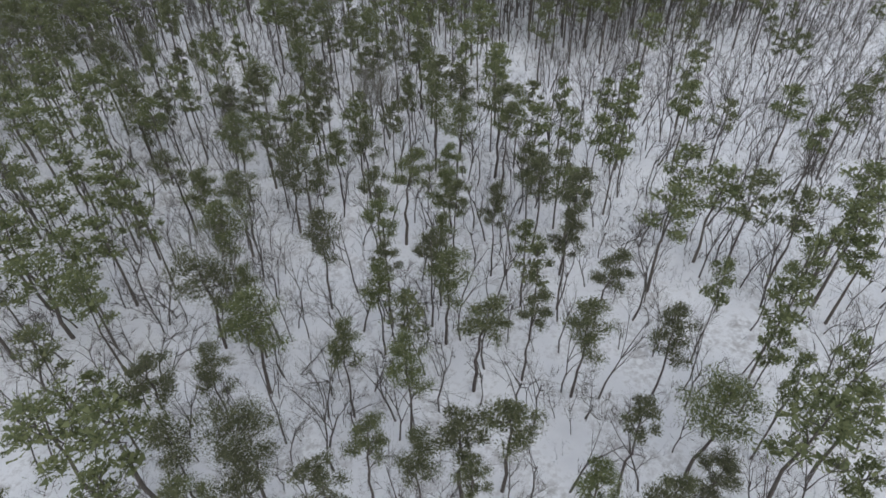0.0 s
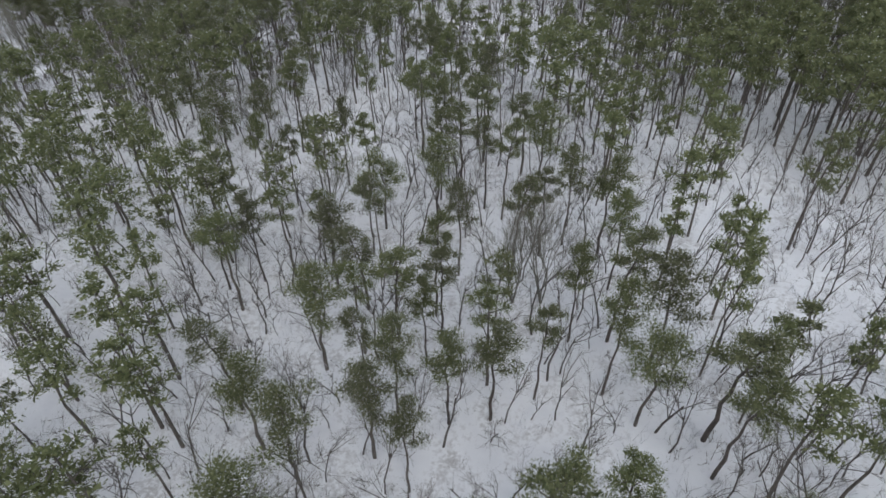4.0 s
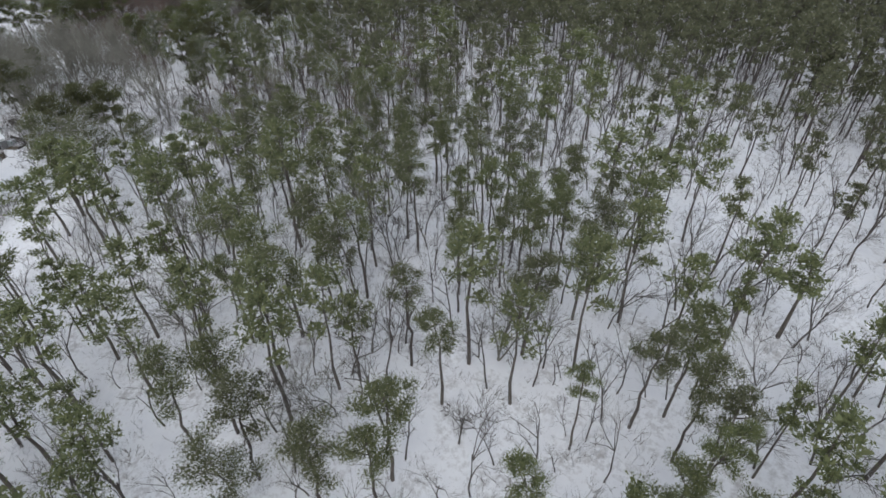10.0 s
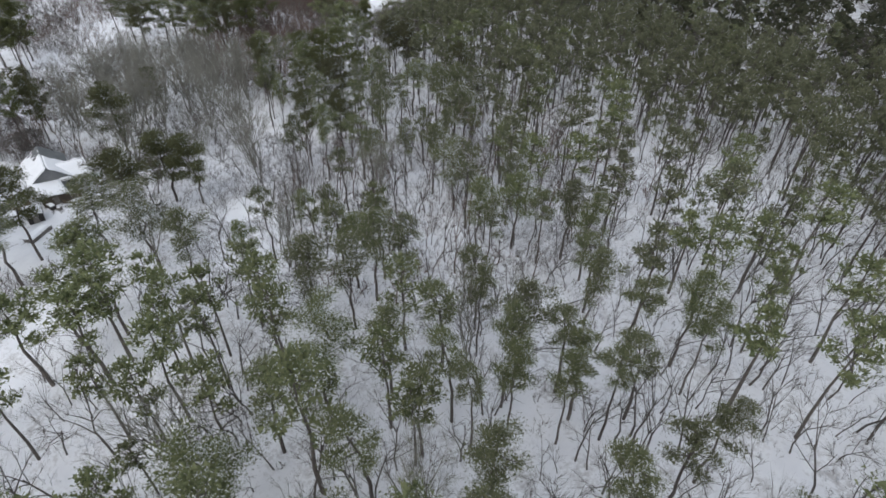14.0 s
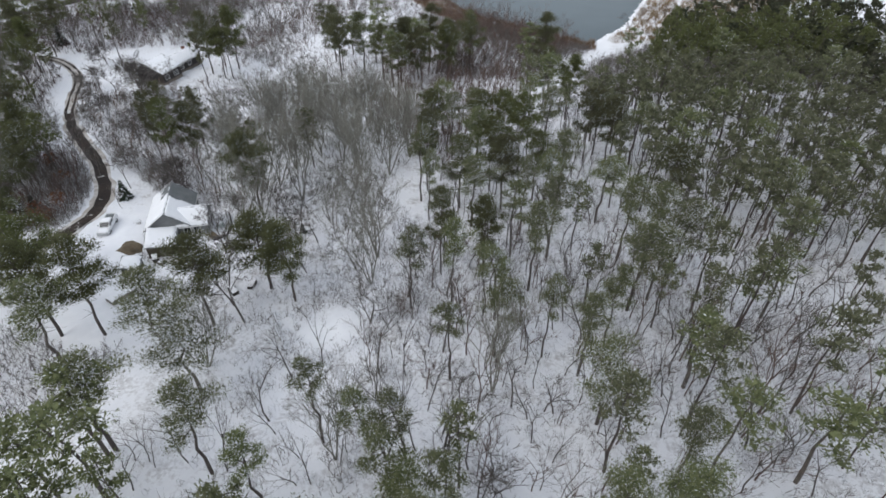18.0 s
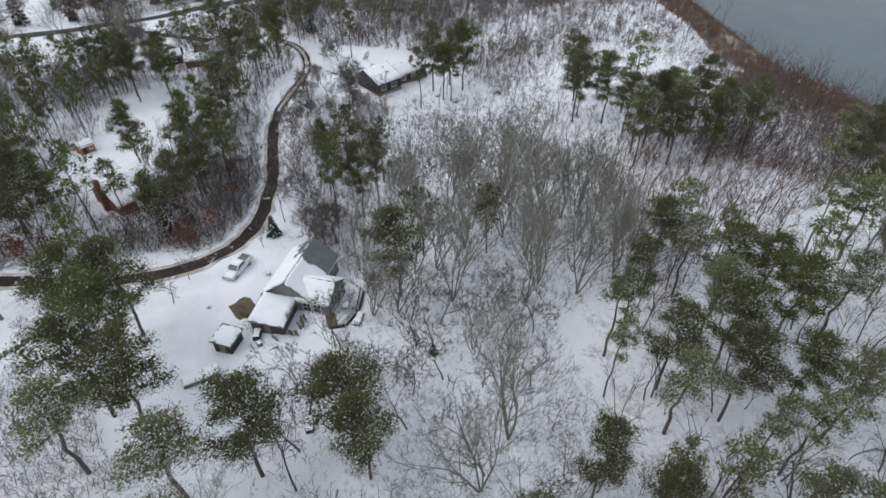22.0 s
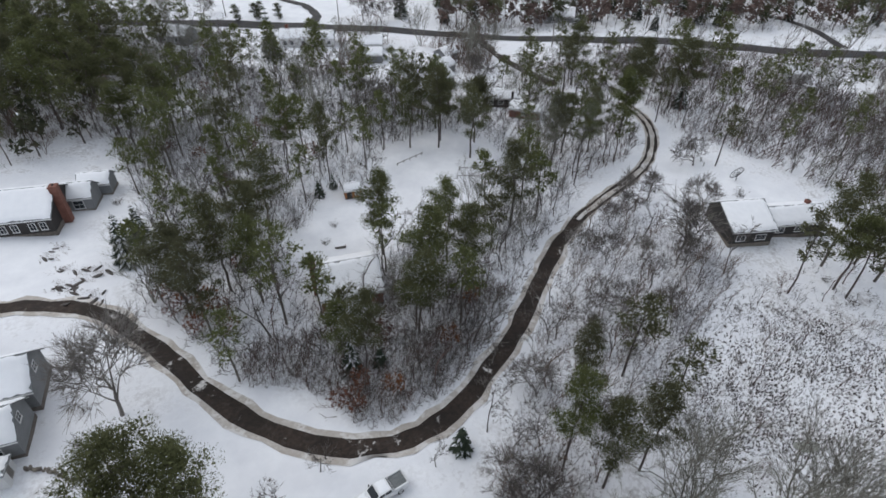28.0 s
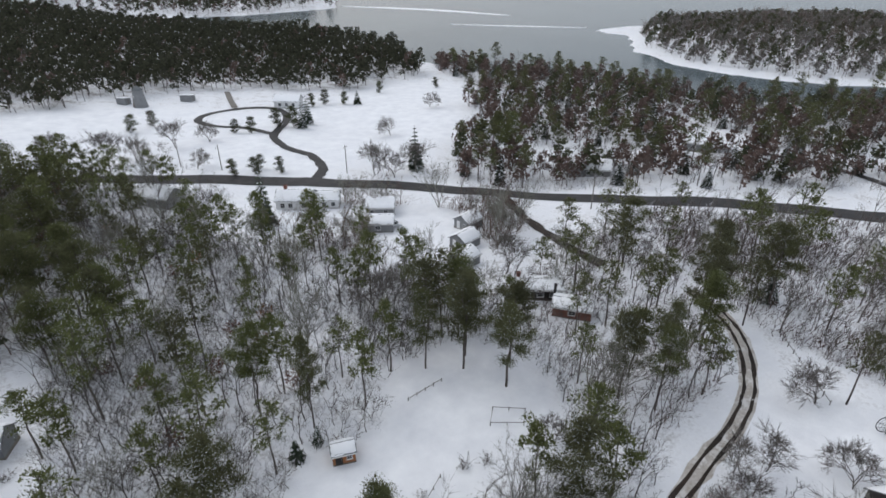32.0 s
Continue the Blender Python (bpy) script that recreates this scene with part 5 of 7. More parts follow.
house(-264.4, 5.6, 146, 5.2, 5.0, 2.5, 4.1, M_WHITE, "white garage wing with a snowy gable roof", "garage", seed=27, windows=[("s", -1.2, 1.3, 1.0, 1.0), ("s", 1.2, 1.3, 1.0, 1.0)])
house(-273.0, 18.0, 146, 7.0, 6.0, 2.6, 4.2, M_GREYSIDE, "small grey house by the road under snow", seed=28, windows=[("s", -2, 1.4, 1.0, 1.1), ("s", 1.5, 1.4, 1.0, 1.1)])
house(-267.0, 27.4, 146, 7.4, 5.0, 2.4, 3.6, M_GREYSIDE, "weathered grey outbuilding with snow on the roof", "outbuilding", seed=29, windows=[("s", 0, 1.3, 1.2, 0.9)])
house(-226.8, -17.4, 128, 10.0, 6.4, 2.8, 4.8, M_GREYSIDE, "grey house behind the roadside trees", seed=30, windows=[("s", -2, 1.5, 1.0, 1.1), ("s", 2, 1.5, 1.0, 1.1)])
house(-297.5, -105.0, 142, 11.0, 7.0, 3.0, 5.2, M_WHITE, "white house at the edge of the snowy field", seed=31, windows=[("s", -3, 1.6, 1.1, 1.3), ("s", 0, 1.6, 1.1, 1.3), ("s", 3, 1.6, 1.1, 1.3)])
house(-342.0, 28.0, 130, 13.0, 8.0, 2.8, 4.8, M_GREYSIDE, "grey house among the trees beyond the road", seed=32, windows=[("s", -4, 1.5, 1.2, 1.1), ("s", 0, 1.5, 1.2, 1.1), ("s", 4, 1.5, 1.2, 1.1)])
house(-390.5, 38.0, 115, 14.0, 8.0, 2.8, 4.8, M_GREYSIDE, "long grey house in a snowy clearing", seed=33, windows=[("s", -4, 1.5, 1.2, 1.1), ("s", 3, 1.5, 1.2, 1.1)])
house(-352.0, 106.0, 150, 8.0, 6.0, 2.7, 4.4, M_WHITE, "white house by a snowy drive", seed=34, windows=[("s", -2, 1.5, 1.0, 1.1), ("s", 2, 1.5, 1.0, 1.1)])


def tower(x, y):
    """A shingled eight-sided mill tower with a cap."""
    ob = thing("mill_tower", "weathered grey shingled tower standing in the snow", "tower", pose(x, y, z_at(x, y), 0, 0, 20))
    ang = np.arange(8) * math.pi / 4 + math.pi / 8
    body = Tris()
    body.tube([(0, 0, -0.5), (0, 0, 3.0), (0, 0, 7.0)], [3.1, 2.6, 1.9], 8)
    part("body", tri_mesh("body", *body.arrays(), M_GREYSIDE), ob)
    cap = Tris()
    cap.tube([(0, 0, 7.0), (0, 0, 7.6), (0, 0, 8.9)], [2.1, 1.9, 0.1], 8)
    part("cap", tri_mesh("cap", *cap.arrays(), M_SHINGLE), ob)
    d = part("door", box_data("door", M_PLANK, (2.75, -0.5, 0, 2.95, 0.5, 2.0)), ob)
    add_window(None, 2.2, 0, 4.6, 0.6, 0.8, 0, ob)


tower(-242.7, -131.5)
flat_shed(-262.5, -135.0, 140, 5.0, 4.0, 2.4, M_GREYSIDE, "small grey shed at the field's edge", seed=41)
flat_shed(-237.5, -138.0, 140, 4.0, 4.0, 2.4, M_GREYSIDE, "little grey shed beside the tower", seed=42)


# ---- the woods, thickets and single trees round the houses ----
def spruce_template(seed, height=8.0, wide=2.0, snowy=0.5, rows=11):
    g = np.random.default_rng(seed)
    wood, needles, snow = Tris(), Tris(), Tris()
    wood.tube([(0, 0, -0.4), (0, 0, height * 0.5), (0, 0, height)], [0.016 * height, 0.009 * height, 0.01], 5)
    for r in range(rows):
        u = r / rows
        z, reach = height * (0.08 + 0.9 * u), wide * (1 - u) ** 0.85 + 0.12
        n = max(5, int(13 * (1 - u) + 4))
        for k in range(n):
            a = 6.283 * k / n + g.uniform(-0.3, 0.3) + r
            l = reach * g.uniform(0.75, 1.12)
            out, side = np.array([math.cos(a), math.sin(a), 0]), np.array([-math.sin(a), math.cos(a), 0])
            p0, p1 = np.array([0, 0, z + 0.1 * l]), out * l + np.array([0, 0, z - 0.22 * l])
            pm = (p0 + p1) / 2 + np.array([0, 0, 0.12 * l])
            w = 0.16 * l + 0.12
            needles.add([p0, pm + side * w, p1, pm - side * w, pm + np.array([0, 0, -0.25 * l - 0.1])], [(0, 1, 2), (0, 2, 3), (0, 4, 2)])
            for j in range(3):
                q = pm * 0.5 + p1 * 0.5 + side * g.uniform(-w, w) * 0.8
                e = q + (out * g.uniform(0.2, 0.5) + side * g.normal(0, 0.35)) * (0.35 * l + 0.15) + np.array([0, 0, g.uniform(-0.15, 0.1)])
                s2 = side * 0.07
                needles.add([q - s2, e, q + s2 + np.array([0, 0, 0.05])], [(0, 1, 2)])
            if g.uniform() < snowy:
                h = np.array([0, 0, 0.06])
                snow.add([p0 * 0.5 + pm * 0.5 + h, pm + side * w * 0.55 + h, p1 * 0.85 + pm * 0.15 + h, pm - side * w * 0.5 + h], [(0, 1, 2), (0, 2, 3)])
    return wood.arrays(), needles.arrays(), snow.arrays() if snow.n else None


def leafy_shrub(seed, height=3.2, wide=1.6, n=150):
    """A low oak that has kept its brown leaves."""
    g = np.random.default_rng(seed)
    stems, leaves = brush_template(seed + 1, 10, height, wide), Tris()
    for k in range(n):
        d = g.normal(0, 1, 3)
        d /= np.linalg.norm(d)
        p = np.array([0, 0, height * 0.6]) + d * np.array([wide * 0.8, wide * 0.8, height * 0.42]) * g.uniform(0.4, 1)
        a, b = g.normal(0, 0.13, 3), g.normal(0, 0.13, 3)
        leaves.add([p - a, p + b, p + a], [(0, 1, 2)])
    return stems, leaves.arrays()


MIDDLING = [bare_template(44, 10, 1, 0.55, 3, 0.3, 3), bare_template(45, 9, 3, 0.45, 2, 0.3, 4)]
SPRUCES = [spruce_template(71), spruce_template(72, 6.5, 1.7, 0.8), spruce_template(73, 9.5, 1.9, 0.35), spruce_template(74, 4.2, 1.3, 0.3, 8)]
SPRUCE_MESH = [as_meshes("spruce", t, (M_BARK, M_SPRUCE, M_FLAKE)) for t in SPRUCES]
SHRUBS = [leafy_shrub(81), leafy_shrub(82, 2.4, 1.9)]
SHRUB_MESH = [as_meshes("shrub", t, (M_REDTWIG, M_LEAF)) for t in SHRUBS]
BUSHES = [brush_template(91, 26, 1.7, 1.1), brush_template(92, 30, 1.2, 1.3)]
BUSH_MESH = [tri_mesh("bush", *t, M_TWIG) for t in BUSHES]


def plant_spruce(x, y, kind, s, label, group="evergreens"):
    ob = thing("spruce_tree", label, "tree", Matrix.LocRotScale((x, y, z_at(x, y)), Euler((0, 0, x + y)), (s, s, s)), group)
    part("trunk", SPRUCE_MESH[kind][0], ob), tagged(part("foliage", SPRUCE_MESH[kind][1], ob), kind="stuff")
    if SPRUCE_MESH[kind][2]:
        tagged(part("snow_cover", SPRUCE_MESH[kind][2], ob, "snow lying on the boughs"), kind="stuff")


def plant_bare(x, y, kind, s, label, group, turn=0.0):
    ob = new("bare_tree", BARE_MESH[kind])
    ob.matrix_world = Matrix.LocRotScale((x, y, z_at(x, y)), Euler((0, 0, turn)), (s, s, s))
    return tagged(ob, label, "tree", group)


# evergreens that stand alone: x, y, kind, scale
for x, y, k, s in [(-206.4, 123.9, 1, 1.0), (-211.1, 140.9, 3, 1.1), (-188.8, 84.5, 1, 1.5), (-192, 79, 0, 0.9), (-192.8, 175.4, 3, 0.6), (-226, 82, 1, 0.55), (-222.5, 83, 3, 0.9), (-232.6, -90.5, 0, 0.9),
                   (-240.6, -96, 0, 0.85), (-286.4, -72.8, 0, 1.1), (-293.3, -75.2, 2, 1.0), (-244.9, 10.3, 2, 1.25), (-269.3, -71.2, 0, 0.8), (-264, -73, 0, 0.7), (-313.3, -102.3, 0, 0.9), (-321.8, -99.5, 0, 0.8),
                   (-280.5, -75.1, 0, 1.0), (-346.8, -111, 0, 0.8), (-375.1, -103.5, 0, 0.7), (-289, -70, 2, 0.9), (-299.7, -6.3, 2, 1.2), (-311, 100, 1, 1.2), (-306, -100, 0, 0.8), (-327, -97, 3, 1.2),
                   (-249, -28, 0, 0.7), (-255, -26, 0, 0.75), (-262, -24, 0, 0.7), (-258, -30, 0, 0.65), (-210, 125, 3, 0.9)]:
    if y < 20 and k == 0:
        plant_pine(x, y, 8, x, 0.95 * s, 0.9 * s, "dense low evergreen standing in the snowy field", "evergreens")
        continue
    plant_spruce(x, y, k, s * (1.3 if y < 20 else 1.0), "cone-shaped dark evergreen with snow on its boughs" if k != 3 else "small dark green cedar beside the yard")

# leafless trees that stand out: x, y, kind, scale
OAK, WIDE, CLUMP, YOUNG, TALL, BIG, ROUND = 0, 1, 2, 3, 4, 5, 6
for x, y, k, s in [(-180.7, 114.6, BIG, 1.5), (-265.2, 132.7, BIG, 1.1), (-267, 133.5, CLUMP, 1.0), (-289.7, 118.5, ROUND, 0.9), (-278.2, 128.5, ROUND, 0.8), (-272, 120.5, BIG, 0.7), (-252.6, 101.3, ROUND, 0.6), (-207.4, 141, YOUNG, 0.55), (-222.7, 132.9, YOUNG, 0.9), (-193.7, 172.7, OAK, 1.1), (-194.2, 181.3, CLUMP, 0.9),
                   (-185.8, 169.9, YOUNG, 0.9), (-206.7, 185.8, TALL, 1.1), (-190.9, 135.3, YOUNG, 0.8), (-277.2, 62.6, BIG, 1.05), (-247.7, 60.9, BIG, 1.1), (-219.5, -56, BIG, 1.2), (-227.8, -53.3, ROUND, 1.1), (-205.7, -65.4, BIG, 1.0), (-286.5, -8.5, BIG, 1.1), (-290, -3, ROUND, 1.1), (-298.5, -3, BIG, 1.1), (-349.7, -71.5, ROUND, 0.9), (-241.7, -38.8, ROUND, 0.8), (-256.7, 57.1, ROUND, 1.0), (-243.4, 134, ROUND, 0.8), (-214.4, 150.2, BIG, 0.75),
                   (-241.3, -63.8, BIG, 1.0), (-252.6, -64.6, ROUND, 0.9), (-314.2, -46.4, ROUND, 0.95), (-240.4, 71.3, OAK, 1.0), (-286, 52, OAK, 0.9), (-298, 44, YOUNG, 0.9), (-212, -60, OAK, 0.9), (-236, -50, YOUNG, 0.9),
                   (-196.5, 134, YOUNG, 0.7), (-215, 141, OAK, 0.8), (-219, 146, WIDE, 0.9), (-213, 152, YOUNG, 1.0), (-190, 162, OAK, 0.9), (-182, 160, WIDE, 0.8), (-186, 167, OAK, 0.8), (-199, 168, TALL, 0.9),
                   (-63.1, 123.8, WIDE, 0.95), (-46.8, 142.0, OAK, 0.95), (-56.2, 132.4, TALL, 0.8), (-63.2, 132.0, YOUNG, 1.0), (-80.1, 154.6, OAK, 1.0), (-79.1, 148.9, CLUMP, 0.9), (-66.2, 155.3, YOUNG, 1.0), (-68.4, 165.1, TALL, 0.8), (-82.0, 145.7, YOUNG, 1.1), (-104.6, 149.1, CLUMP, 1.0), (-94.7, 172.1, TALL, 0.8), (-88.3, 171.6, YOUNG, 0.9), (-114.7, 157.8, TALL, 0.9), (-113.0, 201.2, OAK, 0.9), (-122.4, 168.1, OAK, 0.8), (-134.9, 168.9, YOUNG, 1.1), (-109.9, 189.3, TALL, 0.8), (-141.3, 191.4, OAK, 1.0), (-134.1, 193.4, YOUNG, 1.0), (-141.7, 179.5, TALL, 0.8), (-148.1, 199.0, TALL, 0.9), (-0.4, 61.9, OAK, 0.7), (-36.7, 74.4, YOUNG, 1.0), (-21.1, 65.7, YOUNG, 0.8), (-50.2, 78.8, OAK, 1.0), (-60.5, 69.7, OAK, 1.1), (-53.3, 83.1, OAK, 1.2), (-36.7, 83.8, YOUNG, 1.1), (-42.6, 84.1, TALL, 0.9), (8.9, 83.9, YOUNG, 1.0), (-51.0, 101.6, YOUNG, 1.1), (-38.1, 112.3, YOUNG, 1.0), (-26.5, 119.6, TALL, 0.9), (-61.8, 107.3, OAK, 1.0), (-22.6, 119.9, TALL, 0.9),
                   (-176, 158, WIDE, 0.8), (-166, 97, OAK, 0.8), (-179, 122, YOUNG, 0.6), (-226, 141, WIDE, 0.9), (-233, 135, YOUNG, 1.0), (-238, 141, OAK, 0.8)]:
    plant_bare(x, y, k, s * (1.2 if k in (BIG, ROUND) else 1.0), "spreading leafless tree with fine grey twigs" if k in (OAK, WIDE, BIG, ROUND) else "cluster of tall leafless grey stems" if k in (CLUMP, TALL) else "young leafless tree in the snow", "leafless trees", x)

SW_WOOD = [(-195, -45), (-228, -30), (-246, -12), (-238, 18), (-256, 34), (-264, 62), (-268, 88), (-262, 112.5), (-245, 119.5), (-234, 125.5), (-224, 130.5), (-213, 134), (-205, 133.5), (-200, 129.5), (-196.5, 124), (-193, 116), (-190, 106), (-187, 97), (-190, 88), (-194, 78), (-196, 40), (-165, 25), (-150, -20)]
SOUTH_WOOD = [(-196, 38), (-162, 50), (-120, 30), (-110, -60), (-170, -55), (-215, -38)]
THICKET = [(-203, 166), (-203, 190), (-222, 204), (-248, 192), (-245, 176), (-230, 158), (-212, 158)]
POND_EDGE = [(-205, 203), (-250, 194), (-300, 212), (-345, 235), (-318, 262), (-296, 270), (-262, 245)]
MARSH = [(-228, 150), (-252, 128), (-272, 146), (-300, 152), (-350, 160), (-400, 195), (-345, 232), (-290, 208), (-250, 192), (-240, 170)]
LANE_SIDE = [(-234, 130), (-258, 119), (-274, 117.5), (-274, 124), (-268, 142), (-250, 146), (-232, 150), (-212, 158), (-206, 166), (-199, 164), (-204, 160), (-210, 148), (-222, 140)]
COTTAGE_WOOD = [(-206, 166), (-199, 164), (-190, 160), (-172, 156), (-150, 166), (-165, 192), (-185, 202), (-203, 190)]
RISE = [(-165, 186), (-135, 178), (-112, 192), (-118, 238), (-165, 262), (-188, 226), (-180, 200)]
LOWER_YARD = [(-186, 128), (-172, 124), (-158, 122), (-150, 140), (-168, 152), (-176, 146), (-182, 138)]
BEYOND_ROAD = [(-302, 12), (-332, 42), (-362, 68), (-420, 110), (-500, 60), (-475, -40), (-455, -100), (-425, -180), (-398, -130), (-392, -85), (-345, -48)]
WEST_SIDE = [(-300, 108), (-318, 66), (-330, 60), (-360, 84), (-400, 125), (-440, 170), (-400, 190), (-345, 155), (-305, 146)]
ISLAND = [(-566, -18), (-560, -80), (-584, -130), (-640, -178), (-700, -205), (-860, -60), (-780, 60), (-650, 100), (-606, 26)]
NEAR_REEDS = [(-348, 226), (-372, 222), (-398, 210), (-416, 214), (-416, 224), (-370, 239), (-345, 247), (-322, 264), (-303, 281), (-292, 276), (-312, 252), (-330, 236)]
FAR_REEDS = [(-300, 284), (-318, 303), (-356, 331), (-400, 337), (-480, 344), (-500, 420), (-330, 400), (-285, 320)]
WEST_SHORE = [(-300, 152), (-350, 160), (-420, 150), (-480, 180), (-414, 220), (-369, 235), (-330, 200)]
WET_SHORE = [(-268, 214), (-296, 222), (-326, 234), (-330, 244), (-316, 256), (-302, 268), (-294, 276), (-280, 262), (-262, 240)]
POND_BANK = [(-244, 252), (-262, 258), (-278, 276), (-286, 292), (-278, 335), (-244, 335), (-238, 280)]
BANK_WOOD = [(-246, 272), (-262, 280), (-272, 296), (-268, 340), (-240, 340)]
INNER_BEND = [(-226, 127), (-214, 132), (-206, 131.5), (-200.5, 127), (-194.5, 117), (-198, 110), (-207, 121)]
MARSH_FRINGE = [(-296, 150), (-318, 140), (-345, 134), (-372, 138), (-368, 152), (-330, 168), (-306, 172), (-280, 182), (-262, 190), (-256, 184), (-276, 172), (-294, 160)]
CABIN_WOOD = [(-268, 88), (-262, 66), (-290, 66), (-296, 60), (-318, 62), (-300, 96), (-285, 107), (-264, 110)]
ROAD_TREES = [(-246, -8), (-268, 4), (-300, 34), (-296, 48), (-262, 62), (-256, 36), (-240, 20)]

g = np.random.default_rng(101)
for region, count, gap, kinds, lo, hi, seed, label in [
        (SW_WOOD, 95, 4.2, (0, 1, 2, 3, 4), 0.6, 1.0, 111, "leafless grey tree in the wood between the roads"),
        (THICKET, 40, 3.4, (4, 4, 4, 2), 0.85, 1.15, 112, "tall slim leafless trees of the wet thicket"),
        (COTTAGE_WOOD, 28, 4.0, (0, 1, 3, 4), 0.8, 1.2, 113, "leafless tree standing behind the cottage"),
        (LANE_SIDE, 26, 4.2, (5, 6, 1, 0), 0.55, 0.95, 114, "leafless tree beside the lane"),
        (WEST_SIDE, 45, 4.5, (0, 1, 2), 0.65, 1.0, 115, "leafless grey tree near the marsh"),
        (ROAD_TREES, 26, 4.0, (0, 2, 4), 0.6, 1.0, 116, "leafless tree by the roadside houses"),
        (CABIN_WOOD, 26, 4.0, (0, 1, 3, 2), 0.55, 0.95, 117, "leafless tree near the cabins")]:
    for x, y in scatter(region, count, gap, seed, taken):
        plant_bare(x, y, int(g.choice(kinds)), g.uniform(lo, hi), label, "leafless trees", g.uniform(0, 6.28))

for k, (region, count, gap, lo, hi) in enumerate([(POND_EDGE, 420, 2.0, 0.5, 0.95), (BEYOND_ROAD, 520, 3.0, 0.55, 1.0), (SOUTH_WOOD, 260, 3.2, 0.6, 1.0), (SW_WOOD, 620, 2.0, 0.4, 0.9), (MARSH, 170, 4, 0.3, 0.7), (FAR_SOUTH, 700, 5, 0.7, 1.0), (ISLAND, 1300, 3.2, 0.6, 0.95), (WEST_SIDE, 420, 2.1, 0.6, 1.0), (ROAD_TREES, 170, 2.2, 0.5, 0.95), (CABIN_WOOD, 90, 2.8, 0.5, 0.9), (LANE_SIDE, 60, 3, 0.4, 0.8), (FAR_NORTH, 500, 4, 0.7, 1.1), (BEND, 40, 2, 0.45, 0.8), (WEST_SHORE, 200, 3.2, 0.6, 1.0), (RISE, 70, 4.0, 0.6, 1.0)]):
    mass("bare_trees", (MIDDLING + SLIM[:1]) if k not in (5, 6) else SLIM, rows_for(scatter(region, count, gap, 130 + k), 140 + k, lo, hi), M_GREYBARK if k % 2 else M_REDTWIG, "leafless trees standing thick and grey-brown", "trees", 150 + k)

for k, (region, count, gap) in enumerate([(SW_WOOD, 95, 4.5), (BEYOND_ROAD, 110, 4.5), (SOUTH_WOOD, 170, 3.6), (BANK_WOOD, 90, 3.8), (WEST_SIDE, 40, 5), (CABIN_WOOD, 12, 6)]):
    pine_mass("pine_wood", scatter(region, count, gap, 160 + k, taken), 170 + k, "pines mixed among the leafless trees", DENSE_PINES, 0.75, 1.1, [M_BARK, M_BROADPINE, M_FLAKE])
pine_mass("evergreen_wood", scatter(BEYOND_ROAD, 110, 4.5, 180), 181, "snowy dark spruces beyond the road", SPRUCES[:3], 0.8, 1.3, [M_BARK, M_SPRUCE, M_FLAKE])


def canopy_template(seed, height=9.0, wide=3.2, lumps=5, tufts=125, snowy=0.12):
    """A far pine: a stem and ragged masses of needle sprays."""
    g2 = np.random.default_rng(seed)
    wood, needles, snow = Tris(), Tris(), Tris()
    wood.tube([(0, 0, -0.5), (0, 0, height * 0.8)], [0.16, 0.05], 3)
    for k in range(lumps):
        u = k / (lumps - 1)
        a, r = k * 2.4 + g2.uniform(-0.5, 0.5), wide * 0.6 * (1 - 0.7 * u)
        c = np.array([r * math.cos(a), r * math.sin(a), height * (0.36 + 0.52 * u)])
        m, size = tufts // lumps, wide * (0.6 - 0.16 * u)
        d = g2.normal(0, 1, (m, 3))
        d /= np.linalg.norm(d, axis=1)[:, None]
        p = c + d * size * g2.uniform(0.1, 1.05, (m, 1)) ** 0.6 * np.array([1, 1, 0.7])
        e1, e2 = [g2.normal(0, 1, (m, 3)) for j in range(2)]
        e1, e2 = [1.0 * e / np.linalg.norm(e, axis=1)[:, None] * g2.uniform(0.5, 1.15, (m, 1)) for e in (e1, e2)]
        needles.add(np.stack([p - e1, p + e1 * 0.6, p + e2], 1).reshape(-1, 3), np.arange(3 * m).reshape(-1, 3))
        for j in range(int(3 * snowy + g2.uniform())):
            q = c + np.array([g2.normal(0, 0.4), g2.normal(0, 0.4), 0.75]) * size
            e1, e2 = g2.normal(0, 0.16, 3), g2.normal(0, 0.16, 3)
            snow.add([q - e1, q + e2, q + e1], [(0, 1, 2)])
    return wood.arrays(), needles.arrays(), snow.arrays() if snow.n else None


DISTANT = [canopy_template(35), canopy_template(36, 8, 3.0, 4, 100, 0.05), canopy_template(37, 10.5, 3.5, 5, 130, 0.2), canopy_template(38, 9.5, 2.8, 5, 120, 0.1)]
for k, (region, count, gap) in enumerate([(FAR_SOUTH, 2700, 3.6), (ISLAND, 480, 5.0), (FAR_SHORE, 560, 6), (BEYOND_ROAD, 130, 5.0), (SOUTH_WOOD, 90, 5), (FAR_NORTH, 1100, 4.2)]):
    pine_mass("far_wood", scatter(region, count, gap, 190 + k), 195 + k, "dark distant pine wood", DISTANT, 1.0 if k in (0, 5) else 1.4 if k == 2 else 0.75, 1.5 if k in (0, 5) else 2.0 if k == 2 else 1.2, [M_BARK, M_DARKPINE, M_FLAKE])

for k, (region, count, gap, mat) in enumerate([(ISLAND, 800, 4.0, M_TWIG), (BEYOND_ROAD, 330, 4.0, M_REDTWIG), (FAR_SOUTH, 500, 6.0, M_REDTWIG), (FAR_SHORE, 500, 6.0, M_REDTWIG)]):
    pine_mass("far_leafless_wood", scatter(region, count, gap, 340 + k), 345 + k, "distant leafless wood grey-brown over snow", DISTANT, 0.75, 1.15, [M_GREYBARK, mat, M_FLAKE])

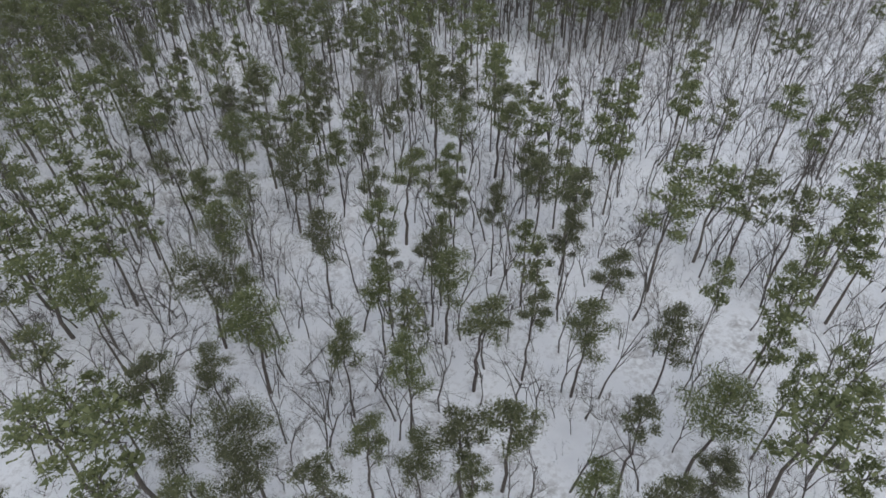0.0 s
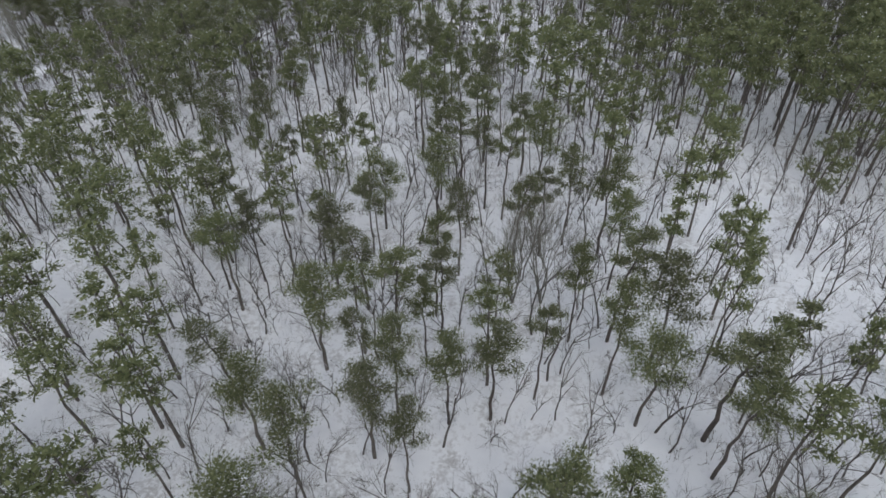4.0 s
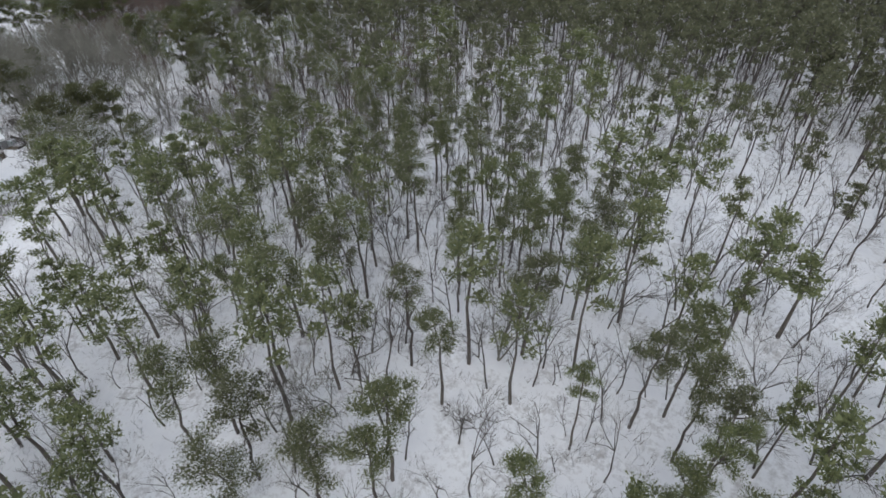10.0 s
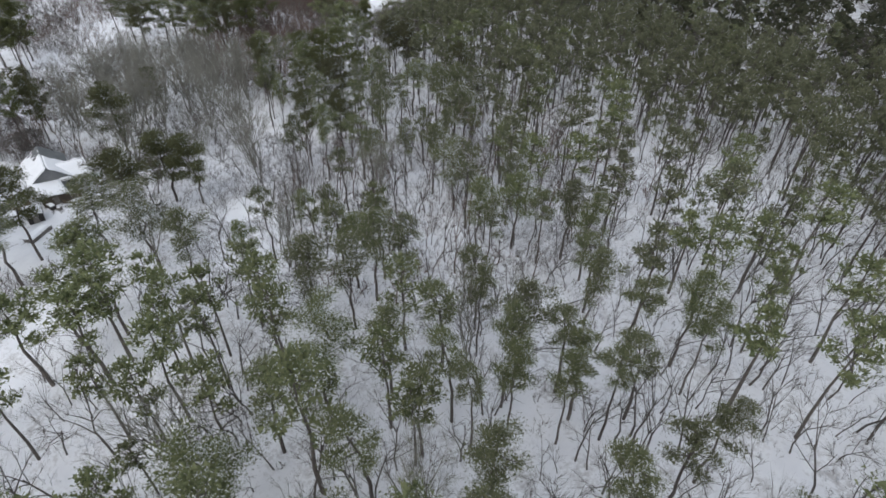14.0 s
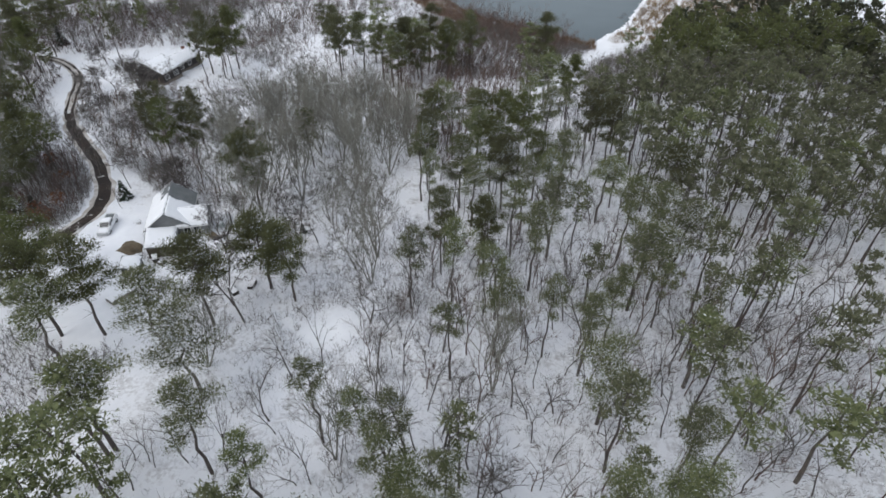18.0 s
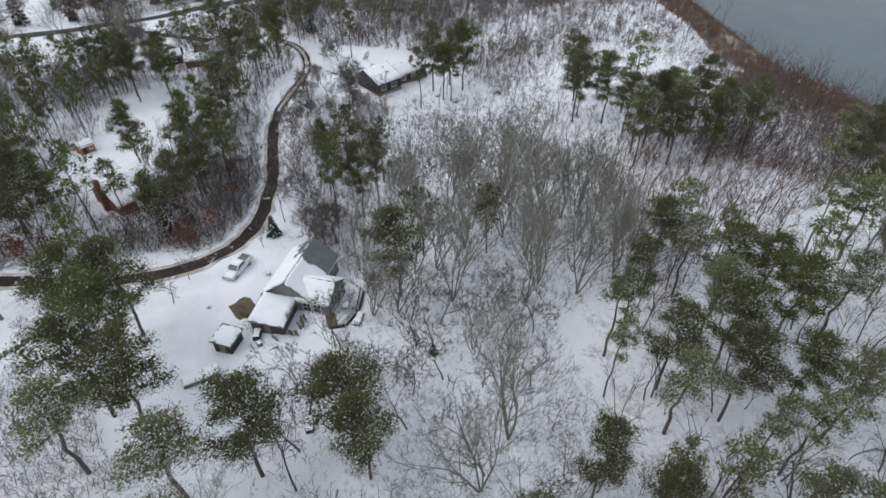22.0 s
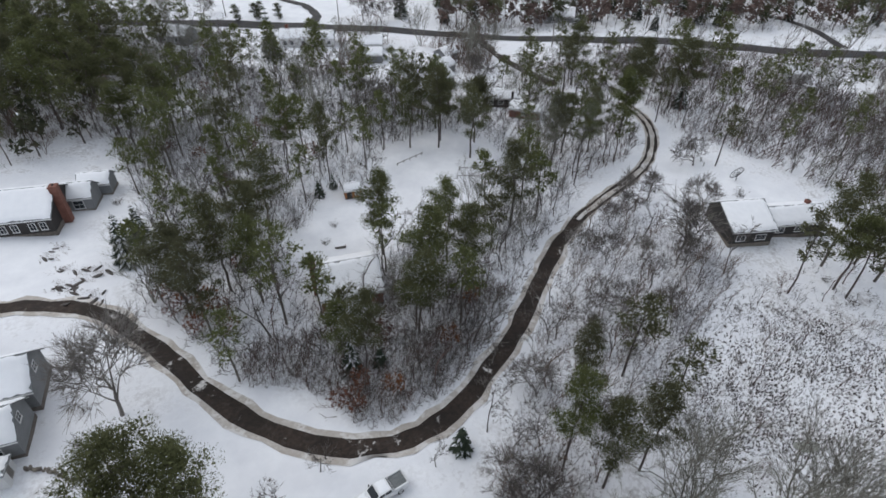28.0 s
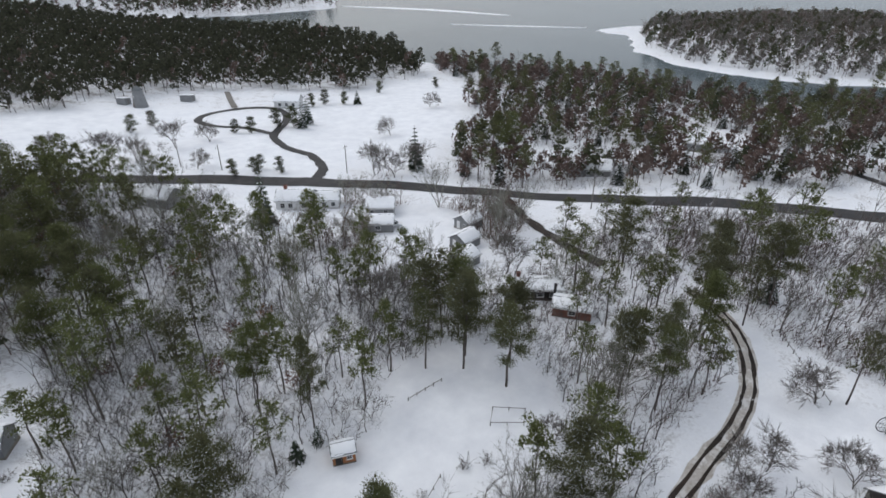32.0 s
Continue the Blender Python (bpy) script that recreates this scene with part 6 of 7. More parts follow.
for k, (region, count, mat, lo, hi) in enumerate([(SW_WOOD, 3900, M_TWIG, 0.8, 1.7), (SOUTH_WOOD, 900, M_TWIG, 0.8, 1.6), (THICKET, 450, M_PALETWIG, 0.6, 1.3), (POND_EDGE, 1300, M_REDTWIG, 0.7, 1.6), (MARSH, 2300, M_TWIG, 0.4, 1.1),
                                                  (LANE_SIDE, 1100, M_TWIG, 0.5, 1.2), (COTTAGE_WOOD, 650, M_TWIG, 0.5, 1.2), (RISE, 800, M_TWIG, 0.6, 1.3), (RISE, 900, M_SNOWTWIG, 0.6, 1.4), (COTTAGE_WOOD, 500, M_SNOWTWIG, 0.5, 1.2), (SW_WOOD, 2600, M_SNOWTWIG, 0.8, 1.7), (BEYOND_ROAD, 1100, M_SNOWTWIG, 1.0, 2.2), (WEST_SIDE, 1000, M_SNOWTWIG, 0.8, 1.8), (LANE_SIDE, 500, M_SNOWTWIG, 0.5, 1.3), (MARSH, 900, M_SNOWTWIG, 0.4, 1.2), (LOWER_YARD, 420, M_TWIG, 0.7, 1.5), (BEYOND_ROAD, 1500, M_TWIG, 0.9, 1.9), (WEST_SIDE, 3200, M_REDTWIG, 0.9, 2.1),
                                                  (CABIN_WOOD, 500, M_REDTWIG, 0.7, 1.5), (ROAD_TREES, 400, M_REDTWIG, 0.7, 1.6), (BEND, 750, M_TWIG, 0.7, 1.4), (BEND, 250, M_REDTWIG, 0.7, 1.3), (WEST_SHORE, 1500, M_REDTWIG, 0.8, 1.8), (WET_SHORE, 1700, M_TWIG, 1.0, 2.1), (POND_BANK, 2200, M_TWIG, 1.0, 2.2), (INNER_BEND, 420, M_TWIG, 0.6, 1.3), (MARSH_FRINGE, 1000, M_TWIG, 0.7, 1.6), (FAR_REEDS, 900, M_REDTWIG, 0.8, 1.6)]):
    mass("undergrowth", BRUSH, rows_for(scatter(region, count, 0.8, 200 + k, (), patchy), 220 + k, lo, hi), mat, "leafless brush standing in the snow", "undergrowth", 240 + k)

# oaks that keep their brown leaves, and single bushes
for x, y in list(scatter(SW_WOOD, 26, 5, 260)) + [(-191, 101), (-192.3, 106.5), (-190.8, 96), (-196.7, 105), (-194, 103), (-193, 98.5), (-202.4, 128), (-204, 129.5), (-206, 127), (-209, 130), (-220, 127), (-195.5, 100.5), (-224, 52), (-227, 58), (-231, 49), (-219, 60)]:
    k = int(g.integers(0, 2))
    ob = thing("oak_shrub", "low oak with rusty brown dead leaves", "shrub", Matrix.LocRotScale((x, y, z_at(x, y)), Euler((0, 0, x)), (1.25, 1.25, 1.25)), "brown-leaved shrubs")
    part("stem", SHRUB_MESH[k][0], ob), part("leaves", SHRUB_MESH[k][1], ob)
for x, y, s in [(-220, 93.5, 0.8), (-216.5, 97, 0.9), (-180, 66.5, 0.8), (-191, 66, 1.1), (-178, 104, 1.0), (-177.3, 111, 0.9), (-176, 116, 1.0), (-179, 119.5, 0.9), (-198, 161.5, 0.9), (-200.5, 160, 0.7), (-201, 145.5, 0.6),
                (-191.5, 141, 0.5), (-243, 98, 1.0), (-240, 97, 1.2), (-233, 97.5, 0.9), (-284, 126.5, 1.3), (-287, 130.5, 1.2), (-205, 174, 0.8), (-203, 177.5, 0.7), (-201, 172, 0.6)]:
    ob = new("bush", BUSH_MESH[int(s * 10) % 2])
    ob.matrix_world = Matrix.LocRotScale((x, y, z_at(x, y)), Euler((0, 0, x)), (s, s, s))
    tagged(ob, "bare twiggy bush dusted with snow", "bush", "garden bushes")

for x, y in scatter(MARSH, 60, 4.0, 265):
    s = g.uniform(0.8, 1.5)
    ob = new("bush", BUSH_MESH[int(g.integers(0, 2))])
    ob.matrix_world = Matrix.LocRotScale((x, y, z_at(x, y)), Euler((0, 0, x)), (s, s, 0.9 * s))
    tagged(ob, "low brown twiggy bush standing in the marsh snow", "bush", "marsh bushes")

# tussocks of the marsh
tuss = Tris()
for k in range(9):
    a, r = k * 0.7, 0.32 * (0.5 + 0.5 * (k % 3) / 2)
    tuss.add([(0.12 * math.cos(a), 0.12 * math.sin(a), -0.1), (0.12 * math.cos(a + 1.2), 0.12 * math.sin(a + 1.2), -0.1), (r * math.cos(a + 0.5), r * math.sin(a + 0.5), 0.42)], [(0, 1, 2)])
OPEN_MARSH = [(-234, 150), (-254, 141), (-269, 150), (-274, 168), (-260, 188), (-244, 184), (-236, 170)]
mass("marsh_tussocks", [tuss.arrays()], rows_for(scatter(OPEN_MARSH, 6500, 0.2, 270, (), lambda x, y: 0.15 + 0.85 * patchy(2.1 * x + 9, 1.7 * y)), 271, 0.2, 0.75), M_TWIG, "dark grass tussocks sticking out of the marsh snow", "grass")

mass("marsh_tussocks", [tuss.arrays()], rows_for(scatter([(-240, 160), (-250, 152), (-262, 158), (-268, 172), (-262, 186), (-250, 184)], 800, 0.6, 272), 273, 0.5, 0.95), M_TWIG, "dark clumps of dead marsh grass", "grass")

# dry reeds along the water
reed = Tris()
for k in range(16):
    a, r = k * 2.4, 0.6 * math.sqrt(k / 16)
    p0 = np.array([r * math.cos(a), r * math.sin(a), -0.1])
    reed.add([p0 - [0.03, 0, 0], p0 + [0.03, 0.02, 0], p0 + [0.2 * math.cos(k), 0.2 * math.sin(k * 1.7), 1.3 + 0.4 * math.sin(k * 3.1)]], [(0, 1, 2)])
for k, (region, count) in enumerate(((NEAR_REEDS, 2200), (FAR_REEDS, 5200))):
    p = scatter(region, count, 0.6, 280 + k)
    p = rows_for(p, 282 + k, 0.9, 1.9)
    mass("reeds", [reed.arrays()], p, M_REED, "tan dry reeds along the water's edge", "reeds")
mass("bare_trees", SLIM + MIDDLING, rows_for(scatter(FAR_REEDS, 70, 5, 286), 287, 0.5, 0.9), M_GREYBARK, "leafless trees on the far bank", "trees", 288)


# ---- roads, yards and small things ----
DRIVE = smooth_line([(-308, 26), (-303, 38), (-299, 51), (-297.5, 62), (-297, 72)])
LOOP = smooth_line([(-268.5, -13), (-275, -22), (-277, -36), (-273, -48), (-275, -64), (-287, -82), (-292, -98), (-288, -107), (-276, -110), (-264, -107), (-257, -98), (-260, -86), (-269, -79), (-275, -66)])
ribbon("road", DRIVE, 2.8, M_LANE, 0.11, "narrow wet drive curving through the snow", 0.2)
ribbon("road", LOOP, 3.2, M_ASPHALT, 0.13, "winding cleared drive across the snowy field", 0.15)
ribbon("road", smooth_line([(-276, -112), (-279, -128), (-283, -146)]), 2.6, M_PLANK, 0.35, "dark narrow boardwalk leading into the trees", 0.05, "path")
ribbon("road", smooth_line([(-388, 104), (-398, 88), (-402, 70), (-398, 52)]), 3.0, M_ASPHALT, 0.12, "short cleared drive among the trees", 0.15)


def truck(x, y, turn):
    """A pickup: front towards its own +x."""
    ob = thing("pickup_truck", "white pickup truck parked in the snow by the lane", "truck", pose(x, y, z_at(x, y) + 0.05, 0, 0, turn))
    side = [(-2.85, 0.45), (2.8, 0.45), (2.85, 0.95), (1.45, 1.12), (0.95, 1.18), (0.0, 1.18), (-0.95, 1.18), (-2.85, 1.14)]
    part("body", prism_data("body", M_CARWHITE, side, -0.98, 0.98, "y"), ob)
    part("cab", prism_data("cab", M_CARWHITE, [(1.35, 1.12), (0.65, 1.78), (-0.75, 1.8), (-1.0, 1.16)], -0.86, 0.86, "y"), ob)
    part("windscreen", prism_data("windscreen", M_PANE, [(1.36, 1.16), (0.74, 1.74), (0.77, 1.76), (1.40, 1.18)], -0.74, 0.74, "y"), ob)
    part("rear_window", prism_data("rear_window", M_PANE, [(-1.02, 1.2), (-0.80, 1.74), (-0.83, 1.75), (-1.05, 1.21)], -0.7, 0.7, "y"), ob)
    for s in (-1, 1):
        y0, y1 = sorted((s * 0.862, s * 0.875))
        part("side_window", prism_data("side_window", M_PANE, [(1.05, 1.22), (0.62, 1.68), (0.1, 1.7), (0.1, 1.22)], y0, y1, "y"), ob)
        part("side_window", prism_data("side_window", M_PANE, [(0.0, 1.22), (0.0, 1.7), (-0.68, 1.7), (-0.82, 1.22)], y0, y1, "y"), ob)
        part("mirror", box_data("mirror", M_RUBBER, (0.95, min(s * 0.98, s * 1.16), 1.2, 1.1, max(s * 0.98, s * 1.16), 1.42)), ob)
        part("headlight", box_data("headlight", M_STEEL, (2.83, s * 0.8 - 0.14, 0.72, 2.89, s * 0.8 + 0.14, 0.92)), ob)
        part("tail_light", box_data("tail_light", M_RED, (-2.9, s * 0.88 - 0.08, 0.8, -2.84, s * 0.88 + 0.08, 1.1)), ob)
        for wx in (1.85, -1.75):
            w = Tris()
            w.tube([(0, -0.13, 0), (0, 0.13, 0)], [0.39, 0.39], 16)
            wheel = part("wheel", tri_mesh("tyre", *w.arrays(), M_RUBBER), ob)
            wheel.matrix_local = pose(wx, s * 0.9, 0.39)
            r = Tris()
            r.tube([(0, s * 0.1, 0), (0, s * 0.15, 0), (0, s * 0.15, 0)], [0.24, 0.22, 0.0], 12)
            part("rim", tri_mesh("rim", *r.arrays(), M_STEEL), wheel)
    part("bed", box_data("bed", M_SHINGLE, (-2.7, -0.78, 1.02, -1.1, 0.78, 1.185), bevel=0), ob, "dark load bed with a little snow")
    for a in ((-2.8, -0.96, 1.15, -1.05, -0.8, 1.36), (-2.8, 0.8, 1.15, -1.05, 0.96, 1.36), (-2.85, -0.96, 1.15, -2.75, 0.96, 1.36)):
        part("bed_side", box_data("bed_side", M_CARWHITE, a), ob)
    part("snow_cover", snow_sheet("snow", [(-0.7, -0.75, 1.81), (0.6, -0.75, 1.79), (0.6, 0.75, 1.79), (-0.7, 0.75, 1.81)], 0.06, 5, 0.1, 0.2), ob, "thin snow on the cab roof")
    part("snow_cover", snow_sheet("snow", [(1.5, -0.85, 1.12), (2.75, -0.85, 0.97), (2.75, 0.85, 0.97), (1.5, 0.85, 1.12)], 0.06, 6, 0.1, 0.2), ob, "thin snow on the bonnet")
    part("bumper", box_data("bumper", M_STEEL, (2.82, -0.95, 0.42, 2.98, 0.95, 0.64)), ob)
    return ob


pickup = truck(-200.7, 140.3, -3)


def car(x, y, turn, label):
    ob = thing("car", label, "car", pose(x, y, z_at(x, y) + 0.05, 0, 0, turn), "parked cars")
    part("body", prism_data("body", M_CARWHITE, [(-2.2, 0.35), (2.2, 0.35), (2.2, 0.8), (1.2, 0.95), (-2.1, 1.0)], -0.88, 0.88, "y"), ob)
    part("cabin", prism_data("cabin", M_PANE, [(1.2, 0.94), (0.5, 1.42), (-1.3, 1.44), (-1.95, 0.99)], -0.76, 0.76, "y"), ob)
    part("roof", box_data("roof", M_SNOW, (-1.3, -0.74, 1.43, 0.5, 0.74, 1.52)), ob)
    for sx in (-1.35, 1.35):
        for sy in (-0.8, 0.8):
            w = Tris()
            w.tube([(0, -0.1, 0), (0, 0.1, 0)], [0.32, 0.32], 12)
            part("wheel", tri_mesh("tyre", *w.arrays(), M_RUBBER), ob).matrix_local = pose(sx, sy, 0.32)


car(-347.5, 113.0, 60, "white car parked beside the roadside house")
car(-361.0, 103.5, 20, "pale car parked on the snowy verge")
car(-270.5, 28.5, 150, "pale car parked by the grey outbuilding")


def rail_wall(line, height, mat, label, name="fence", post=1.6, rails=(0.35, 0.75)):
    """Posts and rails along a line."""
    ob = thing(name, label, name.replace("_", " "), pose(line[0][0], line[0][1], 0))
    ox, oy = line[0]
    for (ax, ay), (bx, by) in zip(line[:-1], line[1:]):
        n = max(1, int(math.hypot(bx - ax, by - ay) / post))
        d = math.degrees(math.atan2(by - ay, bx - ax))
        l = math.hypot(bx - ax, by - ay)
        for k in range(n + (1 if (bx, by) == tuple(line[-1]) else 0)):
            px, py = ax + (bx - ax) * k / n, ay + (by - ay) * k / n
            p = part("post", box_data("post", mat, (-0.06, -0.06, -0.4, 0.06, 0.06, height)), ob)
            p.matrix_local = pose(px - ox, py - oy, z_at(px, py), 0, 0, d)
        za, zb = z_at(ax, ay), z_at(bx, by)
        for r in rails:
            q = part("rail", box_data("rail", mat, (0, -0.025, -0.06, l, 0.025, 0.06)), ob)
            q.matrix_local = pose(ax - ox, ay - oy, za + r * height, 0, -math.degrees(math.atan2(zb - za, l)), d)
    return ob


rail_wall([(-202.2, 160.8), (-197.5, 162.0), (-193.6, 161.2), (-192.8, 158.9)], 0.9, M_PLANK, "grey board railing round the cottage terrace", "terrace_railing", 1.5, (0.2, 0.5, 0.85))
for (ax, ay), (bx, by) in (((-201.6, 161.3), (-197.6, 162.2)), ((-197.6, 162.2), (-194.2, 161.6)), ((-194.2, 161.6), (-192.9, 159.6))):
    l = math.hypot(bx - ax, by - ay)
    ob = thing("retaining_wall", "dark low timber wall holding up the snowy terrace", "retaining wall", pose(ax, ay, z_at(ax, ay), 0, 0, math.degrees(math.atan2(by - ay, bx - ax))), "terrace walls")
    for k in range(3):
        part("timber", box_data("timber", M_DARKSIDE, (0, 0.12, -0.5 + 0.36 * k, l, 0.34, -0.16 + 0.36 * k), bevel=0.03), ob)
rail_wall([(-291, 120), (-296, 114), (-301, 108)], 1.0, M_PLANK, "row of low posts along the lane", "fence", 1.8, (0.6,))
for line in ([(-240.5, 82.5), (-247, 82.0)], [(-236.5, 96.5), (-233, 98.5), (-231, 97)]):
    rail_wall(line, 0.7, M_PLANK, "short low garden fence half buried in snow", "fence", 1.4, (0.7,))


def slab(name, x, y, turn, l, w, h, mat, label, category, snow=0.2, seed=1, z0=-0.3):
    ob = thing(name, label, category, pose(x, y, z_at(x, y), 0, 0, turn))
    part("body", box_data("body", mat, (-l / 2, -w / 2, z0, l / 2, w / 2, h), bevel=0.05), ob)
    if snow:
        part("snow_cover", snow_sheet("snow", [(-l / 2, -w / 2, h), (l / 2, -w / 2, h), (l / 2, w / 2, h), (-l / 2, w / 2, h)], snow, seed, 0.06, 0.3), ob, "cap of snow")
    return ob


def table(x, y, turn, l, w, h, mat, label, category="table", snow=0.2):
    ob = thing("garden_table", label, category, pose(x, y, z_at(x, y), 0, 0, turn))
    part("top", box_data("top", mat, (-l / 2, -w / 2, h - 0.06, l / 2, w / 2, h)), ob)
    for sx in (-1, 1):
        for sy in (-1, 1):
            part("leg", box_data("leg", mat, (sx * (l / 2 - 0.1) - 0.04, sy * (w / 2 - 0.1) - 0.04, -0.2, sx * (l / 2 - 0.1) + 0.04, sy * (w / 2 - 0.1) + 0.04, h - 0.06)), ob)
    part("snow_cover", snow_sheet("snow", [(-l / 2, -w / 2, h), (l / 2, -w / 2, h), (l / 2, w / 2, h), (-l / 2, w / 2, h)], snow, 9, 0.05, 0.2), ob, "cap of snow")


table(-197.7, 160.2, 20, 1.3, 1.1, 0.75, M_GREEN, "small green garden table capped with snow")
slab("covered_trailer", -179.6, 147.9, 135, 4.6, 1.9, 0.7, M_PLANK, "long low trailer buried under smooth snow", "trailer", 0.25, 4)
slab("wood_stack", -188.4, 150.9, 20, 1.8, 1.0, 0.8, M_DARKSIDE, "dark stack of firewood beside the shed", "firewood", 0.12, 5)
slab("crate", -187.0, 152.0, 50, 0.9, 0.7, 0.6, M_PLANK, "grey wooden crate in the yard", "crate", 0.1, 6)
slab("cold_frame", -196.2, 163.0, 10, 2.4, 1.0, 0.4, M_PLANK, "low wooden bed edged with boards", "garden bed", 0.1, 7)
slab("steps", -195.3, 162.9, 0, 1.2, 1.2, 0.25, M_STONE, "dark stone steps below the terrace", "steps", 0.05, 8)
slab("rubbish_pile", -176.6, 164.8, 30, 2.2, 1.0, 0.7, M_DARKSIDE, "dark heap of old timber in the snow", "timber", 0.15, 9)
slab("rubbish_pile", -177.6, 167.6, -20, 1.8, 0.9, 0.6, M_DARKSIDE, "dark old cart half covered with snow", "cart", 0.15, 10)
slab("bench", -218.0, 99.4, 160, 1.8, 0.5, 0.45, M_PLANK, "plain wooden bench by the path", "bench", 0.1, 11)
gm = np.random.default_rng(9)
ring = []
lobes = gm.uniform(0.88, 1.12, 16)
for i in range(7):
    for j in range(16):
        a, rr = j * 6.283 / 16, i / 6 * lobes[j]
        ring.append((2.6 * rr * math.cos(a) * (1 + gm.normal(0, 0.12)), 1.9 * rr * math.sin(a) * (1 + gm.normal(0, 0.06)), 0.7 * (1 - (i / 6) ** 2) + gm.normal(0, 0.09) - 0.1))
heap_t = []
for i in range(6):
    for j in range(16):
        a, b = i * 16 + j, i * 16 + (j + 1) % 16
        heap_t += [(a, a + 16, b + 16), (a, b + 16, b)]
ob = new("compost_heap", tri_mesh("compost_heap", ring, heap_t, M_TARP))
ob.matrix_world = pose(-192.6, 145.8, z_at(-192.6, 145.8), 0, 0, 60)
tagged(ob, "brown heap of compost and soil melted free of snow", "compost heap")


def stone_mesh(seed, mat=None):
    bm = bmesh.new()
    bmesh.ops.create_icosphere(bm, subdivisions=1, radius=0.5)
    g2 = np.random.default_rng(seed)
    for v in bm.verts:
        v.co = Vector((v.co.x * 1.2, v.co.y * 0.9, v.co.z * 0.75)) * g2.uniform(0.8, 1.15)
    me = bpy.data.meshes.new("stone")
    bm.to_mesh(me), bm.free()
    me.materials.append(mat or M_STONE)
    return me


STONES = [stone_mesh(k) for k in range(5)]
ROCKS = [stone_mesh(k + 20, M_DARKROCK) for k in range(5)]


def stone_wall(line, label, size=0.55, seed=1):
    ob = thing("stone_wall", label, "stone wall", pose(line[0][0], line[0][1], 0))
    g2 = np.random.default_rng(seed)
    for x, y in smooth_line(line, size * 0.8):
        for lay in range(2):
            st = part("stone", STONES[int(g2.integers(0, 5))], ob)
            px, py = x + g2.normal(0, 0.12), y + g2.normal(0, 0.12)
            s = size * g2.uniform(0.7, 1.3)
            st.matrix_local = Matrix.LocRotScale((px - line[0][0], py - line[0][1], z_at(px, py) + 0.12 + lay * size * 0.5), Euler((g2.uniform(0, 6), g2.uniform(0, 6), g2.uniform(0, 6))), (s, s, s))


stone_wall([(-171.0, 116.0), (-173.4, 118.4), (-175.0, 120.7), (-177.6, 121.6), (-181, 121.4)], "low wall of rough brown field stones under snow")
rough = np.array([(-179.1, 77.4), (-179.9, 82.2), (-182.7, 83.7), (-180.4, 88.7), (-182.4, 90.5), (-184.6, 85.6), (-180.6, 75.6), (-178, 91), (-181.5, 86.3), (-178.6, 86.5)])
g = np.random.default_rng(61)
yard = np.array([(-188.6, 147.6), (-189.2, 149.4), (-188.2, 151.2), (-186.6, 151.6), (-190.4, 148.2), (-189.8, 155.4), (-192.4, 156.2), (-194.8, 148.4), (-199.5, 160.4), (-196.5, 161.0), (-201.8, 160.0)])
yard = (yard[None] + g.normal(0, 0.55, (8, len(yard), 2))).reshape(-1, 2)
mass("dry_weeds", BRUSH, rows_for(yard, 63, 0.25, 0.6, 3.14), M_TWIG, "grey weeds and brush heaped round the sheds", "weeds")
rough = (rough[None] + g.normal(0, 0.9, (16, len(rough), 2))).reshape(-1, 2)
rough = rough[along(LANE, rough[:, 0], rough[:, 1]) > 2]
mass("dry_weeds", BRUSH, rows_for(rough, 62, 0.2, 0.5, 3.14), M_REDTWIG, "dry brown weeds sticking up among the rocks", "weeds")
for x, y in [(-179.1, 77.4), (-179.9, 82.2), (-182.7, 83.7), (-180.4, 88.7), (-182.4, 91), (-184.6, 85.6), (-180.6, 75.6), (-178, 91.5), (-183, 92), (-181.5, 86.3), (-178.6, 86.5)]:
    for k in range(int(g.integers(2, 5))):
        s = g.uniform(0.5, 1.3)
        px, py = x + g.normal(0, 0.8), y + g.normal(0, 0.5)
        ob = new("rock", ROCKS[int(g.integers(0, 5))])
        ob.matrix_world = Matrix.LocRotScale((px, py, z_at(px, py) + 0.05), Euler((g.uniform(-0.3, 0.3), g.uniform(-0.3, 0.3), g.uniform(0, 6))), (s * 1.5, s * 0.6, s * 0.45))
        tagged(ob, "dark rough rock poking out of the snow", "rock", "rocks in the yard")


def dish(x, y):
    ob = thing("satellite_dish", "large old mesh satellite dish on a post in the snow", "satellite dish", pose(x, y, z_at(x, y), 0, 0, 30))
    post = Tris()
    post.tube([(0, 0, -0.3), (0, 0, 1.5)], [0.07, 0.06], 8)
    part("post", tri_mesh("post", *post.arrays(), M_RUBBER), ob)
    for k in range(5):
        r = 0.28 * (k + 1)
        t = Tris()
        t.tube([(r * math.cos(a), r * math.sin(a), 0.22 * r * r) for a in np.linspace(0, 6.2832, 21)], [0.03 if k < 4 else 0.07] * 21, 4)
        part("ring", tri_mesh("ring", *t.arrays(), M_RUBBER), ob).matrix_local = pose(0, 0, 1.55, 48, 0, 0)
    for k in range(8):
        a = k * 0.7854
        t = Tris()
        t.tube([(r * math.cos(a), r * math.sin(a), 0.22 * r * r) for r in np.linspace(0, 1.4, 5)], [0.03] * 5, 4)
        part("rib", tri_mesh("rib", *t.arrays(), M_RUBBER), ob).matrix_local = pose(0, 0, 1.55, 48, 0, 0)


dish(-291.0, 127.2)


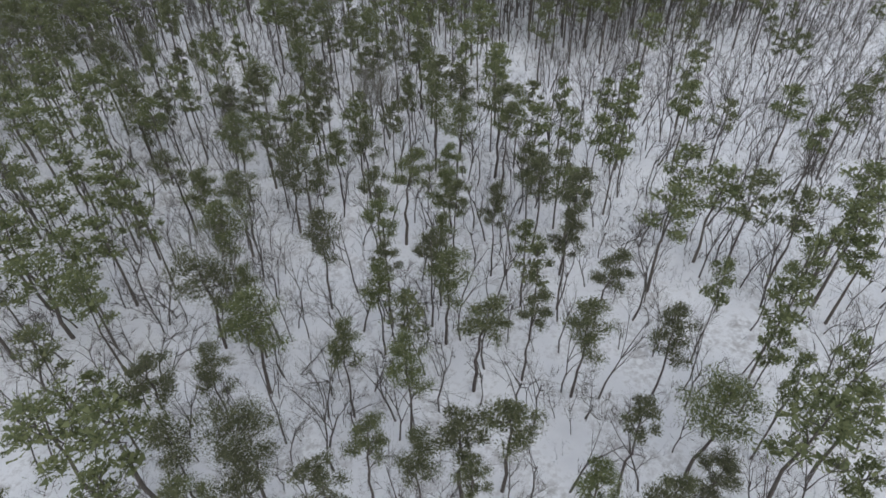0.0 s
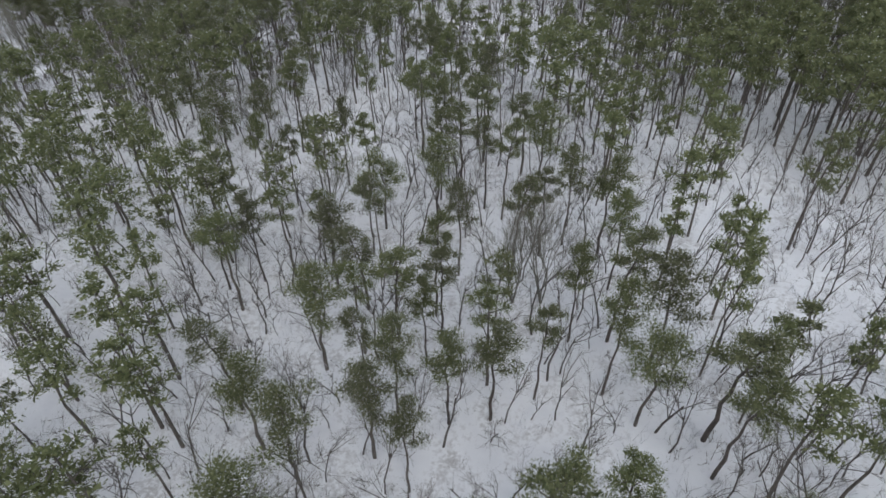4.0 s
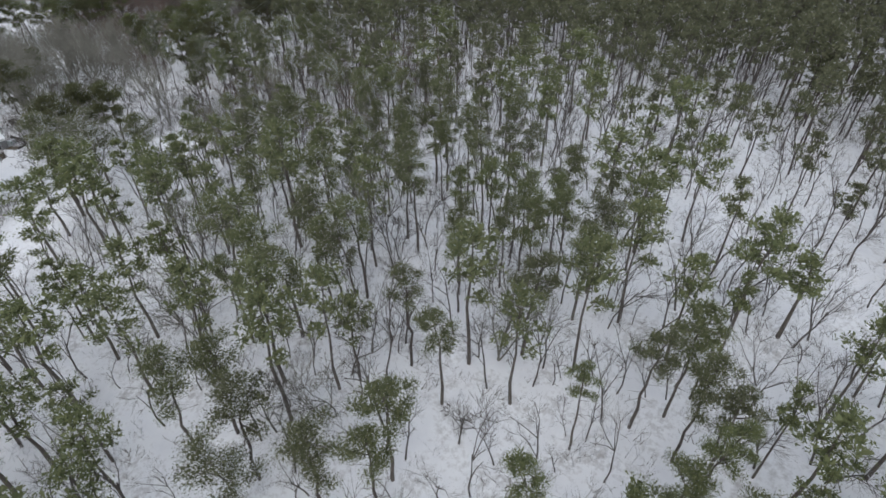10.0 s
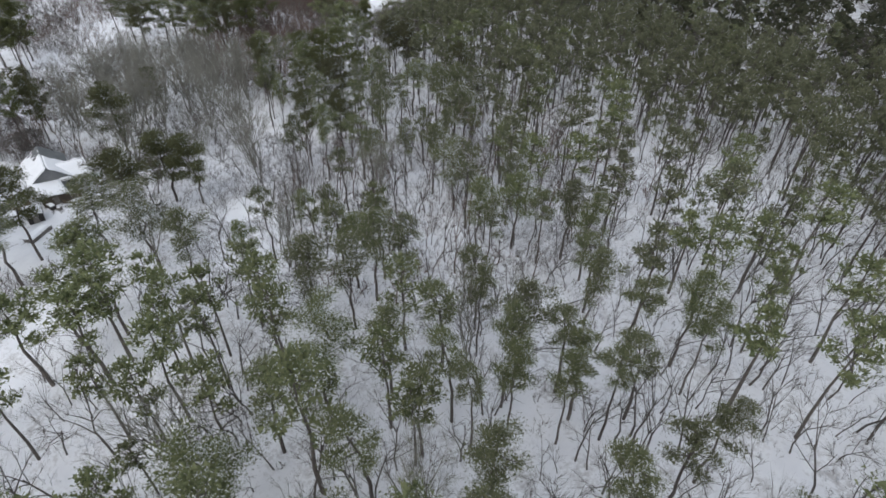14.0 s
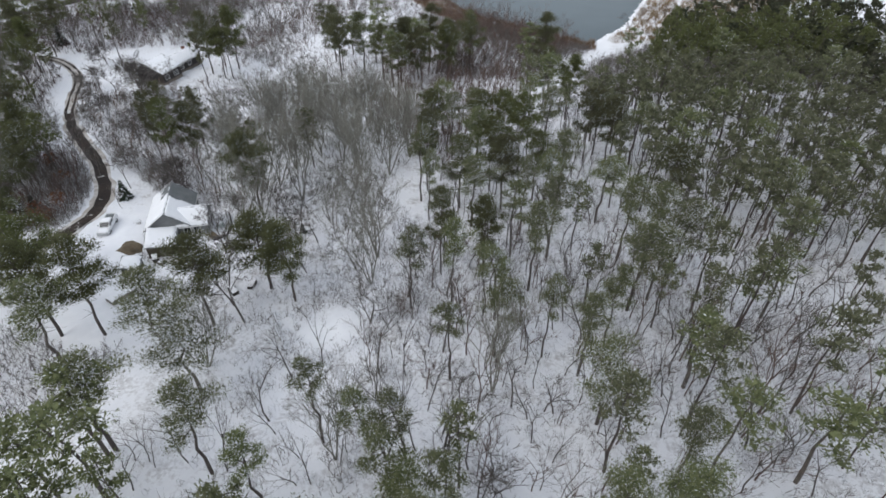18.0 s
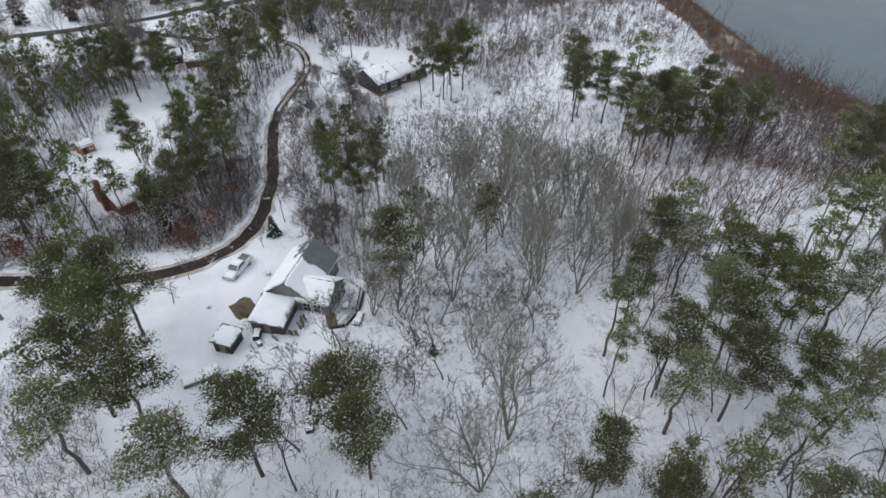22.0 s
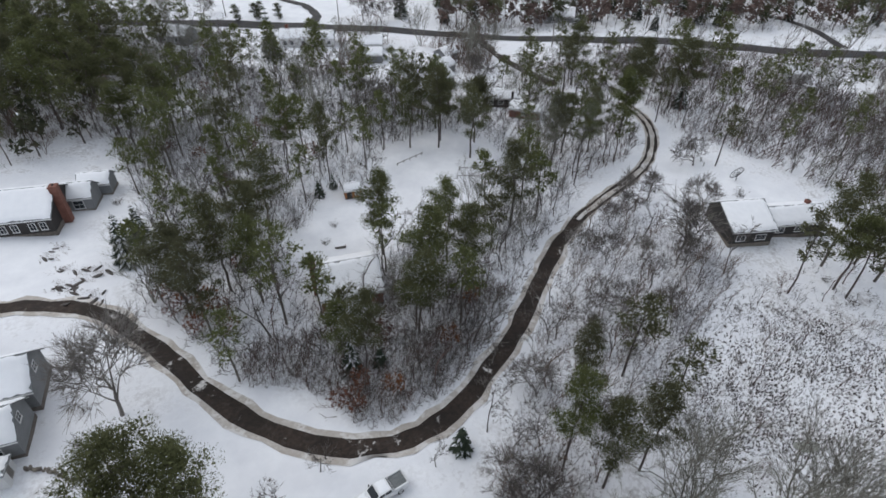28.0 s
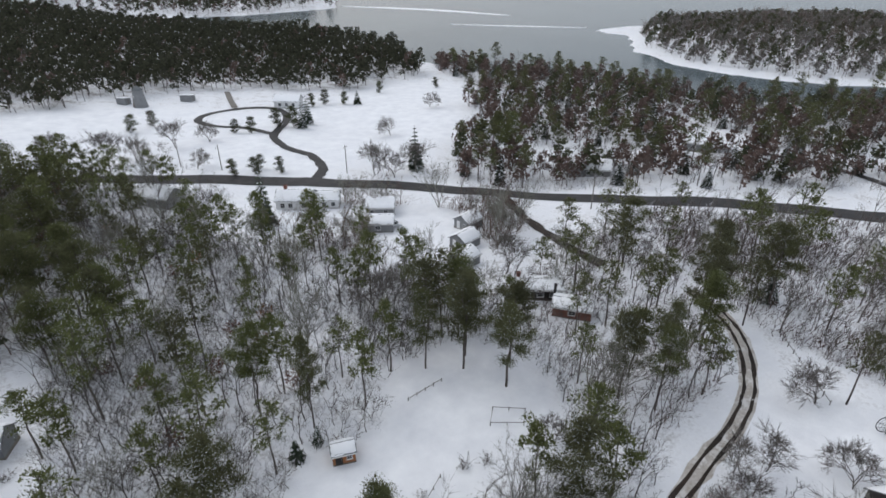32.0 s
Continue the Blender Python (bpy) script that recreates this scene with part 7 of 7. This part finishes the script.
def pole(x, y, h=9.0, arm=True, turn=35, label="wooden utility pole beside the road"):
    ob = thing("utility_pole", label, "utility pole", pose(x, y, z_at(x, y), 0, 0, turn), "utility poles")
    t = Tris()
    t.tube([(0, 0, -0.5), (0, 0, h)], [0.17, 0.11], 8)
    part("pole", tri_mesh("pole", *t.arrays(), M_PLANK), ob)
    if arm:
        part("crossarm", box_data("crossarm", M_PLANK, (-1.1, -0.06, h - 0.7, 1.1, 0.06, h - 0.55)), ob)
        for k in (-1, 0, 1):
            part("insulator", box_data("insulator", M_STEEL, (k - 0.05, -0.05, h - 0.55, k + 0.05, 0.05, h - 0.38)), ob)
    else:
        part("lamp_arm", box_data("lamp_arm", M_STEEL, (0, -0.05, h - 0.4, 1.9, 0.05, h - 0.3)), ob)
        part("lamp_head", box_data("lamp_head", M_STEEL, (1.6, -0.14, h - 0.5, 2.3, 0.14, h - 0.34)), ob)


for x, y in ((-279.6, -14.3), (-318, 50), (-238, -44), (-352, 86)):
    pole(x, y)
pole(-247.5, -34, 8.0, False, 60, "street lamp on a tall grey post")
rail_wall([(-247.4, 93.5), (-251.4, 96.2), (-253.4, 94.3), (-249.6, 91.4), (-247.4, 93.5)], 0.75, M_PLANK, "empty rectangular wooden garden frame in the snow", "raised_bed", 2.2, (0.85,))


def fallen(x, y, turn, l, r, label):
    t = Tris()
    g2 = np.random.default_rng(int(abs(x * 10)))
    pts = [(u * l, g2.normal(0, 0.08), 0.12 + 0.1 * math.sin(3 * u)) for u in np.linspace(0, 1, 7)]
    t.tube(pts, [r * (1 - 0.6 * k / 6) for k in range(7)], 7)
    ob = thing("fallen_trunk", label, "fallen tree", pose(x, y, z_at(x, y), 0, 0, turn), "fallen trunks")
    part("trunk", tri_mesh("trunk", *t.arrays(), M_GREYBARK), ob)
    s = Tris()
    s.tube([(a, b, c + r * 0.7) for a, b, c in pts], [r * 0.75 * (1 - 0.6 * k / 6) for k in range(7)], 6)
    part("snow_cover", tri_mesh("snow", *s.arrays(), M_FLAKE), ob, "ridge of snow along the trunk")
    for k in range(4):
        b = Tris()
        u = g2.uniform(0.4, 0.95)
        p = np.array([u * l, 0, 0.2])
        b.tube([p, p + np.array([g2.uniform(0.2, 0.9), g2.normal(0, 0.8), g2.uniform(0.2, 0.8)])], [0.04, 0.01], 3)
        part("branch", tri_mesh("branch", *b.arrays(), M_GREYBARK), ob)


for x, y, a, l, r in [(-169.6, 171.2, 20, 9, 0.25), (-161.2, 173.4, 200, 6, 0.2), (-153.8, 237, 30, 9, 0.22), (-150, 239, 150, 7, 0.18), (-54, 128, 110, 7, 0.2), (-31, 70, 60, 5, 0.16), (-110, 203, 80, 8, 0.2), (-76, 170, 130, 6, 0.16)]:
    fallen(x, y, a, l, r, "fallen trunk lying in the snow with broken branches")


# a grey melt pool in the marsh snow
gm = np.random.default_rng(12)
rim = [(1.9 * math.cos(a) * gm.uniform(0.8, 1.15), 0.8 * math.sin(a) * gm.uniform(0.75, 1.2), 0.0) for a in np.arange(18) * 2 * math.pi / 18]
M_MELT = varied("grey_green_ice", (0.20, 0.205, 0.18), (0.30, 0.31, 0.28), 1.5, 0.3)
ob = new("melt_pool", tri_mesh("melt_pool", [(0, 0, 0)] + rim, [(0, k + 1, (k + 1) % 18 + 1) for k in range(18)], M_MELT))
ob.matrix_world = pose(-247.0, 164.7, z_at(-247.0, 164.7) + 0.16, 0, 0, -35)
tagged(ob, "small grey-green melt pool in the marsh", "pool", kind="structure")

# brown brushwood and old boards leaning round the low outbuilding
for x, y, turn, l, h in [(-190.0, 155.2, 95, 3.0, 1.5), (-192.2, 156.0, 5, 2.4, 1.3), (-188.6, 153.6, 60, 1.8, 1.0)]:
    ob = thing("lean_screen", "brown weathered board screen leaning against the outbuilding", "board screen", pose(x, y, z_at(x, y), 0, 0, turn), "leaning boards")
    for k in range(int(l / 0.22)):
        b = part("board", box_data("board", M_TARP, (-0.1, -0.02, -0.2, 0.1, 0.02, h + 0.25 * math.sin(k * 2.3))), ob)
        b.matrix_local = pose(k * 0.22 - l / 2, 0.1 * math.sin(k * 1.3), 0, 14 + 4 * math.sin(k * 3.1), 0, 0)
slab("flower_bed", -194.6, 159.3, 35, 2.6, 1.5, 0.1, M_TARP, "bare brown earth bed melted free beside the steps", "flower bed", 0, 14)
